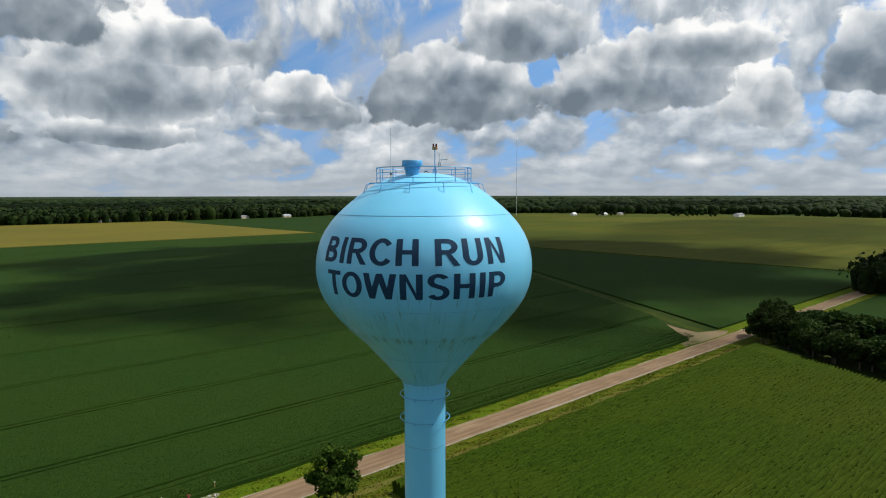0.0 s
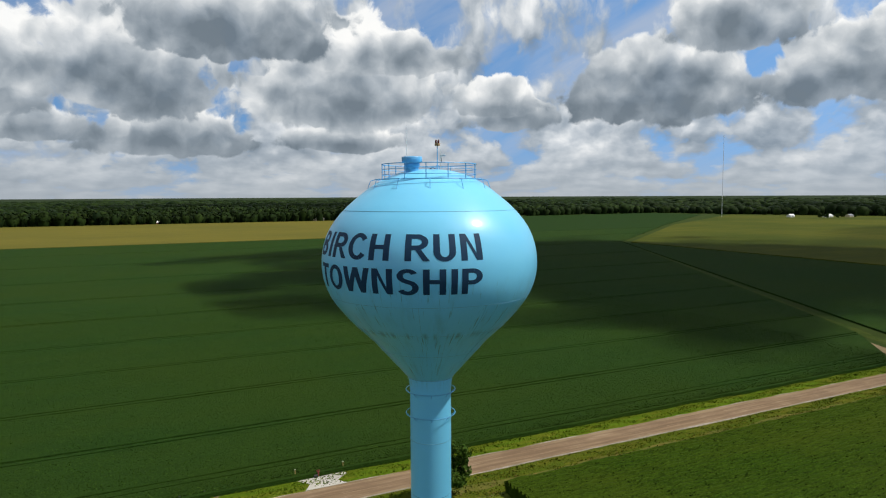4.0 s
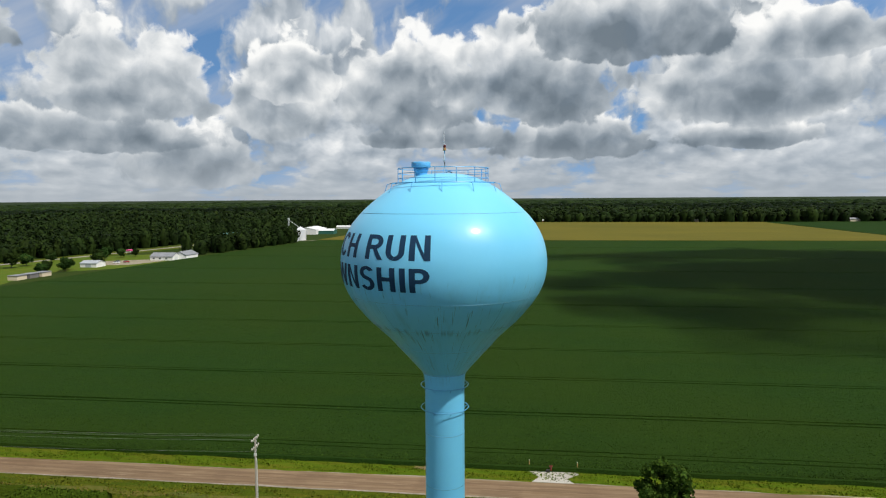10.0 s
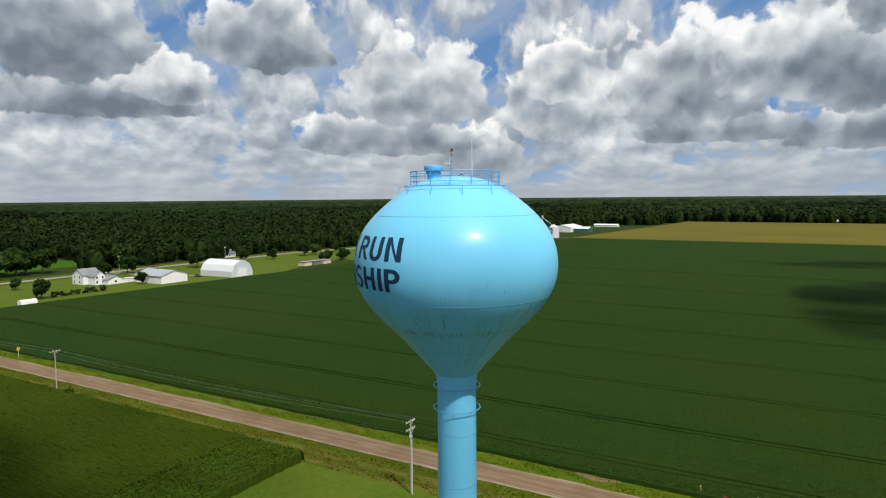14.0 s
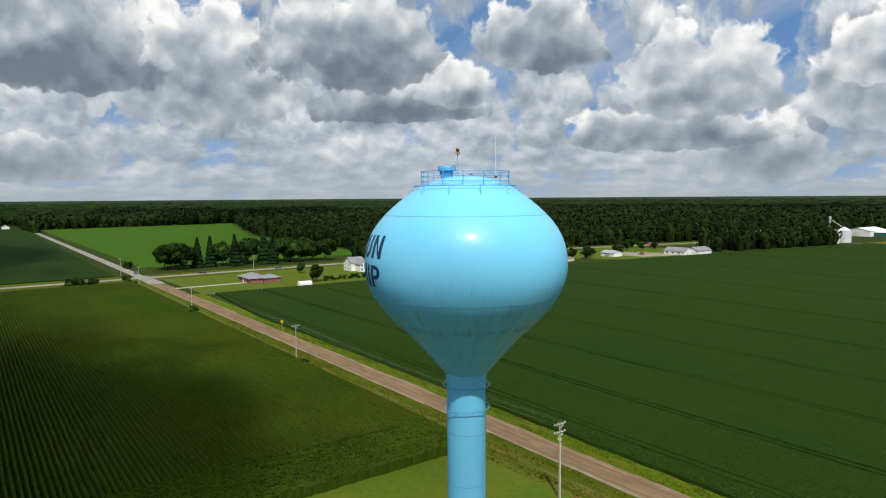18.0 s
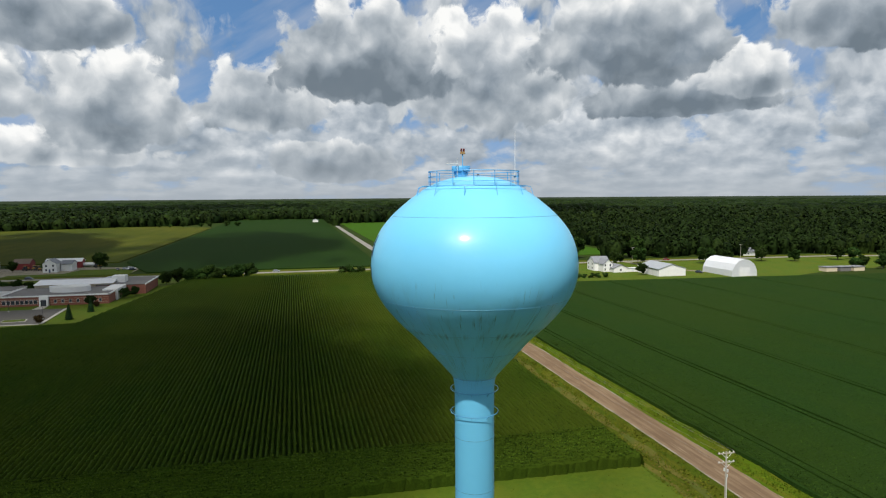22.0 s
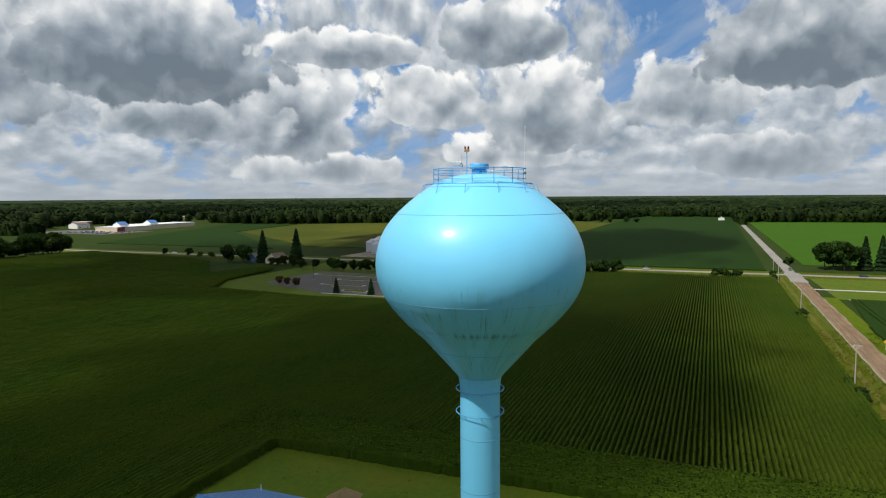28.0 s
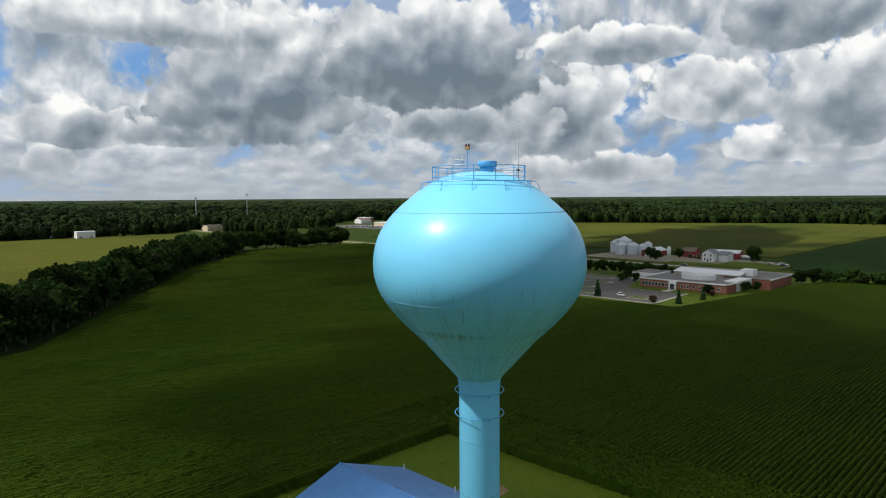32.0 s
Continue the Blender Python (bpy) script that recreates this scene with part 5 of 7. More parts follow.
# belt of trees behind the maize
belt = [(-4, -192), (-34, -226), (-70, -276), (-106, -327), (-143, -378), (-185, -428), (-245, -484)]
for (x0, y0), (x1, y1) in zip(belt, belt[1:]):
    n = int(math.dist((x0, y0), (x1, y1)) / 6.5)
    for k in range(n):
        f = k / n
        for off in (2, 10):
            plant(rnd.choice((T_A, T_B, T_C, T_C)), x0 + (x1 - x0) * f + rnd.uniform(-3, 3) + off * 0.8, y0 + (y1 - y0) * f + rnd.uniform(-3, 3) - off * 0.6, rnd.uniform(1.4, 1.95), "hedgerow tree between two fields", 0.95, "hedgerow trees")
for k in range(26):
    plant(rnd.choice((T_A, T_B)), rnd.uniform(-345, -240), rnd.uniform(-505, -470), rnd.uniform(1.3, 1.8), "hedgerow tree between two fields", 0.9, "hedgerow trees")
# round the school and its neighbours
for x, y, p, s in ((-228.5, -132.5, T_FIR2, 0.95), (-228, -151, T_FIR2, 0.9), (-226, -104, T_RED, 0.8), (-233, -96, T_FIR2, 0.75), (-250, -93, T_FIR2, 0.7), (-264, -97, T_C, 0.6), (-286, -88, T_C, 0.62), (-291, -85, T_C, 0.6), (-283, -143, T_C, 0.65), (-279, -149, T_C, 0.6), (-290, -152, T_C, 0.7), (-246, -197, T_RED, 1.0), (-243, -190, T_RED, 0.95), (-241, -183, T_RED, 1.05), (-262, -94, T_RED, 0.6)):
    plant(p, x, y, s, "clipped spruce on a car-park island" if p is T_FIR2 else "")
for k in range(14):
    plant(T_C, -312 + rnd.uniform(-2, 2), -207 + k * 5.4, rnd.uniform(0.75, 0.98), "round shade tree screening the car park", 1.0, "car park trees")
for k in range(9):
    plant(T_C, -334 - k * 1.3 + rnd.uniform(-2.5, 2.5), -78 + k * 5.2, rnd.uniform(0.95, 1.3), "dense hedge tree beside the highway", 0.95, "highway hedge")
for x, y, p, s in ((-337, -277, T_FIR, 1.6), (-350, -258, T_FIR, 1.65), (-333, -291, T_C, 1.5), (-329, -301, T_C, 1.5), (-344, -300, T_C, 1.3), (-322, -258, T_C, 0.7), (-318, -250, T_C, 0.75), (-326, -252, T_C, 0.8), (-330, -246, T_C, 0.9), (-318, -238, T_C, 0.7), (-312, -228, T_C, 0.8), (-316, -220, T_C, 0.75), (-360, -330, T_C, 0.8), (-362, -345, T_BUSH, 1.8), (-362, -356, T_BUSH, 1.6), (-361, -366, T_C, 0.8), (-362, -392, T_C, 0.7)):
    plant(p, x, y, s, "tall dark spruce beside a house" if p is T_FIR else "leafy tree in a house garden")
for x, y, p, s in ((-426, -135, T_C, 1.35), (-400, -196, T_C, 1.1), (-398, -190, T_C, 0.9), (-420, -184, T_C, 0.9), (-332, -78, T_C, 0.8)):
    plant(p, x, y, s, "shade tree beside the farmhouse")


# ---- woods far and near ----
CLEAR = [[(-219, 60), (396, 60), (396, 1118), (-185, 1136), (-215, 980)], [(-420, 70), (-1115, 75), (-1155, 378), (-740, 264), (-470, 252), (-412, 270), (-385, 60)], [(380, 55), (1360, 55), (1430, 570), (1190, 1000), (1140, 1180), (380, 1130)], [(-385, 52), (-1350, 54), (-1350, -110), (-1260, -130), (-1095, -190), (-1085, -275), (-885, -620), (-870, -760), (-430, -760), (-385, -600)], [(-385, 55), (-385, -900), (-330, -820), (260, -820), (260, 60)], [(-385, 40), (-385, 300), (-372, 390), (-350, 460), (-250, 462), (-200, 60)], [(-560, -640), (-860, -640), (-900, -900), (-540, -900)], [(-300, 620), (-180, 620), (-180, 980), (-290, 960)], [(-345, 650), (-312, 650), (-312, 700), (-345, 700)], [(-380, 40), (-700, 40), (-1100, 60), (-1100, 90), (-640, 212), (-395, 212), (-380, 190)]]


def woods(x, y):
    if any(inside(p, x, y) for p in CLEAR):
        return False
    if -395 < x < -215 and 200 < y < 700:
        hx = along([(px, py) for px, py in HIGHWAY], y)
        if x > hx - 17:
            e = along(BEAN_WEST, y) if y < 640 else -219
            return 468 < y < 622 and e - 34 < x < e - 7
    r = math.hypot(x, y)
    if r > 1500 and noise.noise((x * 0.0011, y * 0.0016, 2.0)) > 0.38:
        return False
    a = math.degrees(math.atan2(y, x)) % 360
    if 222 < a < 258 and r > 700:
        return noise.noise((x * 0.012, y * 0.012, 0)) > 0.02
    return True


rng = np.random.default_rng(8)
far_xy, near_xy = [], []
r = 330.0
while r < 4650:
    step = max(8.5, r / 92)
    n = int(radians(262) * r / step)
    for k in range(n):
        a = radians(3 + 262 * (k + rng.uniform(-0.9, 0.9)) / n)
        rr = r + rng.uniform(-0.9, 0.9) * step
        px, py = rr * math.cos(a), rr * math.sin(a)
        if woods(px, py):
            (near_xy if rr < 880 else far_xy).append((px, py, step))
    r += step * (1.0 if r < 1500 else 1.25)


def crowns(name, pts, seg, rings, squat, lo, hi):
    """Domed crowns from the ground up, one island each."""
    P = np.array(pts)
    n = len(P)
    R = np.maximum(P[:, 2] * 0.66, 5.0) * rng.uniform(0.62, 1.35, n)
    H = rng.uniform(lo, hi, n) * (R / np.maximum(P[:, 2] * 0.66, 5.0)) ** 0.45 * (1 + 0.18 * np.sin(P[:, 0] * 0.011) * np.cos(P[:, 1] * 0.009))
    V = []
    for rad, z in rings:
        for k in range(seg):
            a = 2 * math.pi * (k + rng.uniform(-0.3, 0.3, n)) / seg
            j = rad * R * rng.uniform(0.72, 1.2, n)
            V.append(np.stack((P[:, 0] + j * np.cos(a), P[:, 1] + j * np.sin(a), H * np.clip(z + rng.uniform(-0.04, 0.04, n), 0, 1.2)), 1))
    V.append(np.stack((P[:, 0], P[:, 1], H * rng.uniform(0.86, 1.0, n)), 1))
    m = len(V)
    verts = np.stack(V, 1).reshape(-1, 3)
    tris = []
    for ri in range(len(rings) - 1):
        for k in range(seg):
            a, b = ri * seg + k, ri * seg + (k + 1) % seg
            tris += [(a, b, b + seg), (a, b + seg, a + seg)]
    last = (len(rings) - 1) * seg
    tris += [(last + k, last + (k + 1) % seg, m - 1) for k in range(seg)]
    F = (np.array(tris)[None] + (np.arange(n) * m)[:, None, None]).reshape(-1, 3)
    return from_arrays(name, verts, F, M["wood_leaf"]), R, H


far, FR, FH = crowns("far_woods", far_xy, 5, ((0.70, 0.0), (1.0, 0.52), (0.62, 0.86)), 1.0, 14.0, 22.0)
tagged(far, "dark green woodland reaching to the horizon", "woods", kind="stuff")
near, NR, NH = crowns("near_woods", near_xy, 7, ((0.55, 0.0), (0.80, 0.34), (0.78, 0.60), (0.5, 0.80)), 1.0, 12.0, 20.0)
tagged(near, "mixed green woodland behind the farmsteads", "woods", kind="stuff")


def boughs(pts, R, H, n, size, label):
    """Leafy tufts all over the crowns, which break their outlines."""
    P = np.array(pts)
    sel, sr, sh = np.repeat(P, n, axis=0), np.repeat(R, n), np.repeat(H, n)
    u = rng.normal(size=(len(sel), 3))
    u /= np.linalg.norm(u, axis=1)[:, None]
    u[:, 2] = np.abs(u[:, 2]) * np.where(rng.uniform(size=len(sel)) < 0.72, 1, -0.7)
    lump = 1 + 0.22 * np.sin(3 * np.arctan2(u[:, 1], u[:, 0]) + sel[:, 0]) * np.cos(4 * u[:, 2] + sel[:, 1]) + rng.normal(0, 0.08, len(sel))
    c = np.stack((sel[:, 0] + u[:, 0] * sr * lump, sel[:, 1] + u[:, 1] * sr * lump, sh * (0.52 + 0.47 * u[:, 2] * lump)), 1)
    v, f = leaf_quads(rng, c, size, 0.2, u)
    tagged(from_arrays("woodland_foliage", v, f, M["wood_leaf"]), label, "foliage", kind="stuff")


boughs(near_xy, NR, NH, 74, 0.92, "loose leafy boughs of the near woodland")
edge = np.hypot(*np.array(far_xy)[:, :2].T) < 1420
boughs(np.array(far_xy)[edge], FR[edge], FH[edge], 26, 1.75, "loose leafy boughs of the far woodland")


# ---- loose leaf tips over the crops near the road and the tower ----
rng = np.random.default_rng(17)
n = 190000
c = np.stack((rng.uniform(-150, 176, n), 65.6 + 190 * rng.uniform(0, 1, n) ** 2.2, rng.uniform(0.68, 0.77, n)), 1)
near_track = np.min(np.abs(c[:, 1][:, None] - np.array(TRACKS)[None]), axis=1) > 0.34
c = c[near_track & (c[:, 0] < 178 + (c[:, 1] - 66) * 0.6 - 4)]
v, f = leaf_quads(rng, c, 0.09, 0.0)
leaf_tips = from_arrays("leaf_tips", v, f, M["bean_leaf"], bean)
leaf_tips["kind"] = "stuff"
n = 250000
c = np.stack((rng.uniform(-190, 162, n), 45.6 - 0.98 * rng.integers(0, 147, n) + rng.normal(0, 0.11, n), rng.normal(2.13, 0.07, n)), 1)
in_plot = (c[:, 0] > PLOT[0] - HEAD) & (c[:, 0] < PLOT[1] + 0.6) & (c[:, 1] > PLOT[2] - 1)
c = c[~in_plot & (c[:, 0] < 148 + np.clip(c[:, 1] - 12, -10, 40) * 0.45)]
v, f = leaf_quads(rng, c, 0.11, 0.0)
leaf_tips = from_arrays("leaf_tips", v, f, M["corn_leaf"], maize)
leaf_tips["kind"] = "stuff"
n = 26000
c = np.stack((PLOT[0] - 0.5 - 1.1 * rng.integers(0, 13, n) + rng.normal(0, 0.26, n), rng.uniform(PLOT[2] - HEAD, 45.4, n), rng.normal(2.16, 0.12, n)), 1)
v, f = leaf_quads(rng, c, 0.11, 0.0)
leaf_tips = from_arrays("leaf_tips", v, f, M["corn_leaf"], maize)
leaf_tips["kind"] = "stuff"


def tufts(n, x0, x1, y0, y1, size, mat, parent, bias=1.0):
    """Loose grass tufts strewn over a strip, thicker in drifts."""
    x, y = rng.uniform(x0, x1, n), rng.uniform(y0, y1, n)
    keep = np.sin(x * 0.9 + 1.7 * y) + np.sin(x * 0.23 - y * 1.1) + rng.normal(0, 0.8, n) > -0.3 * bias
    c = np.stack((x, y, rng.uniform(0.05, 0.15, n)), 1)[keep]
    v, f = leaf_quads(rng, c, size, 0.0)
    o = from_arrays("grass_tufts", v, f, M[mat], parent)
    o["kind"] = "stuff"


verge = bpy.data.objects["verge_south"]
tufts(34000, -210, 170, 45.4, 53.8, 0.13, "tuft", verge)
tufts(4500, -210, 170, 46.0, 50.8, 0.12, "straw", verge)
tufts(22000, -210, 170, 60.9, 65.0, 0.12, "tuft_lush", bpy.data.objects["verge_north"])
tufts(16000, PLOT[0], PLOT[1], PLOT[2], 45.0, 0.08, "tuft", bpy.data.objects["plot_lawn"])


# ---- buildings ----
def window(parent, x, y, z, w, h, face, mat="white"):
    """A framed window on a wall that faces +x, -x, +y or -y."""
    dx, dy = {"E": (1, 0), "W": (-1, 0), "N": (0, 1), "S": (0, -1)}[face]
    def slabbed(a, lo, hi, d0, d1):
        if dx:
            return boxed((min(d0 * dx, d1 * dx), a[0], lo), (max(d0 * dx, d1 * dx), a[1], hi))
        return boxed((a[0], min(d0 * dy, d1 * dy), lo), (a[1], max(d0 * dy, d1 * dy), hi))
    fr = part("window", slabbed((-w / 2 - 0.08, w / 2 + 0.08), -0.08, h + 0.08, 0.0, 0.05), M[mat], parent)
    fr.location = (x, y, z)
    part("pane", slabbed((-w / 2, w / 2), 0, h, 0.05, 0.07), M["glass"], fr)
    return fr


def gable(parent, x0, x1, y0, y1, h, rise, axis, wall, roof, over=0.4, base=0.0, name="wall"):
    """Walls with gables and a pitched roof with eaves; the ridge runs along axis."""
    bm = bmesh.new()
    if axis == "x":
        prof = [(y0, base), (y1, base), (y1, h), ((y0 + y1) / 2, h + rise), (y0, h)]
        ends = [[bm.verts.new((x, p, z)) for p, z in prof] for x in (x0, x1)]
    else:
        prof = [(x0, base), (x1, base), (x1, h), ((x0 + x1) / 2, h + rise), (x0, h)]
        ends = [[bm.verts.new((p, y, z)) for p, z in prof] for y in (y0, y1)]
    for e in ends:
        bm.faces.new(e)
    for i in range(5):
        bm.faces.new((ends[0][i], ends[0][(i + 1) % 5], ends[1][(i + 1) % 5], ends[1][i]))
    bmesh.ops.recalc_face_normals(bm, faces=bm.faces)
    w = part(name, bm, M[wall], parent)
    half = ((y1 - y0) if axis == "x" else (x1 - x0)) / 2
    drop = rise / half * over
    bm = bmesh.new()
    for sgn in (-1, 1):
        t = 0.14
        pr = [(0, h + rise + 0.03), (sgn * (half + over), h - drop + 0.03), (sgn * (half + over), h - drop + 0.03 + t), (0, h + rise + 0.03 + t)]
        mid = (y0 + y1) / 2 if axis == "x" else (x0 + x1) / 2
        a, b = (x0 - over, x1 + over) if axis == "x" else (y0 - over, y1 + over)
        L = [[bm.verts.new((q, mid + p, z) if axis == "x" else (mid + p, q, z)) for p, z in pr] for q in (a, b)]
        for e in L:
            bm.faces.new(e)
        for i in range(4):
            bm.faces.new((L[0][i], L[0][(i + 1) % 4], L[1][(i + 1) % 4], L[1][i]))
    bmesh.ops.recalc_face_normals(bm, faces=bm.faces)
    part("roof", bm, M[roof], parent)
    return w


def hip(parent, x0, x1, y0, y1, h, rise, wall, roof, over=0.6, inset=None):
    part("wall", boxed((x0, y0, 0), (x1, y1, h)), M[wall], parent)
    bm = bmesh.new()
    X0, X1, Y0, Y1 = x0 - over, x1 + over, y0 - over, y1 + over
    ins = inset if inset is not None else min(X1 - X0, Y1 - Y0) / 2
    low = [bm.verts.new(p) for p in ((X0, Y0, h), (X1, Y0, h), (X1, Y1, h), (X0, Y1, h))]
    if X1 - X0 >= Y1 - Y0:
        a, b = bm.verts.new((X0 + ins, (Y0 + Y1) / 2, h + rise)), bm.verts.new((X1 - ins, (Y0 + Y1) / 2, h + rise))
        fs = ((low[0], low[1], b, a), (low[1], low[2], b), (low[2], low[3], a, b), (low[3], low[0], a))
    else:
        a, b = bm.verts.new(((X0 + X1) / 2, Y0 + ins, h + rise)), bm.verts.new(((X0 + X1) / 2, Y1 - ins, h + rise))
        fs = ((low[0], low[1], a), (low[1], low[2], b, a), (low[2], low[3], b), (low[3], low[0], a, b))
    for f in fs:
        bm.faces.new(f)
    bm.faces.new(low[::-1])
    bmesh.ops.recalc_face_normals(bm, faces=bm.faces)
    return part("roof", bm, M[roof], parent)


# pump house by the tower
ph = thing("pump_house", "tall utility building with a blue ribbed steel gable roof", "utility building")
PX0, PX1, PY0, PY1, PH, PR = -31.0, -8.8, -43.0, -20.0, 5.7, 4.0
gable(ph, PX0, PX1, PY0, PY1, PH, PR, "y", "cream", "roof_blue", over=0.5)
RX = (PX0 + PX1) / 2
half = (PX1 - PX0) / 2
for k in range(58):
    yy = PY0 - 0.45 + (PY1 - PY0 + 0.9) * k / 57
    bm = bmesh.new()
    for sgn in (-1, 1):
        tube(bm, (RX, yy, PH + PR + 0.18), (RX + sgn * (half + 0.5), yy, PH - PR / half * 0.5 + 0.18), 0.022, seg=4, cap=False)
    part("standing_seam", bm, M["roof_blue"], ph)
part("ridge_cap", tube(bmesh.new(), (RX, PY0 - 0.5, PH + PR + 0.18), (RX, PY1 + 0.5, PH + PR + 0.18), 0.12, seg=6), M["roof_blue"], ph)
for x_, y_ in ((-30.4, -42.2), (-29.6, -31.0)):
    z_ = PH + PR - (RX - x_) * PR / half
    part("vent_pipe", tube(bmesh.new(), (x_, y_, z_ - 0.2), (x_, y_, z_ + 1.0), 0.09, seg=8), M["galv"], ph, "short galvanized vent pipe")
part("door", boxed((-22.5, PY0 - 0.08, 0), (-18.5, PY0 - 0.01, 4.0)), M["white"], ph)
structure("bare_spot", slab([(-47, -39), (-43, -40), (-40, -37), (-42, -34.5), (-46, -35)], 0, 0.05), M["dirt"], "bare earth spot in the mown lawn", "bare ground")

# brick house at the crossroads
bh = thing("brick_house", "low red brick ranch house with a grey hip roof", "house")
hip(bh, -328, -309, 97, 108, 2.7, 2.2, "brick", "roof_grey", 0.7)
hip(bh, -318, -307.5, 104, 114, 2.6, 1.8, "brick", "roof_grey", 0.6)
for x in (-326, -322, -317, -312):
    window(bh, x, 96.99, 0.9, 1.3, 1.2, "S")
for y in (99.5, 102.5):
    window(bh, -308.98, y, 0.9, 1.2, 1.2, "E")
for y in (107.5, 111.5):
    window(bh, -307.48, y, 0.9, 1.2, 1.2, "E")
part("door", boxed((-320.4, 96.9, 0), (-319.4, 96.98, 2.05), 0.01), M["white"], bh)
part("chimney", boxed((-316.6, 103.6, 3.4), (-315.6, 104.6, 5.6)), M["brick"], bh)
ribbon("drive", [(-316, 60.5), (-316, 97)], 1.6, 0.05, M["concrete"], "pale concrete house drive", "drive")
structure("house_lawn", slab([(-360, 64), (-286, 66), (-280, 170), (-272, 262), (-300, 330), (-366, 330)], 0, 0.022), M["lawn"], "mown lawn around the roadside houses", "lawn")
structure("farm_lawn", slab([(-366, 330), (-300, 330), (-266, 360), (-252, 446), (-300, 470), (-350, 440)], 0, 0.024), M["lawn"], "mown lawn and yard beside the highway", "lawn")
ribbon("field_track", [(-286, 70), (-284, 120), (-279, 170), (-274, 220), (-271, 262)], 1.3, 0.05, M["shoulder"], "pale dirt track along the bean field", "track")
ribbon("yard_track", [(-305, 228), (-330, 214), (-370, 212)], 2.0, 0.055, M["shoulder"], "gravel farmyard drive", "drive")

bx = thing("storage_tent", "small white rounded storage shelter on the lawn", "shelter")
bm = bmesh.new()
prev = None
for k in range(9):
    a = math.pi * k / 8
    cur = [bm.verts.new((-285 + 1.7 * math.cos(a), y, 0.2 + 2.2 * math.sin(a) ** 0.7 if 0 < k < 8 else 0)) for y in (114, 121)]
    if prev:
        bm.faces.new((prev[0], prev[1], cur[1], cur[0]))
    prev = cur
bm.verts.ensure_lookup_table()
bm.faces.new([bm.verts[i] for i in range(0, 18, 2)])
bm.faces.new([bm.verts[i] for i in range(1, 18, 2)])
bmesh.ops.recalc_face_normals(bm, faces=bm.faces)
part("cover", bm, M["tank_white"], bx)
part("end_door", boxed((-285.6, 113.9, 0), (-284.4, 113.98, 1.7)), M["galv"], bx)

wh = thing("white_farmhouse", "two-storey white farmhouse with grey gabled roofs", "house")
gable(wh, -337, -327, 168, 178, 5.2, 3.2, "y", "white", "roof_grey")
gable(wh, -338, -320, 170.5, 176.5, 4.8, 2.8, "x", "white", "roof_grey", name="cross_wing")
gable(wh, -326, -315.5, 175, 184, 2.7, 1.9, "x", "white", "roof_grey", name="garage")
for y in (171.6, 174.9):
    for z in (0.9, 3.4):
        window(wh, -319.98, y, z, 0.9, 1.3, "E")
for x in (-335, -330):
    for z in (0.9, 3.4):
        window(wh, x, 167.98, z, 0.9, 1.3, "S")
window(wh, -315.48, 179.5, 0.9, 1.2, 1.1, "E")
part("door", boxed((-324, 174.85, 0), (-323, 174.98, 2.05)), M["bluepaint"], wh)
sh = thing("garden_shed", "long low white garden shed with a flat roof", "shed")
part("wall", boxed((-319, 183.5, 0), (-316, 191.5, 2.2)), M["white"], sh)
part("roof", boxed((-319.3, 183.2, 2.2), (-315.7, 191.8, 2.4), 0.04), M["roof_white"], sh)
part("door", boxed((-315.98, 187, 0), (-315.9, 188.4, 1.9)), M["galv"], sh)

pb = thing("pole_barn", "long white pole barn with a grey metal roof", "barn")
gable(pb, -314, -291, 190, 207, 4.2, 2.6, "x", "white", "roof_metal")
part("sliding_door", boxed((-290.98, 196, 0), (-290.85, 201, 3.6)), M["white"], pb)
for x in (-310, -304, -298, -293):
    part("corner_trim", boxed((x, 189.9, 0), (x + 0.15, 189.98, 4.1)), M["roof_metal"], pb)

hb = thing("hoop_barn", "large grey corrugated arched hoop barn", "barn")
bm = bmesh.new()
prof = [(-13, 0), (-12.7, 3.4), (-9.6, 7.0), (-4.8, 9.0), (0, 9.6), (4.8, 9.0), (9.6, 7.0), (12.7, 3.4), (13, 0)]
prof = [(a * 0.62, b) for a, b in prof]
ends = [[bm.verts.new((x, 236.5 + p, z)) for p, z in prof] for x in (-306, -279)]
for e in ends:
    bm.faces.new(e)
for i in range(len(prof) - 1):
    bm.faces.new((ends[0][i], ends[0][i + 1], ends[1][i + 1], ends[1][i]))
bmesh.ops.recalc_face_normals(bm, faces=bm.faces)
part("shell", bm, M["galv"], hb)
for k in range(19):
    x = -306 + 27 * k / 18
    bm = bmesh.new()
    for (a, z0), (b, z1) in zip(prof, prof[1:]):
        tube(bm, (x, 236.5 + a * 1.005, z0 + 0.02), (x, 236.5 + b * 1.005, z1 + 0.02), 0.07, seg=4, cap=False)
    part("rib", bm, M["galv"], hb)
part("door", boxed((-278.98, 233, 0), (-278.85, 240, 5)), M["roof_white"], hb)

wa = thing("white_workshop", "L-shaped white workshop with a grey shingle roof", "workshop")
gable(wa, -276, -258, 417, 428, 3.0, 2.4, "x", "white", "roof_grey")
gable(wa, -263, -252, 426, 444, 3.2, 2.6, "y", "white", "roof_grey", name="rear_wing")
for x in (-273, -268, -263):
    window(wa, x, 416.98, 1.0, 1.6, 1.1, "S")
part("door", boxed((-257.98, 420, 0), (-257.88, 424, 2.6)), M["galv"], wa)
wb = thing("white_garage", "small white garage with a teal-grey roof", "garage")
gable(wb, -296, -284, 366, 376, 2.8, 1.6, "x", "white", "roof_metal")
part("door", boxed((-292, 365.88, 0), (-288, 365.98, 2.3)), M["roof_metal"], wb)
wc = thing("low_sheds", "row of low weathered grey sheds", "shed")
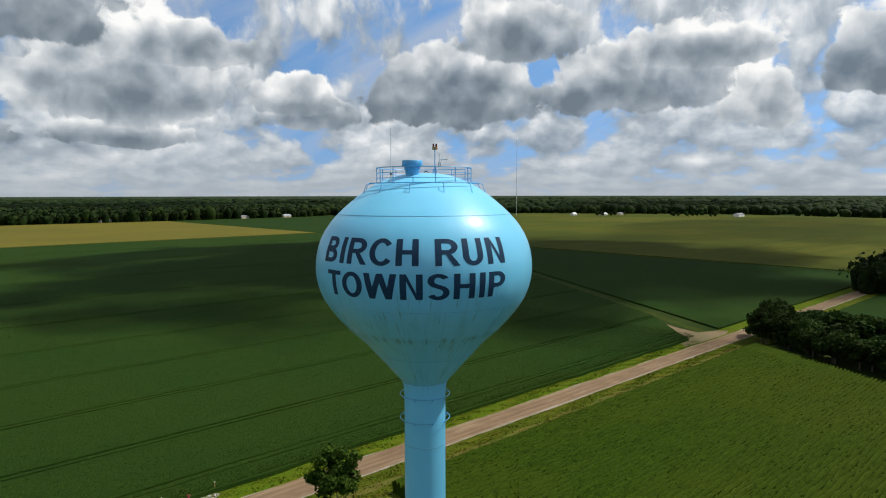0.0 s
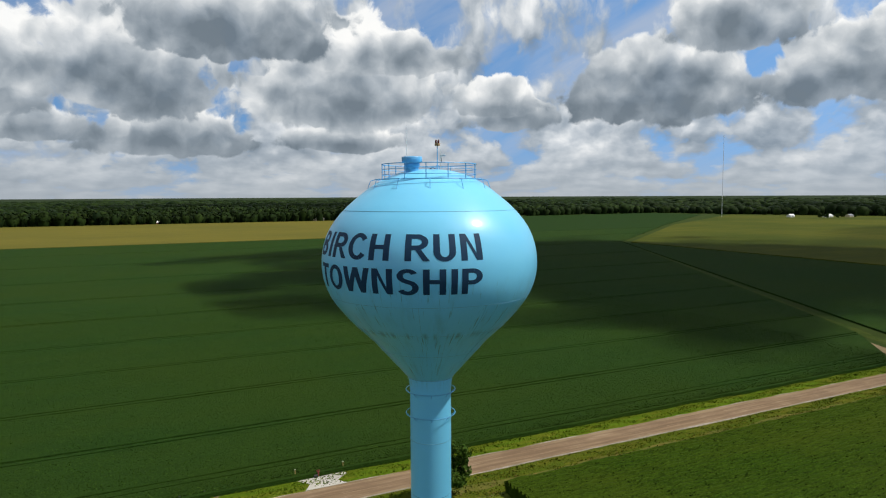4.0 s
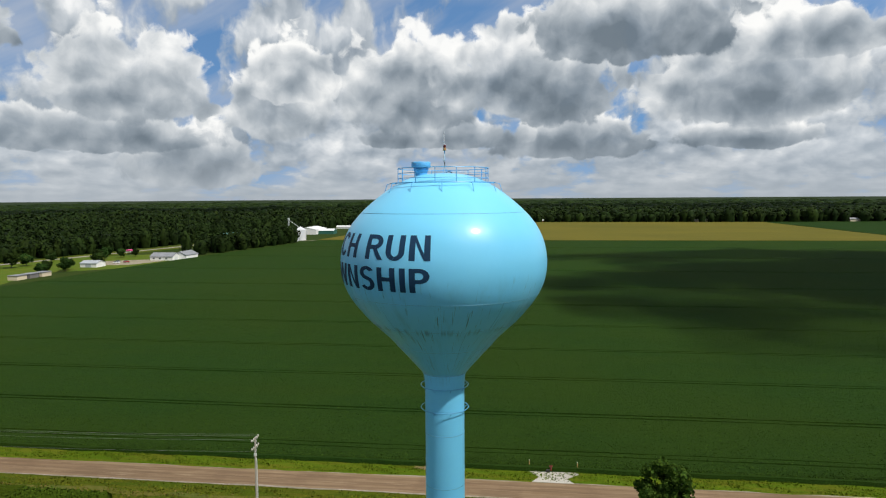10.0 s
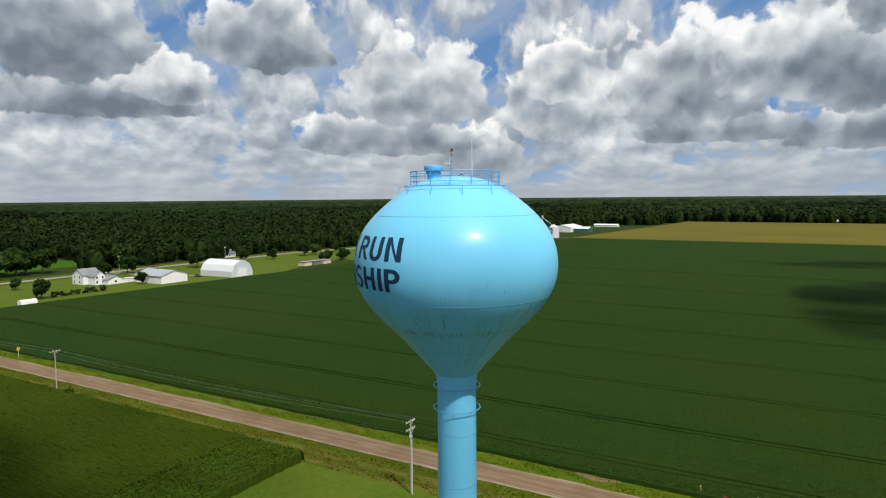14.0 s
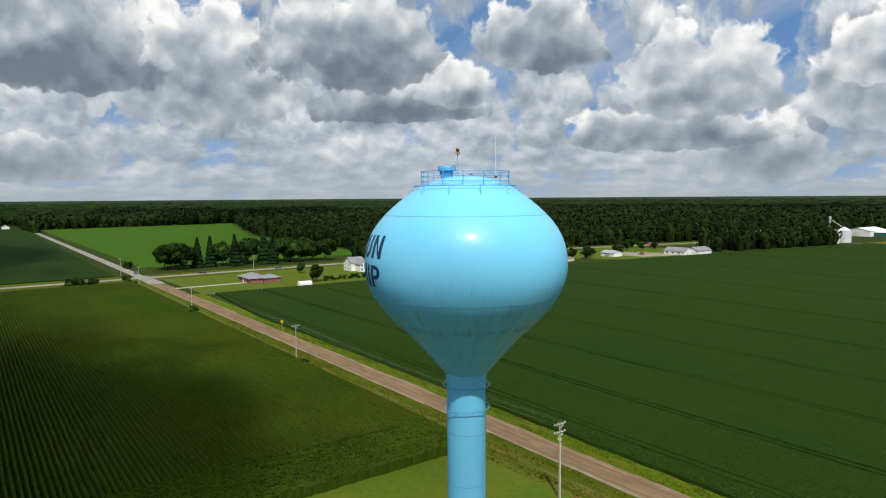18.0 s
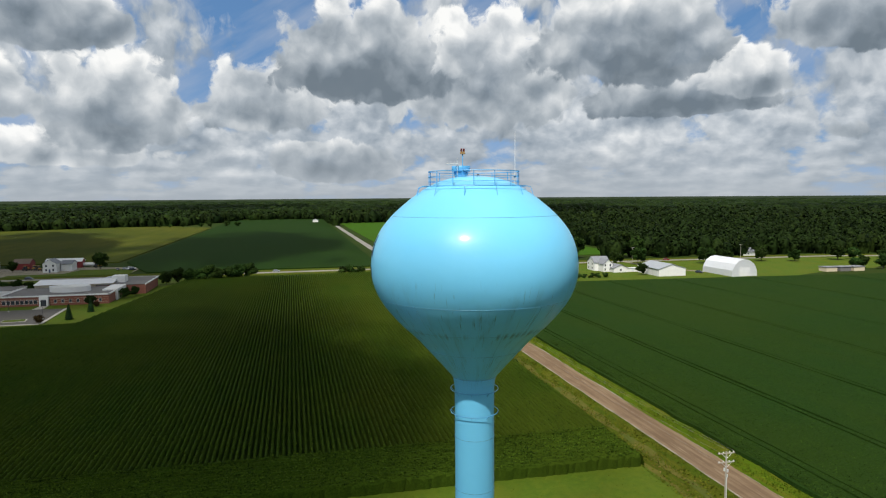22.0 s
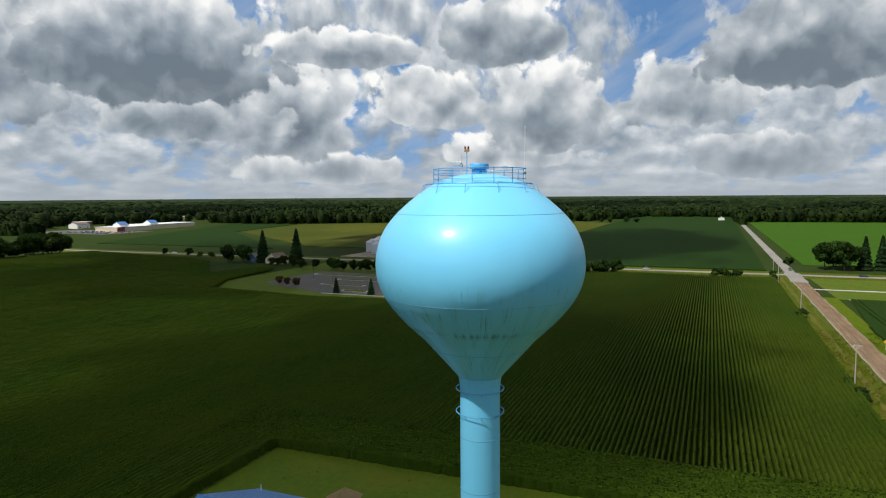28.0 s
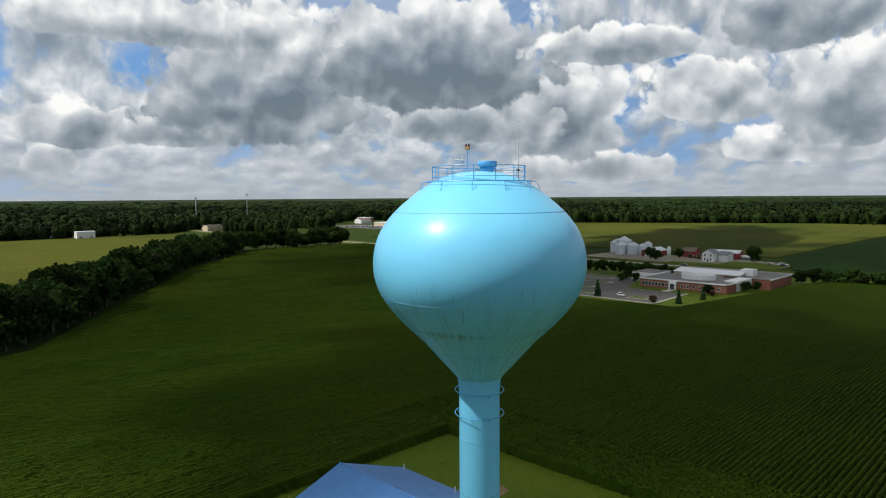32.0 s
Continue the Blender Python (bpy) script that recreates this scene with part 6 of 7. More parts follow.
for k in range(3):
    part("shed", boxed((-290 + k * 0.8, 296 + k * 9, 0), (-284 + k * 0.8, 303.6 + k * 9, 2.6), 0.05), M["roof_flat" if k % 2 else "cream"], wc)
    part("roof", boxed((-290.4 + k * 0.8, 295.7 + k * 9, 2.6), (-283.6 + k * 0.8, 303.9 + k * 9, 2.8), 0.03), M["roof_grey"], wc)
structure("gravel_yard", slab([(-300, 380), (-272, 384), (-262, 414), (-280, 424), (-306, 410)], 0, 0.045), M["shoulder"], "pale gravel workshop yard", "yard")
bl = thing("teal_roofed_barn", "barn with a bright teal metal roof among trees", "barn")
gable(bl, -338, -322, 664, 676, 4.5, 2.4, "x", "white", "teal")
part("door", boxed((-332, 663.88, 0), (-328, 663.98, 3)), M["galv"], bl)
cream_house = thing("cream_house", "cream house with two steep gables beyond the highway", "house")
gable(cream_house, -396, -384, 384, 392, 3.6, 3.6, "y", "cream", "roof_brown")
gable(cream_house, -394, -384, 392, 399, 3.6, 3.4, "x", "cream", "roof_brown", name="cross_wing")
for y in (393.6, 396.6):
    window(cream_house, -383.98, y, 1.0, 0.9, 1.2, "E")
gh = thing("grey_house", "grey house with a white porch among trees", "house")
gable(gh, -398, -386, 318, 328, 3.0, 2.6, "y", "white", "roof_grey")
window(gh, -385.98, 322, 1.0, 1.2, 1.2, "E")
pk = thing("market_stall", "bright magenta market canopy by the highway", "canopy")
part("canopy", boxed((-330, 470, 2.2), (-326, 478, 3.6), 0.3), M["pink"], pk)
for x in (-329.8, -326.2):
    for y in (470.2, 477.8):
        part("pole", boxed((x - 0.05, y - 0.05, 0), (x + 0.05, y + 0.05, 2.3)), M["galv"], pk)


def bin_thing(x, y, r, h, label, name="grain_bin", group="grain bins"):
    b = thing(name, label, "grain bin", group, (x, y, 0))
    w = part("wall", lathe([(r, 0)] + [(r + 0.03 * (k % 2), h * k / 16) for k in range(1, 17)], 28), M["galv"], b, smooth=False)
    part("roof", lathe([(r + 0.12, h - 0.05), (r + 0.12, h + 0.05), (0.35, h + r * 0.55), (0.35, h + r * 0.55 + 0.25), (0, h + r * 0.55 + 0.3)], 28), M["galv"], b, "conical steel roof")
    for k in range(6):
        a = k * math.pi / 3
        part("rib", tube(bmesh.new(), ((r + 0.1) * math.cos(a), (r + 0.1) * math.sin(a), h + 0.08), (0.35 * math.cos(a), 0.35 * math.sin(a), h + r * 0.55 + 0.06), 0.05, seg=4), M["galv"], b)
    part("hatch", boxed((r - 0.02, -0.4, 0.4), (r + 0.08, 0.4, 1.6)), M["roof_metal"], b)
    return b


bin_thing(-262, 650, 4.6, 9, "bright galvanized grain silo with a conical roof")
bin_thing(-243, 630, 6.3, 10.5, "bright galvanized grain silo with a conical roof")
bin_thing(-240, 648, 6.0, 11.5, "bright galvanized grain silo with a conical roof")
leg = thing("grain_elevator_leg", "tall galvanized grain elevator leg with a sloping spout", "grain elevator", at=(-254, 650, 0))
for dx, dy in ((-0.6, -0.6), (0.6, -0.6), (-0.6, 0.6), (0.6, 0.6)):
    part("post", tube(bmesh.new(), (dx, dy, 0), (dx, dy, 22), 0.10, seg=5), M["galv"], leg)
part("trunking", boxed((-0.35, -0.35, 0), (0.35, 0.35, 23)), M["galv"], leg)
part("head", boxed((-0.9, -0.8, 22), (0.9, 0.8, 24.2), 0.2), M["galv"], leg)
part("spout", tube(bmesh.new(), (0, 0, 22), (12, -2, 14.5), 0.22, seg=8), M["galv"], leg)
for k in range(7):
    part("brace", tube(bmesh.new(), (-0.6, -0.6, k * 3), (0.6, -0.6, k * 3 + 3), 0.05, seg=4), M["galv"], leg)
wbig = thing("elevator_shed", "long white grain elevator building with a metal roof", "warehouse")
gable(wbig, -284, -258, 755, 800, 6, 3, "y", "white", "roof_white")
part("door", boxed((-275, 754.88, 0), (-269, 754.98, 4.5)), M["galv"], wbig)
gs = thing("green_shed", "dark green steel shed with a white roof", "shed")
gable(gs, -264, -238, 764, 780, 4.4, 2.2, "x", "greenpaint", "roof_white")
part("door", boxed((-254, 763.88, 0), (-248, 763.98, 3.8)), M["greenpaint"], gs)
ll = thing("long_white_shed", "very long low white shed behind the wheat", "shed")
gable(ll, -278, -243, 912, 922, 2.8, 1.4, "x", "white", "roof_white")
part("door", boxed((-262, 911.88, 0), (-259, 911.98, 2.2)), M["galv"], ll)
ribbon("silo_drive", [(-310, 700), (-262, 640), (-222, 646), (-190, 690)], 2.4, 0.05, M["shoulder"], "pale gravel drive past the grain silos", "drive")

# ---- the school ----
sc = thing("school", "low red brick school with flat roofs and a white oval drum", "school")
part("brick_wall", boxed((-300, -135, 0), (-272, -91.5, 4.1)), M["brick"], sc)
part("roof", boxed((-300.2, -135.2, 4.1), (-271.8, -91.3, 4.35)), M["roof_flat"], sc)
for a, b in (((-272.0, -135.3), (-271.6, -91.2)), ((-300.4, -135.4), (-271.6, -135.0)), ((-300.4, -91.6), (-271.6, -91.2))):
    part("coping", boxed((a[0], a[1], 4.0), (b[0], b[1], 4.6)), M["white"], sc)
bm = lathe([(1, 0), (1, 1), (0.93, 1), (0.93, 0.55), (0, 0.55)], 48)
for v_ in bm.verts:
    v_.co = Vector((v_.co.x * 5.2 - 286, v_.co.y * 8.5 - 111, v_.co.z * 2.4 + 4.35))
part("roof_drum", bm, M["white"], sc, "white oval roof drum")
part("clerestory", boxed((-309, -131, 0), (-301, -97, 5.6)), M["cream"], sc)
bm = bmesh.new()
L = [[bm.verts.new((x, y, z)) for x, z in ((-310, 5.6), (-300.2, 5.6), (-310, 7.0))] for y in (-131.4, -96.6)]
for e in L:
    bm.faces.new(e)
for i in range(3):
    bm.faces.new((L[0][i], L[0][(i + 1) % 3], L[1][(i + 1) % 3], L[1][i]))
bmesh.ops.recalc_face_normals(bm, faces=bm.faces)
part("sloped_roof", bm, M["roof_white"], sc)
part("white_wing", boxed((-312, -151, 0), (-292, -137, 4.4), 0.05), M["white"], sc)
part("white_wing_roof", boxed((-311.6, -150.6, 4.4), (-292.4, -137.4, 4.55)), M["roof_flat"], sc)
part("rear_wing", boxed((-330, -104, 0), (-300, -82, 4.6)), M["brick"], sc)
part("rear_wing_roof", boxed((-330.2, -104.2, 4.6), (-299.8, -81.8, 4.9), 0.04), M["roof_flat"], sc)
part("rear_coping", boxed((-330.4, -82.1, 4.4), (-299.6, -81.7, 5.0)), M["white"], sc)
part("entrance_block", boxed((-300, -97, 0), (-283, -90.6, 5.0), 0.04), M["white"], sc)
part("entrance_glass", boxed((-297, -90.58, 0.2), (-287, -90.5, 3.2)), M["glass"], sc)
part("stair_tower", boxed((-314, -99, 0), (-308, -93, 8.2), 0.05), M["white"], sc)
part("roof_unit", boxed((-322, -104, 4.9), (-316, -99, 6.6), 0.05), M["roof_metal"], sc)
part("porch", boxed((-272, -119, 0), (-270.6, -115.4, 4.0), 0.04), M["white"], sc)
part("porch_door", boxed((-270.6, -118.3, 0.0), (-270.5, -116.1, 2.8)), M["glass"], sc)
for k in range(8):
    window(sc, -271.98, -133 + k * 1.75, 1.0, 1.3, 1.6, "E")
for k in range(7):
    window(sc, -271.98, -113 + k * 3.0, 1.2, 1.0, 1.3, "E")
for z in (1.0, 2.0, 3.0):
    part("brick_band", boxed((-271.995, -135, z), (-271.93, -91.5, z + 0.08)), M["cream"], sc)

structure("school_lawn", slab([(-366, -70), (-332, -72), (-216, -90), (-209, -150), (-217, -214), (-250, -234), (-366, -234)], 0, 0.03), M["lawn"], "mown lawn around the school", "lawn")
structure("car_park", slab([(-226, -104), (-262, -106), (-262, -136), (-300, -150), (-304, -208), (-252, -210), (-243, -200), (-226, -158)], 0, 0.07), M["carpark"], "grey asphalt school car park", "car park")
for name, pts in (("island", [(-234, -152), (-240, -154), (-240, -140), (-234, -138)]), ("island", [(-232, -120), (-237, -120), (-238, -112), (-233, -111)]), ("island", [(-252, -176), (-256, -176), (-256, -150), (-252, -150)]), ("island", [(-272, -178), (-276, -178), (-276, -152), (-272, -152)]), ("island", [(-288, -204), (-292, -204), (-292, -160), (-288, -160)])):
    isl = structure("kerbed_island", slab(pts, 0, 0.20), M["concrete"], "kerbed grass island in the car park", "traffic island")
    cx, cy = sum(p[0] for p in pts) / 4, sum(p[1] for p in pts) / 4
    part("turf", slab([(cx + (x - cx) * 0.82, cy + (y - cy) * 0.9) for x, y in pts], 0.2, 0.24), M["lawn"], isl)
structure("footpath", slab([(-262, -119), (-262, -115), (-270.4, -115.4), (-270.4, -118.8)], 0, 0.06), M["concrete"], "pale concrete path to the school porch", "footpath")
structure("kerb", slab([(-225.2, -104), (-226.2, -104), (-226.2, -158), (-225.2, -158)], 0, 0.18), M["concrete"], "pale concrete car park kerb", "kerb")
structure("kerb_north", slab([(-226, -103), (-226, -104.2), (-262, -106.2), (-262, -105)], 0, 0.18), M["concrete"], "pale concrete car park kerb", "kerb")
for x, y in ((-236, -106), (-258, -126), (-246, -164), (-268, -190)):
    lp = thing("lamp_post", "slim dark car park lamp post", "lamp post", "car park lamps", (x, y, 0))
    part("pole", tube(bmesh.new(), (0, 0, 0), (0, 0, 7.2), 0.09, 0.06), M["black"], lp)
    part("head", boxed((-0.5, -0.18, 7.15), (0.5, 0.18, 7.35), 0.04), M["black"], lp)
    part("base", lathe([(0.3, 0), (0.3, 0.6), (0.0, 0.6)], 12), M["concrete"], lp)

# ---- farmstead beyond the highway ----
structure("farmyard", slab([(-440, -250), (-396, -250), (-392, -190), (-400, -110), (-430, -110), (-446, -160)], 0, 0.05), M["shoulder"], "dusty pale farmyard", "yard")
structure("farm_grass", slab([(-402, -180), (-391, -180), (-391, -110), (-424, -112), (-424, -146), (-404, -150)], 0, 0.07), M["lawn"], "green lawn before the farmhouse", "lawn")
bin_thing(-426, -234, 4.4, 7.4, "galvanized corrugated grain bin in a farmyard")
bin_thing(-428, -225, 4.4, 7.4, "galvanized corrugated grain bin in a farmyard")
bin_thing(-434, -236, 5.6, 10.5, "galvanized corrugated grain bin in a farmyard")
bin_thing(-431, -219, 3.0, 7.0, "galvanized corrugated grain bin in a farmyard")
bin_thing(-436, -217, 3.2, 8.4, "galvanized corrugated grain bin in a farmyard")
bin_thing(-440, -246, 5.0, 8.0, "galvanized corrugated grain bin in a farmyard")
rs = thing("red_machine_shed", "red and white machine shed with a white roof", "shed")
gable(rs, -442, -424, -216, -204, 4.0, 2.2, "x", "redpaint", "roof_white")
part("door", boxed((-423.98, -213, 0), (-423.85, -206.5, 3.5)), M["white"], rs)
fh = thing("farmhouse", "two-storey white farmhouse with a grey roof", "house")
gable(fh, -424, -414, -165, -157, 5.6, 2.6, "x", "white", "roof_grey")
gable(fh, -430, -420, -156.5, -150, 4.6, 2.0, "y", "white", "roof_grey", name="side_wing")
for y in (-163, -159):
    for z in (0.9, 3.6):
        window(fh, -413.98, y, z, 0.9, 1.4, "E", "galv")
for x in (-422, -418):
    for z in (0.9, 3.6):
        window(fh, x, -165.02, z, 0.9, 1.4, "S", "galv")
part("door", boxed((-413.98, -161.6, 0), (-413.9, -160.6, 2.05)), M["bluepaint"], fh)
rb = thing("red_barn", "old dark red barn with a metal roof", "barn")
gable(rb, -446, -436, -190, -180, 4.2, 2.6, "y", "redpaint", "roof_brown")
part("door", boxed((-435.98, -187, 0), (-435.88, -183, 3.2)), M["redpaint"], rb)
rb2 = thing("white_roofed_barn", "long barn with a white metal roof", "barn")
gable(rb2, -448, -440, -172, -150, 4.4, 1.8, "y", "redpaint", "roof_white")
part("door", boxed((-439.98, -163, 0), (-439.88, -158, 3.4)), M["white"], rb2)
for x, y, l in ((-444, -147, 7.5), (-449, -143, 6.0)):
    tk = thing("fuel_tank", "long white cylindrical tank on saddles", "tank", "farm tanks", (x, y, 0))
    bm = lathe([(0, 0), (0.8, 0.05), (1.25, 0.5), (1.25, l - 0.5), (0.8, l - 0.05), (0, l)], 24)
    bm.transform(Matrix.Translation((0, -l / 2, 1.9)) @ Matrix.Rotation(radians(-90), 4, "X"))
    part("shell", bm, M["tank_white"], tk, smooth=True)
    for yy in (-l * 0.3, l * 0.3):
        part("saddle", boxed((-0.9, yy - 0.2, 0), (0.9, yy + 0.2, 1.1)), M["concrete"], tk)
st = thing("feed_silo", "slim white feed silo in the farmyard", "silo", at=(-424, -194, 0))
part("body", lathe([(0.5, 1.5), (1.4, 3.2), (1.4, 7.2), (0.4, 8.3), (0, 8.4)], 20), M["tank_white"], st, smooth=True)
for a in range(4):
    part("leg", tube(bmesh.new(), (1.2 * math.cos(a * 1.57), 1.2 * math.sin(a * 1.57), 0), (1.3 * math.cos(a * 1.57), 1.3 * math.sin(a * 1.57), 3.4), 0.08, seg=5), M["galv"], st)


def tractor(x, y, turn, mat, label):
    t = thing("farm_machine", label, "tractor", "", (x, y, 0), turn)
    part("hood", boxed((0.2, -0.5, 1.0), (2.6, 0.5, 2.0), 0.15), M[mat], t)
    part("cab", boxed((-1.4, -0.8, 1.2), (0.2, 0.8, 3.0), 0.12), M["glass"], t)
    part("cab_roof", boxed((-1.5, -0.9, 3.0), (0.3, 0.9, 3.2), 0.06), M[mat], t)
    for xx, yy, r in ((-0.9, -1.1, 0.95), (-0.9, 1.1, 0.95), (1.9, -0.9, 0.6), (1.9, 0.9, 0.6)):
        bm = bmesh.new()
        tube(bm, (xx, yy - 0.25, r), (xx, yy + 0.25, r), r, seg=16)
        part("wheel", bm, M["black"], t)
    return t


for k, (x, y) in enumerate(((-432, -176), (-428, -172), (-433, -168), (-438, -140), (-430, -180))):
    tractor(x, y, 40 * k, "machine", "yellow-orange farm machine parked in the yard")


def car(x, y, turn, paint, label, van=False):
    c = thing("car", label, "car", "", (x, y, 0), turn)
    bm = bmesh.new()
    prof = [(-2.2, 0.35), (2.2, 0.35), (2.25, 0.75), (1.2, 0.95), (-1.9, 1.0), (-2.25, 0.8)]
    L = [[bm.verts.new((a, yy, z)) for a, z in prof] for yy in (-0.88, 0.88)]
    for e in L:
        bm.faces.new(e)
    for i in range(6):
        bm.faces.new((L[0][i], L[0][(i + 1) % 6], L[1][(i + 1) % 6], L[1][i]))
    bmesh.ops.recalc_face_normals(bm, faces=bm.faces)
    part("body", bm, M[paint], c)
    bm = bmesh.new()
    prof = [(-1.95, 0.98), (1.2, 0.94), (0.45, 1.5), (-1.4, 1.52)]
    L = [[bm.verts.new((a, yy * (1 if z < 1.2 else 0.84), z)) for a, z in prof] for yy in (-0.8, 0.8)]
    for e in L:
        bm.faces.new(e)
    for i in range(4):
        bm.faces.new((L[0][i], L[0][(i + 1) % 4], L[1][(i + 1) % 4], L[1][i]))
    bmesh.ops.recalc_face_normals(bm, faces=bm.faces)
    part("window_band", bm, M["glass"], c)
    part("roof", boxed((-1.42, -0.66, 1.5), (0.42, 0.66, 1.56), 0.02), M[paint], c)
    for xx in (-1.35, 1.4):
        for yy in (-0.82, 0.82):
            bm = bmesh.new()
            tube(bm, (xx, yy - 0.1, 0.33), (xx, yy + 0.1, 0.33), 0.33, seg=14)
            part("wheel", bm, M["black"], c)
    for yy in (-0.6, 0.6):
        part("headlight", boxed((2.18, yy - 0.18, 0.62), (2.27, yy + 0.18, 0.78), 0.02), M["tank_white"], c)
    return c


car(-236, -125, 60, "car_white", "white car parked in the school car park")
for k, (x, y, p) in enumerate(((-416, -122, "car_dark"), (-418, -118, "car_silver"), (-420, -114, "car_white"), (-414, -113, "car_dark"), (-424, -117, "car_white"))):
    car(x, y, 20 + 37 * k, p, "car parked in the farmyard")
for x, y, t_, p, l in ((-376.8, 92, 90, "car_dark", "dark car driving on the highway"), (-373.2, 139, -90, "car_blue", "blue pickup-sized car on the highway"), (-377, -160, 90, "car_dark", "dark car on the highway by the farm"), (-374, 246, 88, "car_red", "red car on the highway"), (-371.6, 292, 88, "car_dark", "dark car on the highway"), (-400, 58.6, 0, "car_dark", "dark car waiting at the crossroads"), (-375, -395, 90, "car_white", "white car on the highway"), (-373, -402, 90, "car_silver", "silver car on the highway"), (-377, -22, 90, "car_silver", "grey car on the highway"), (-300, 222, 30, "car_dark", "dark car parked beside a barn"), (-288, 394, 10, "car_white", "white car in a workshop yard"), (-284, 400, 60, "car_red", "red car in a workshop yard"), (-292, 402, 100, "car_silver", "silver car in a workshop yard")):
    car(x, y, t_, p, l)

# houses by the spruces, south along the highway
h1 = thing("cottage", "cream cottage with a steep brown gabled roof", "house")
gable(h1, -346, -333, -272, -262, 3.2, 3.8, "x", "cream", "roof_brown")
gable(h1, -340, -332, -266, -258, 2.8, 2.8, "y", "cream", "roof_brown", name="wing")
window(h1, -332.98, -269, 1.0, 1.0, 1.3, "E")
window(h1, -331.98, -262, 1.0, 1.0, 1.3, "E")
h2 = thing("blue_house", "dark blue house with a white-edged gable", "house")
gable(h2, -347, -336, -290, -282, 3.0, 3.2, "x", "bluepaint", "roof_grey")
window(h2, -335.98, -286, 1.0, 1.2, 1.2, "E")

# ---- shopping centre and town far off ----
mall = thing("shopping_centre", "long low white shopping centre with blue gabled towers", "shopping centre")
for x, y, w, d, h in ((-640, -745, 60, 40, 6.0), (-700, -760, 60, 44, 6.5), (-755, -770, 52, 40, 6.0)):
    part("wall", boxed((x - w / 2, y - d / 2, 0), (x + w / 2, y + d / 2, h)), M["cream"], mall)
    part("roof", boxed((x - w / 2 - 0.5, y - d / 2 - 0.5, h), (x + w / 2 + 0.5, y + d / 2 + 0.5, h + 0.5)), M["roof_white"], mall)
for x, y in ((-628, -738), (-690, -748)):
    gable(mall, x - 7, x + 7, y - 7, y + 7, 9, 4, "x", "white", "roof_blue", base=6.0, name="tower")
part("storefront", boxed((-622, -724.9, 0), (-612, -723.8, 6.4)), M["redpaint"], mall)
structure("mall_parking", slab([(-560, -690), (-640, -690), (-640, -840), (-560, -840)], 0, 0.08), M["carpark"], "far grey shopping centre car park", "car park")
far_cars = ("car_white", "car_silver", "car_dark", "car_red", "car_blue")
for k in range(36):
    car(-570 - (k % 6) * 9 + rnd.uniform(-2, 2), -700 - (k // 6) * 16, 90 + rnd.uniform(-4, 4), rnd.choice(far_cars), "car parked at the shopping centre")
for k in range(46):
    a = radians(rnd.uniform(222, 257))
    r = rnd.uniform(820, 1700)
    x, y = r * math.cos(a), r * math.sin(a)
    if -800 < x < -540 and -860 < y < -640:
        continue
    tb = thing("town_building", "far pale low-rise town building", "building", "town buildings")
    w, d, h = rnd.uniform(10, 34), rnd.uniform(9, 22), rnd.uniform(4.5, 9)
    if k % 3:
        part("wall", boxed((x - w / 2, y - d / 2, 0), (x + w / 2, y + d / 2, h)), M[rnd.choice(("white", "cream", "white", "brick"))], tb)
        part("roof", boxed((x - w / 2 - 0.3, y - d / 2 - 0.3, h), (x + w / 2 + 0.3, y + d / 2 + 0.3, h + 0.4)), M[rnd.choice(("roof_white", "roof_flat", "roof_white"))], tb)
    else:
        gable(tb, x - w / 2, x + w / 2, y - d / 2, y + d / 2, h * 0.7, 3.0, "x", rnd.choice(("white", "cream")), rnd.choice(("roof_grey", "roof_white", "roof_brown")))
    for q in (-0.3, 0.3):
        window(tb, x + w * q, y + d / 2 + 0.02, 1.2, 2.2, 1.4, "N", "roof_metal")
for x, y, h, lab in ((-464, -1065, 47, "slim grey monopole mast with a drum top"), (-539, -1028, 53, "tall lattice mast with antenna panels"), (1037, 880, 158, "thin distant lattice radio mast")):
    ms = thing("radio_mast", lab, "mast", at=(x, y, 0))
    part("pole", tube(bmesh.new(), (0, 0, 0), (0, 0, h), 0.9 if h < 50 else 0.5, 0.5 if h < 50 else 0.3, seg=8), M["galv"], ms)
    part("antenna_head", lathe([(1.6, h - 4), (1.6, h), (0, h + 0.3)], 12) if h < 100 else boxed((-0.4, -0.4, h - 3), (0.4, 0.4, h)), M["galv"], ms)
# lone trees along the far field boundary
for x, y, k in ((-1052, -214, 1.0), (-1046, -196, 0.8), (-1050, -178, 1.2), (-1040, -150, 1.0), (-1045, -138, 1.1), (-1050, -112, 1.3), (-1040, -96, 1.2), (-1280, -120, 1.1), (-1300, -90, 1.3)):
    plant(T_C, x, y, k, "lone tree on a far field boundary", 0.9, "field boundary trees")
# farmsteads at the wood's edge
for x, y, w, d, h, p in ((1180, 760, 18, 10, 4, "white"), (1214, 740, 12, 9, 4, "cream"), (1130, 800, 12, 9, 4, "white"), (1290, 520, 26, 12, 5, "white"), (300, 1135, 24, 9, 4, "cream"), (-40, 1150, 20, 9, 4, "white"), (560, 1150, 26, 10, 4, "cream"), (640, 1140, 16, 10, 4, "cream"), (-1180, 30, 14, 10, 4, "white"), (-760, 345, 26, 9, 4, "white"), (-860, 380, 22, 9, 4, "cream"), (20, 1145, 30, 8, 3, "brick"), (120, 1140, 18, 9, 4, "brick")):
    q = thing("far_farmhouse", "small far farm building at the wood's edge", "farm building", "far farm buildings")
    gable(q, x - w / 2, x + w / 2, y - d / 2, y + d / 2, h, 2.4, "x", p, rnd.choice(("roof_grey", "roof_metal", "roof_white")))
    window(q, x, y - d / 2 - 0.02, 1.0, 2.0, 1.3, "S", "roof_metal")
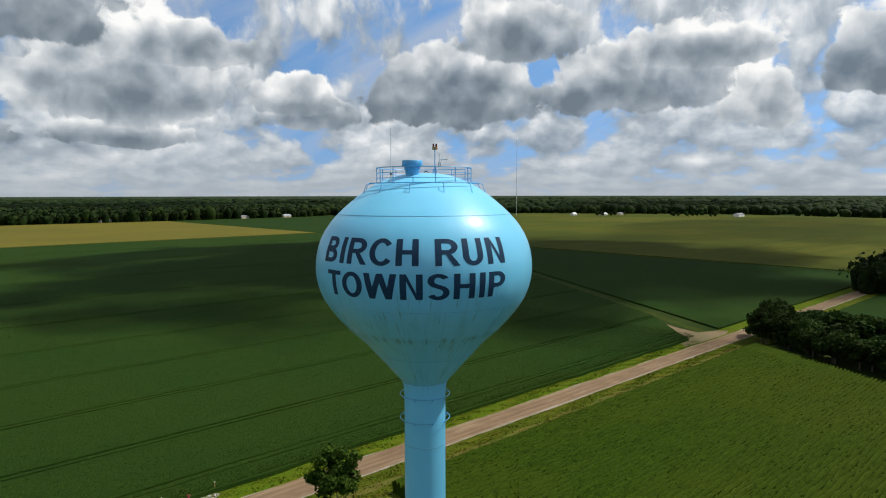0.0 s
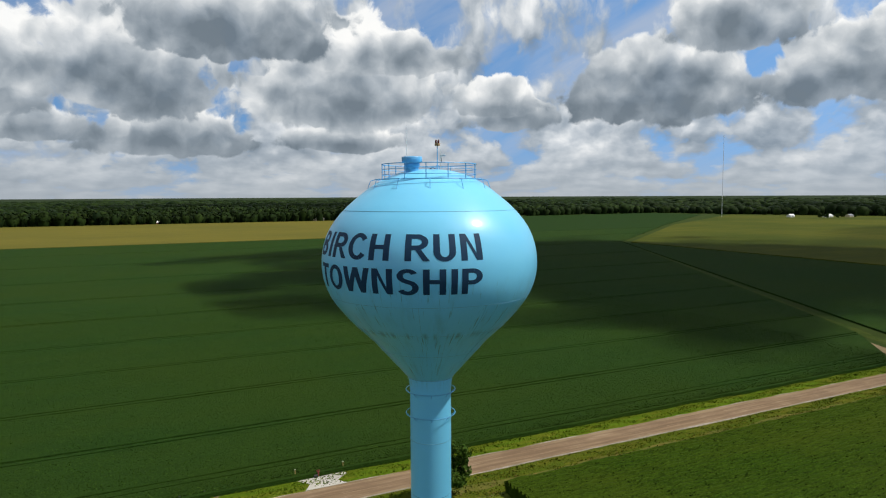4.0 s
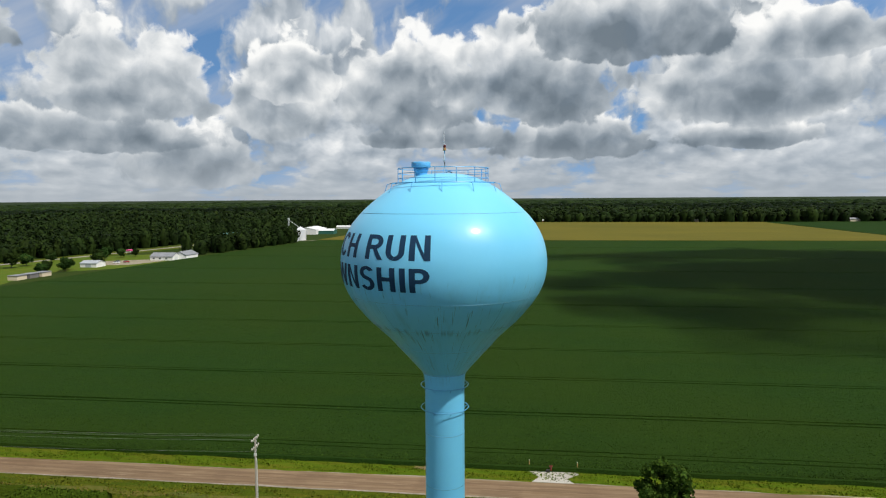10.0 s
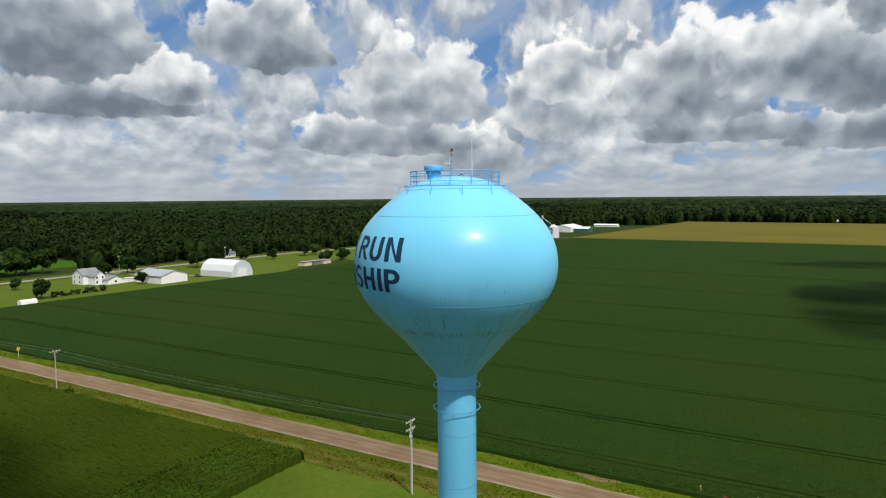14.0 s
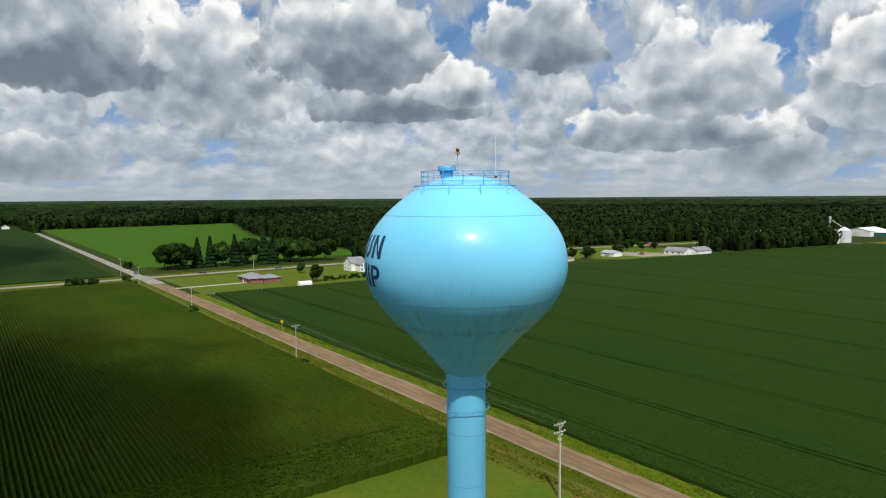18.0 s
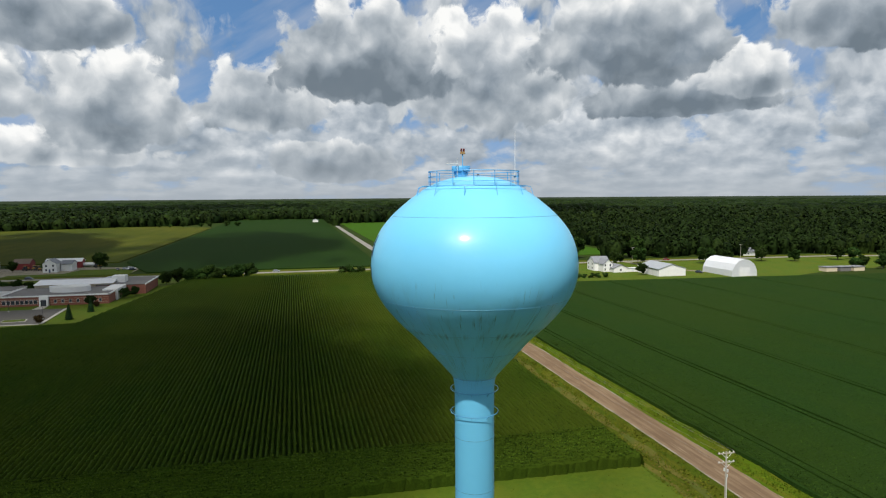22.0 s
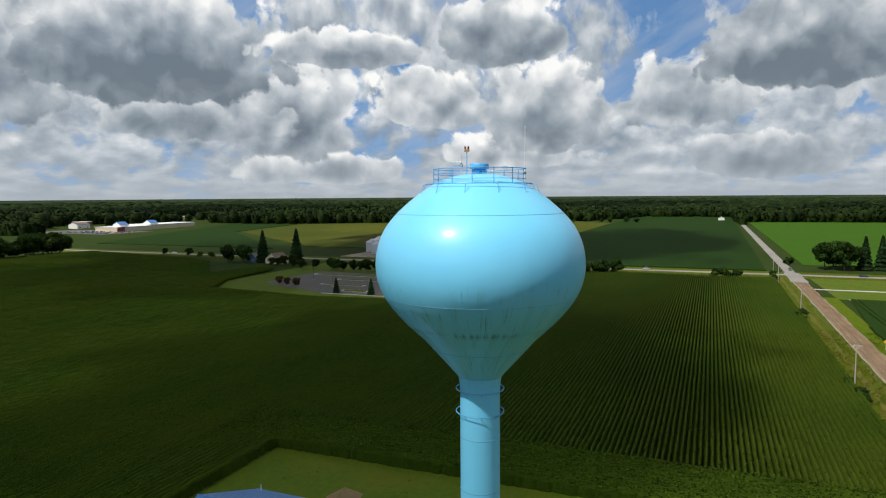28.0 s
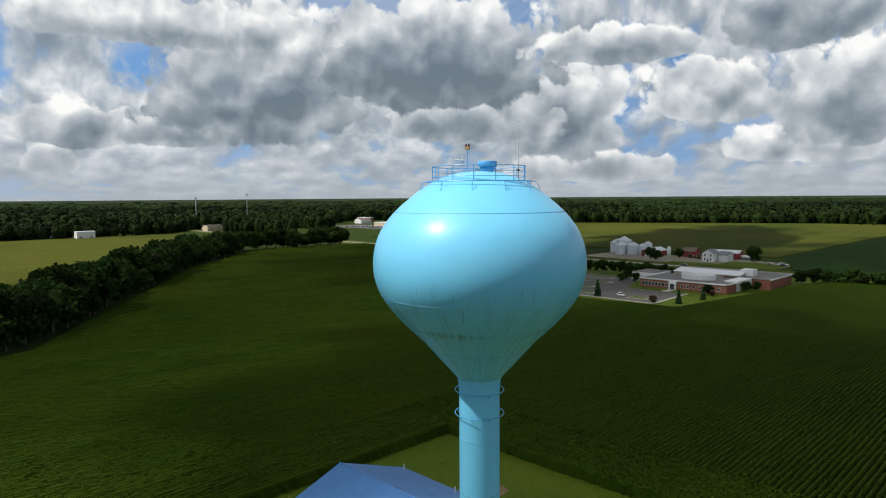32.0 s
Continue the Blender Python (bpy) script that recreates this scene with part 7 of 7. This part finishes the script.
for k in range(30):
    x0, y0 = rnd.choice(((1180, 740), (1290, 545), (1240, 600), (1500, 700), (-420, 1120 - 1500)))
    if y0 > 0:
        plant(rnd.choice((T_B, T_C)), x0 + rnd.uniform(-45, 45), y0 + rnd.uniform(-22, 22), rnd.uniform(0.8, 1.1), "tree around a far farmstead")


# ---- poles, wires, sign, small things ----
def pole(x, y, h, arms, label):
    p = thing("utility_pole", label, "utility pole", "utility poles", (x, y, 0))
    part("shaft", tube(bmesh.new(), (0, 0, -0.2), (0, 0, h), 0.16, 0.10, seg=10), M["pole"], p)
    for k in range(arms):
        z = h - 0.25 - 1.25 * k
        arm = part("crossarm", boxed((-0.07, -1.25, z - 0.06), (0.07, 1.25, z + 0.06), 0.01), M["pole"], p)
        for yy in (-1.1, -0.45, 0.45, 1.1):
            part("insulator", lathe([(0.03, z + 0.06), (0.06, z + 0.1), (0.06, z + 0.2), (0.02, z + 0.26)], 8), M["tank_white"], arm).location = (0, yy, 0)
        for s_ in (-1, 1):
            part("brace", tube(bmesh.new(), (0.08, 0, z - 0.7), (0.08, s_ * 0.7, z - 0.06), 0.02, seg=4), M["galv"], arm)
    return p


p1 = pole(-33.2, 44.4, 11.9, 2, "weathered wooden utility pole with two crossarms and cut-outs")
for yy, z in ((0.25, 9.0), (-0.25, 9.2), (0.2, 8.3)):
    part("cutout", boxed((-0.1, yy - 0.08, z), (0.1, yy + 0.08, z + 0.42), 0.02), M["antenna"], p1)
part("riser_pipe", tube(bmesh.new(), (0.2, 0, 0), (0.2, 0, 8.4), 0.05, seg=6), M["galv"], p1)
pole(-133.6, 45.8, 11.2, 1, "weathered wooden utility pole with one crossarm")
pole(-234.4, 45.8, 11.0, 1, "weathered wooden utility pole with one crossarm")
pole(-334, 46.6, 11.0, 1, "weathered wooden utility pole with one crossarm")
pole(-394.5, 57 - 8, 10.5, 1, "weathered wooden utility pole at the crossroads")
for y in (120, 215, 300):
    pole(CROSS_X + 9, y, 10.5, 1, "weathered wooden utility pole beside the highway")
stops = [(-33.2, 44.4, 11.9), (-133.6, 45.8, 11.2), (-234.4, 45.8, 11.0), (-334, 46.6, 11.0)]
wires = thing("power_lines", "thin sagging overhead wires between poles", "wires")
for (x0, y0, h0), (x1, y1, h1_) in zip(stops, stops[1:]):
    for off, dz in ((-1.1, 0.0), (0.45, 0.0), (1.1, 0.0), (0.15, -2.2)):
        bm = bmesh.new()
        prev = None
        for k in range(15):
            f = k / 14
            pt = (x0 + (x1 - x0) * f, y0 + (y1 - y0) * f + off, h0 + (h1_ - h0) * f + dz - 1.6 * 4 * f * (1 - f) * 0.6)
            if prev:
                tube(bm, prev, pt, 0.011, seg=4, cap=False)
            prev = pt
        part("wire", bm, M["wire"], wires)

sg = thing("warning_sign", "yellow diamond warning sign on a post by the road", "road sign", at=(-183, 62.2, 0))
part("post", boxed((-0.04, -0.04, 0), (0.04, 0.04, 3.2)), M["galv"], sg)
bm = boxed((0.05, -0.46, -0.46), (0.08, 0.46, 0.46), 0.02)
bm.transform(Matrix.Translation((0, 0, 2.7)) @ Matrix.Rotation(radians(45), 4, "X"))
part("panel", bm, M["yellow"], sg)
part("symbol", boxed((0.085, -0.07, 2.4), (0.095, 0.07, 3.0)), M["black"], sg)
part("symbol", boxed((0.085, -0.28, 2.66), (0.095, 0.28, 2.76)), M["black"], sg)
for x, y in ((6.0, 65.9), (14.0, 65.6)):
    mk = thing("marker_post", "thin orange marker post beside a gravel pad", "marker post", "marker posts", (x, y, 0))
    part("post", tube(bmesh.new(), (0, 0, 0), (0, 0, 1.5), 0.07, 0.06, seg=8), M["orange"], mk)
    part("cap", lathe([(0.09, 1.45), (0.09, 1.55), (0, 1.6)], 10), M["white"], mk)
vb = thing("pipeline_valve", "small rusty valve standpipe on a gravel pad", "valve", at=(9.6, 64.9, 0))
part("pipe", tube(bmesh.new(), (0, 0, 0), (0, 0, 0.9), 0.14, seg=10), M["redpaint"], vb)
part("wheel", ring(bmesh.new(), 0.28, 1.0, 0.04, 16), M["redpaint"], vb)
part("box", boxed((-0.8, -0.5, 0), (-0.2, -0.1, 0.5), 0.03), M["black"], vb)
for x, y in ((-11.6, 65.6), (-8.0, 65.8)):
    mk = thing("stub_post", "short dark post on a sandy patch", "post", "stub posts", (x, y, 0))
    part("post", tube(bmesh.new(), (0, 0, 0), (0, 0, 0.8), 0.10, seg=8), M["black"], mk)
    part("cap", lathe([(0.13, 0.75), (0.13, 0.85), (0, 0.88)], 10), M["black"], mk)

# ---- broken clouds overhead, which shade parts of the fields ----
def cloud_material(depth):
    m = bpy.data.materials.new("cloud_vapour")
    m.use_nodes = True
    N = Nodes(m.node_tree)
    v = N.add("ShaderNodeTexCoord").outputs["Object"]
    s = N.add("ShaderNodeVectorMath", {0: v}, operation="LENGTH").outputs[1]
    n = N.noise(v, 2.6, 6.0, 0.6)
    edge = N.math("MULTIPLY_ADD", N.math("SUBTRACT", n, 0.5), 1.7, N.math("MULTIPLY", s, -1.0))
    a = N.math("MULTIPLY", N.ramp(N.math("ADD", edge, 1.0), (0.10, g(0)), (0.34, g(1))), depth)
    mix = N.add("ShaderNodeMixShader", {0: a, 1: N.add("ShaderNodeBsdfTransparent").outputs[0], 2: N.add("ShaderNodeBsdfDiffuse", {0: (0.75, 0.76, 0.78, 1)}).outputs[0]})
    N.add("ShaderNodeOutputMaterial", {0: mix.outputs[0]})
    return m


M["cloud"], M["cloud_thin"], M["cloud_thick"] = cloud_material(0.54), cloud_material(0.28), cloud_material(0.90)


def cloud(gx, gy, rx, ry, turn=0.0, h=620.0, mat="cloud"):
    """A flat-based cumulus whose shadow falls round the ground point (gx, gy)."""
    bm = bmesh.new()
    bmesh.ops.create_uvsphere(bm, u_segments=40, v_segments=12, radius=1.0)
    for v in bm.verts:
        v.co.z = v.co.z * (0.10 if v.co.z > 0 else 0.002)
    ob = mesh_object("cloud", bm, M[mat], smooth=True)
    ob.matrix_world = pose(gx + sd.x / sd.z * h, gy + sd.y / sd.z * h, h, 0, 0, turn) @ Matrix.Diagonal((rx, ry, (rx + ry) / 2, 1))
    return tagged(ob, "broken white cumulus cloud high above the fields", "cloud", "clouds", kind="structure")


cloud(305, 288, 300, 290, 0, mat="cloud_thick")
cloud(-172, -195, 322, 275, 6, mat="cloud_thin")
cloud(-345, -240, 235, 230, 0)
cloud(-108, -58, 135, 108, 0)
cloud(-300, -420, 250, 120, 0, mat="cloud_thin")
cloud(-620, -60, 260, 130, 0)
cloud(80, -260, 280, 200, 0, mat="cloud_thin")
cloud(900, 330, 520, 230, 12, mat="cloud_thin")
cloud(-640, -270, 330, 120, 12, mat="cloud_thick")
cloud(150, 480, 170, 50, 15)
# far off, over the woods
cloud(500, 2000, 1100, 620, 0, 1500)
cloud(-900, 1500, 700, 500, 30, 1200)
cloud(1900, 900, 700, 420, 0, 1500)
cloud(-1500, 500, 560, 420, 20, 1300)
cloud(-2100, -300, 800, 520, 0, 1600)
cloud(-1500, -1300, 700, 460, 30, 1500)
cloud(-400, -1700, 900, 480, 0, 1500)
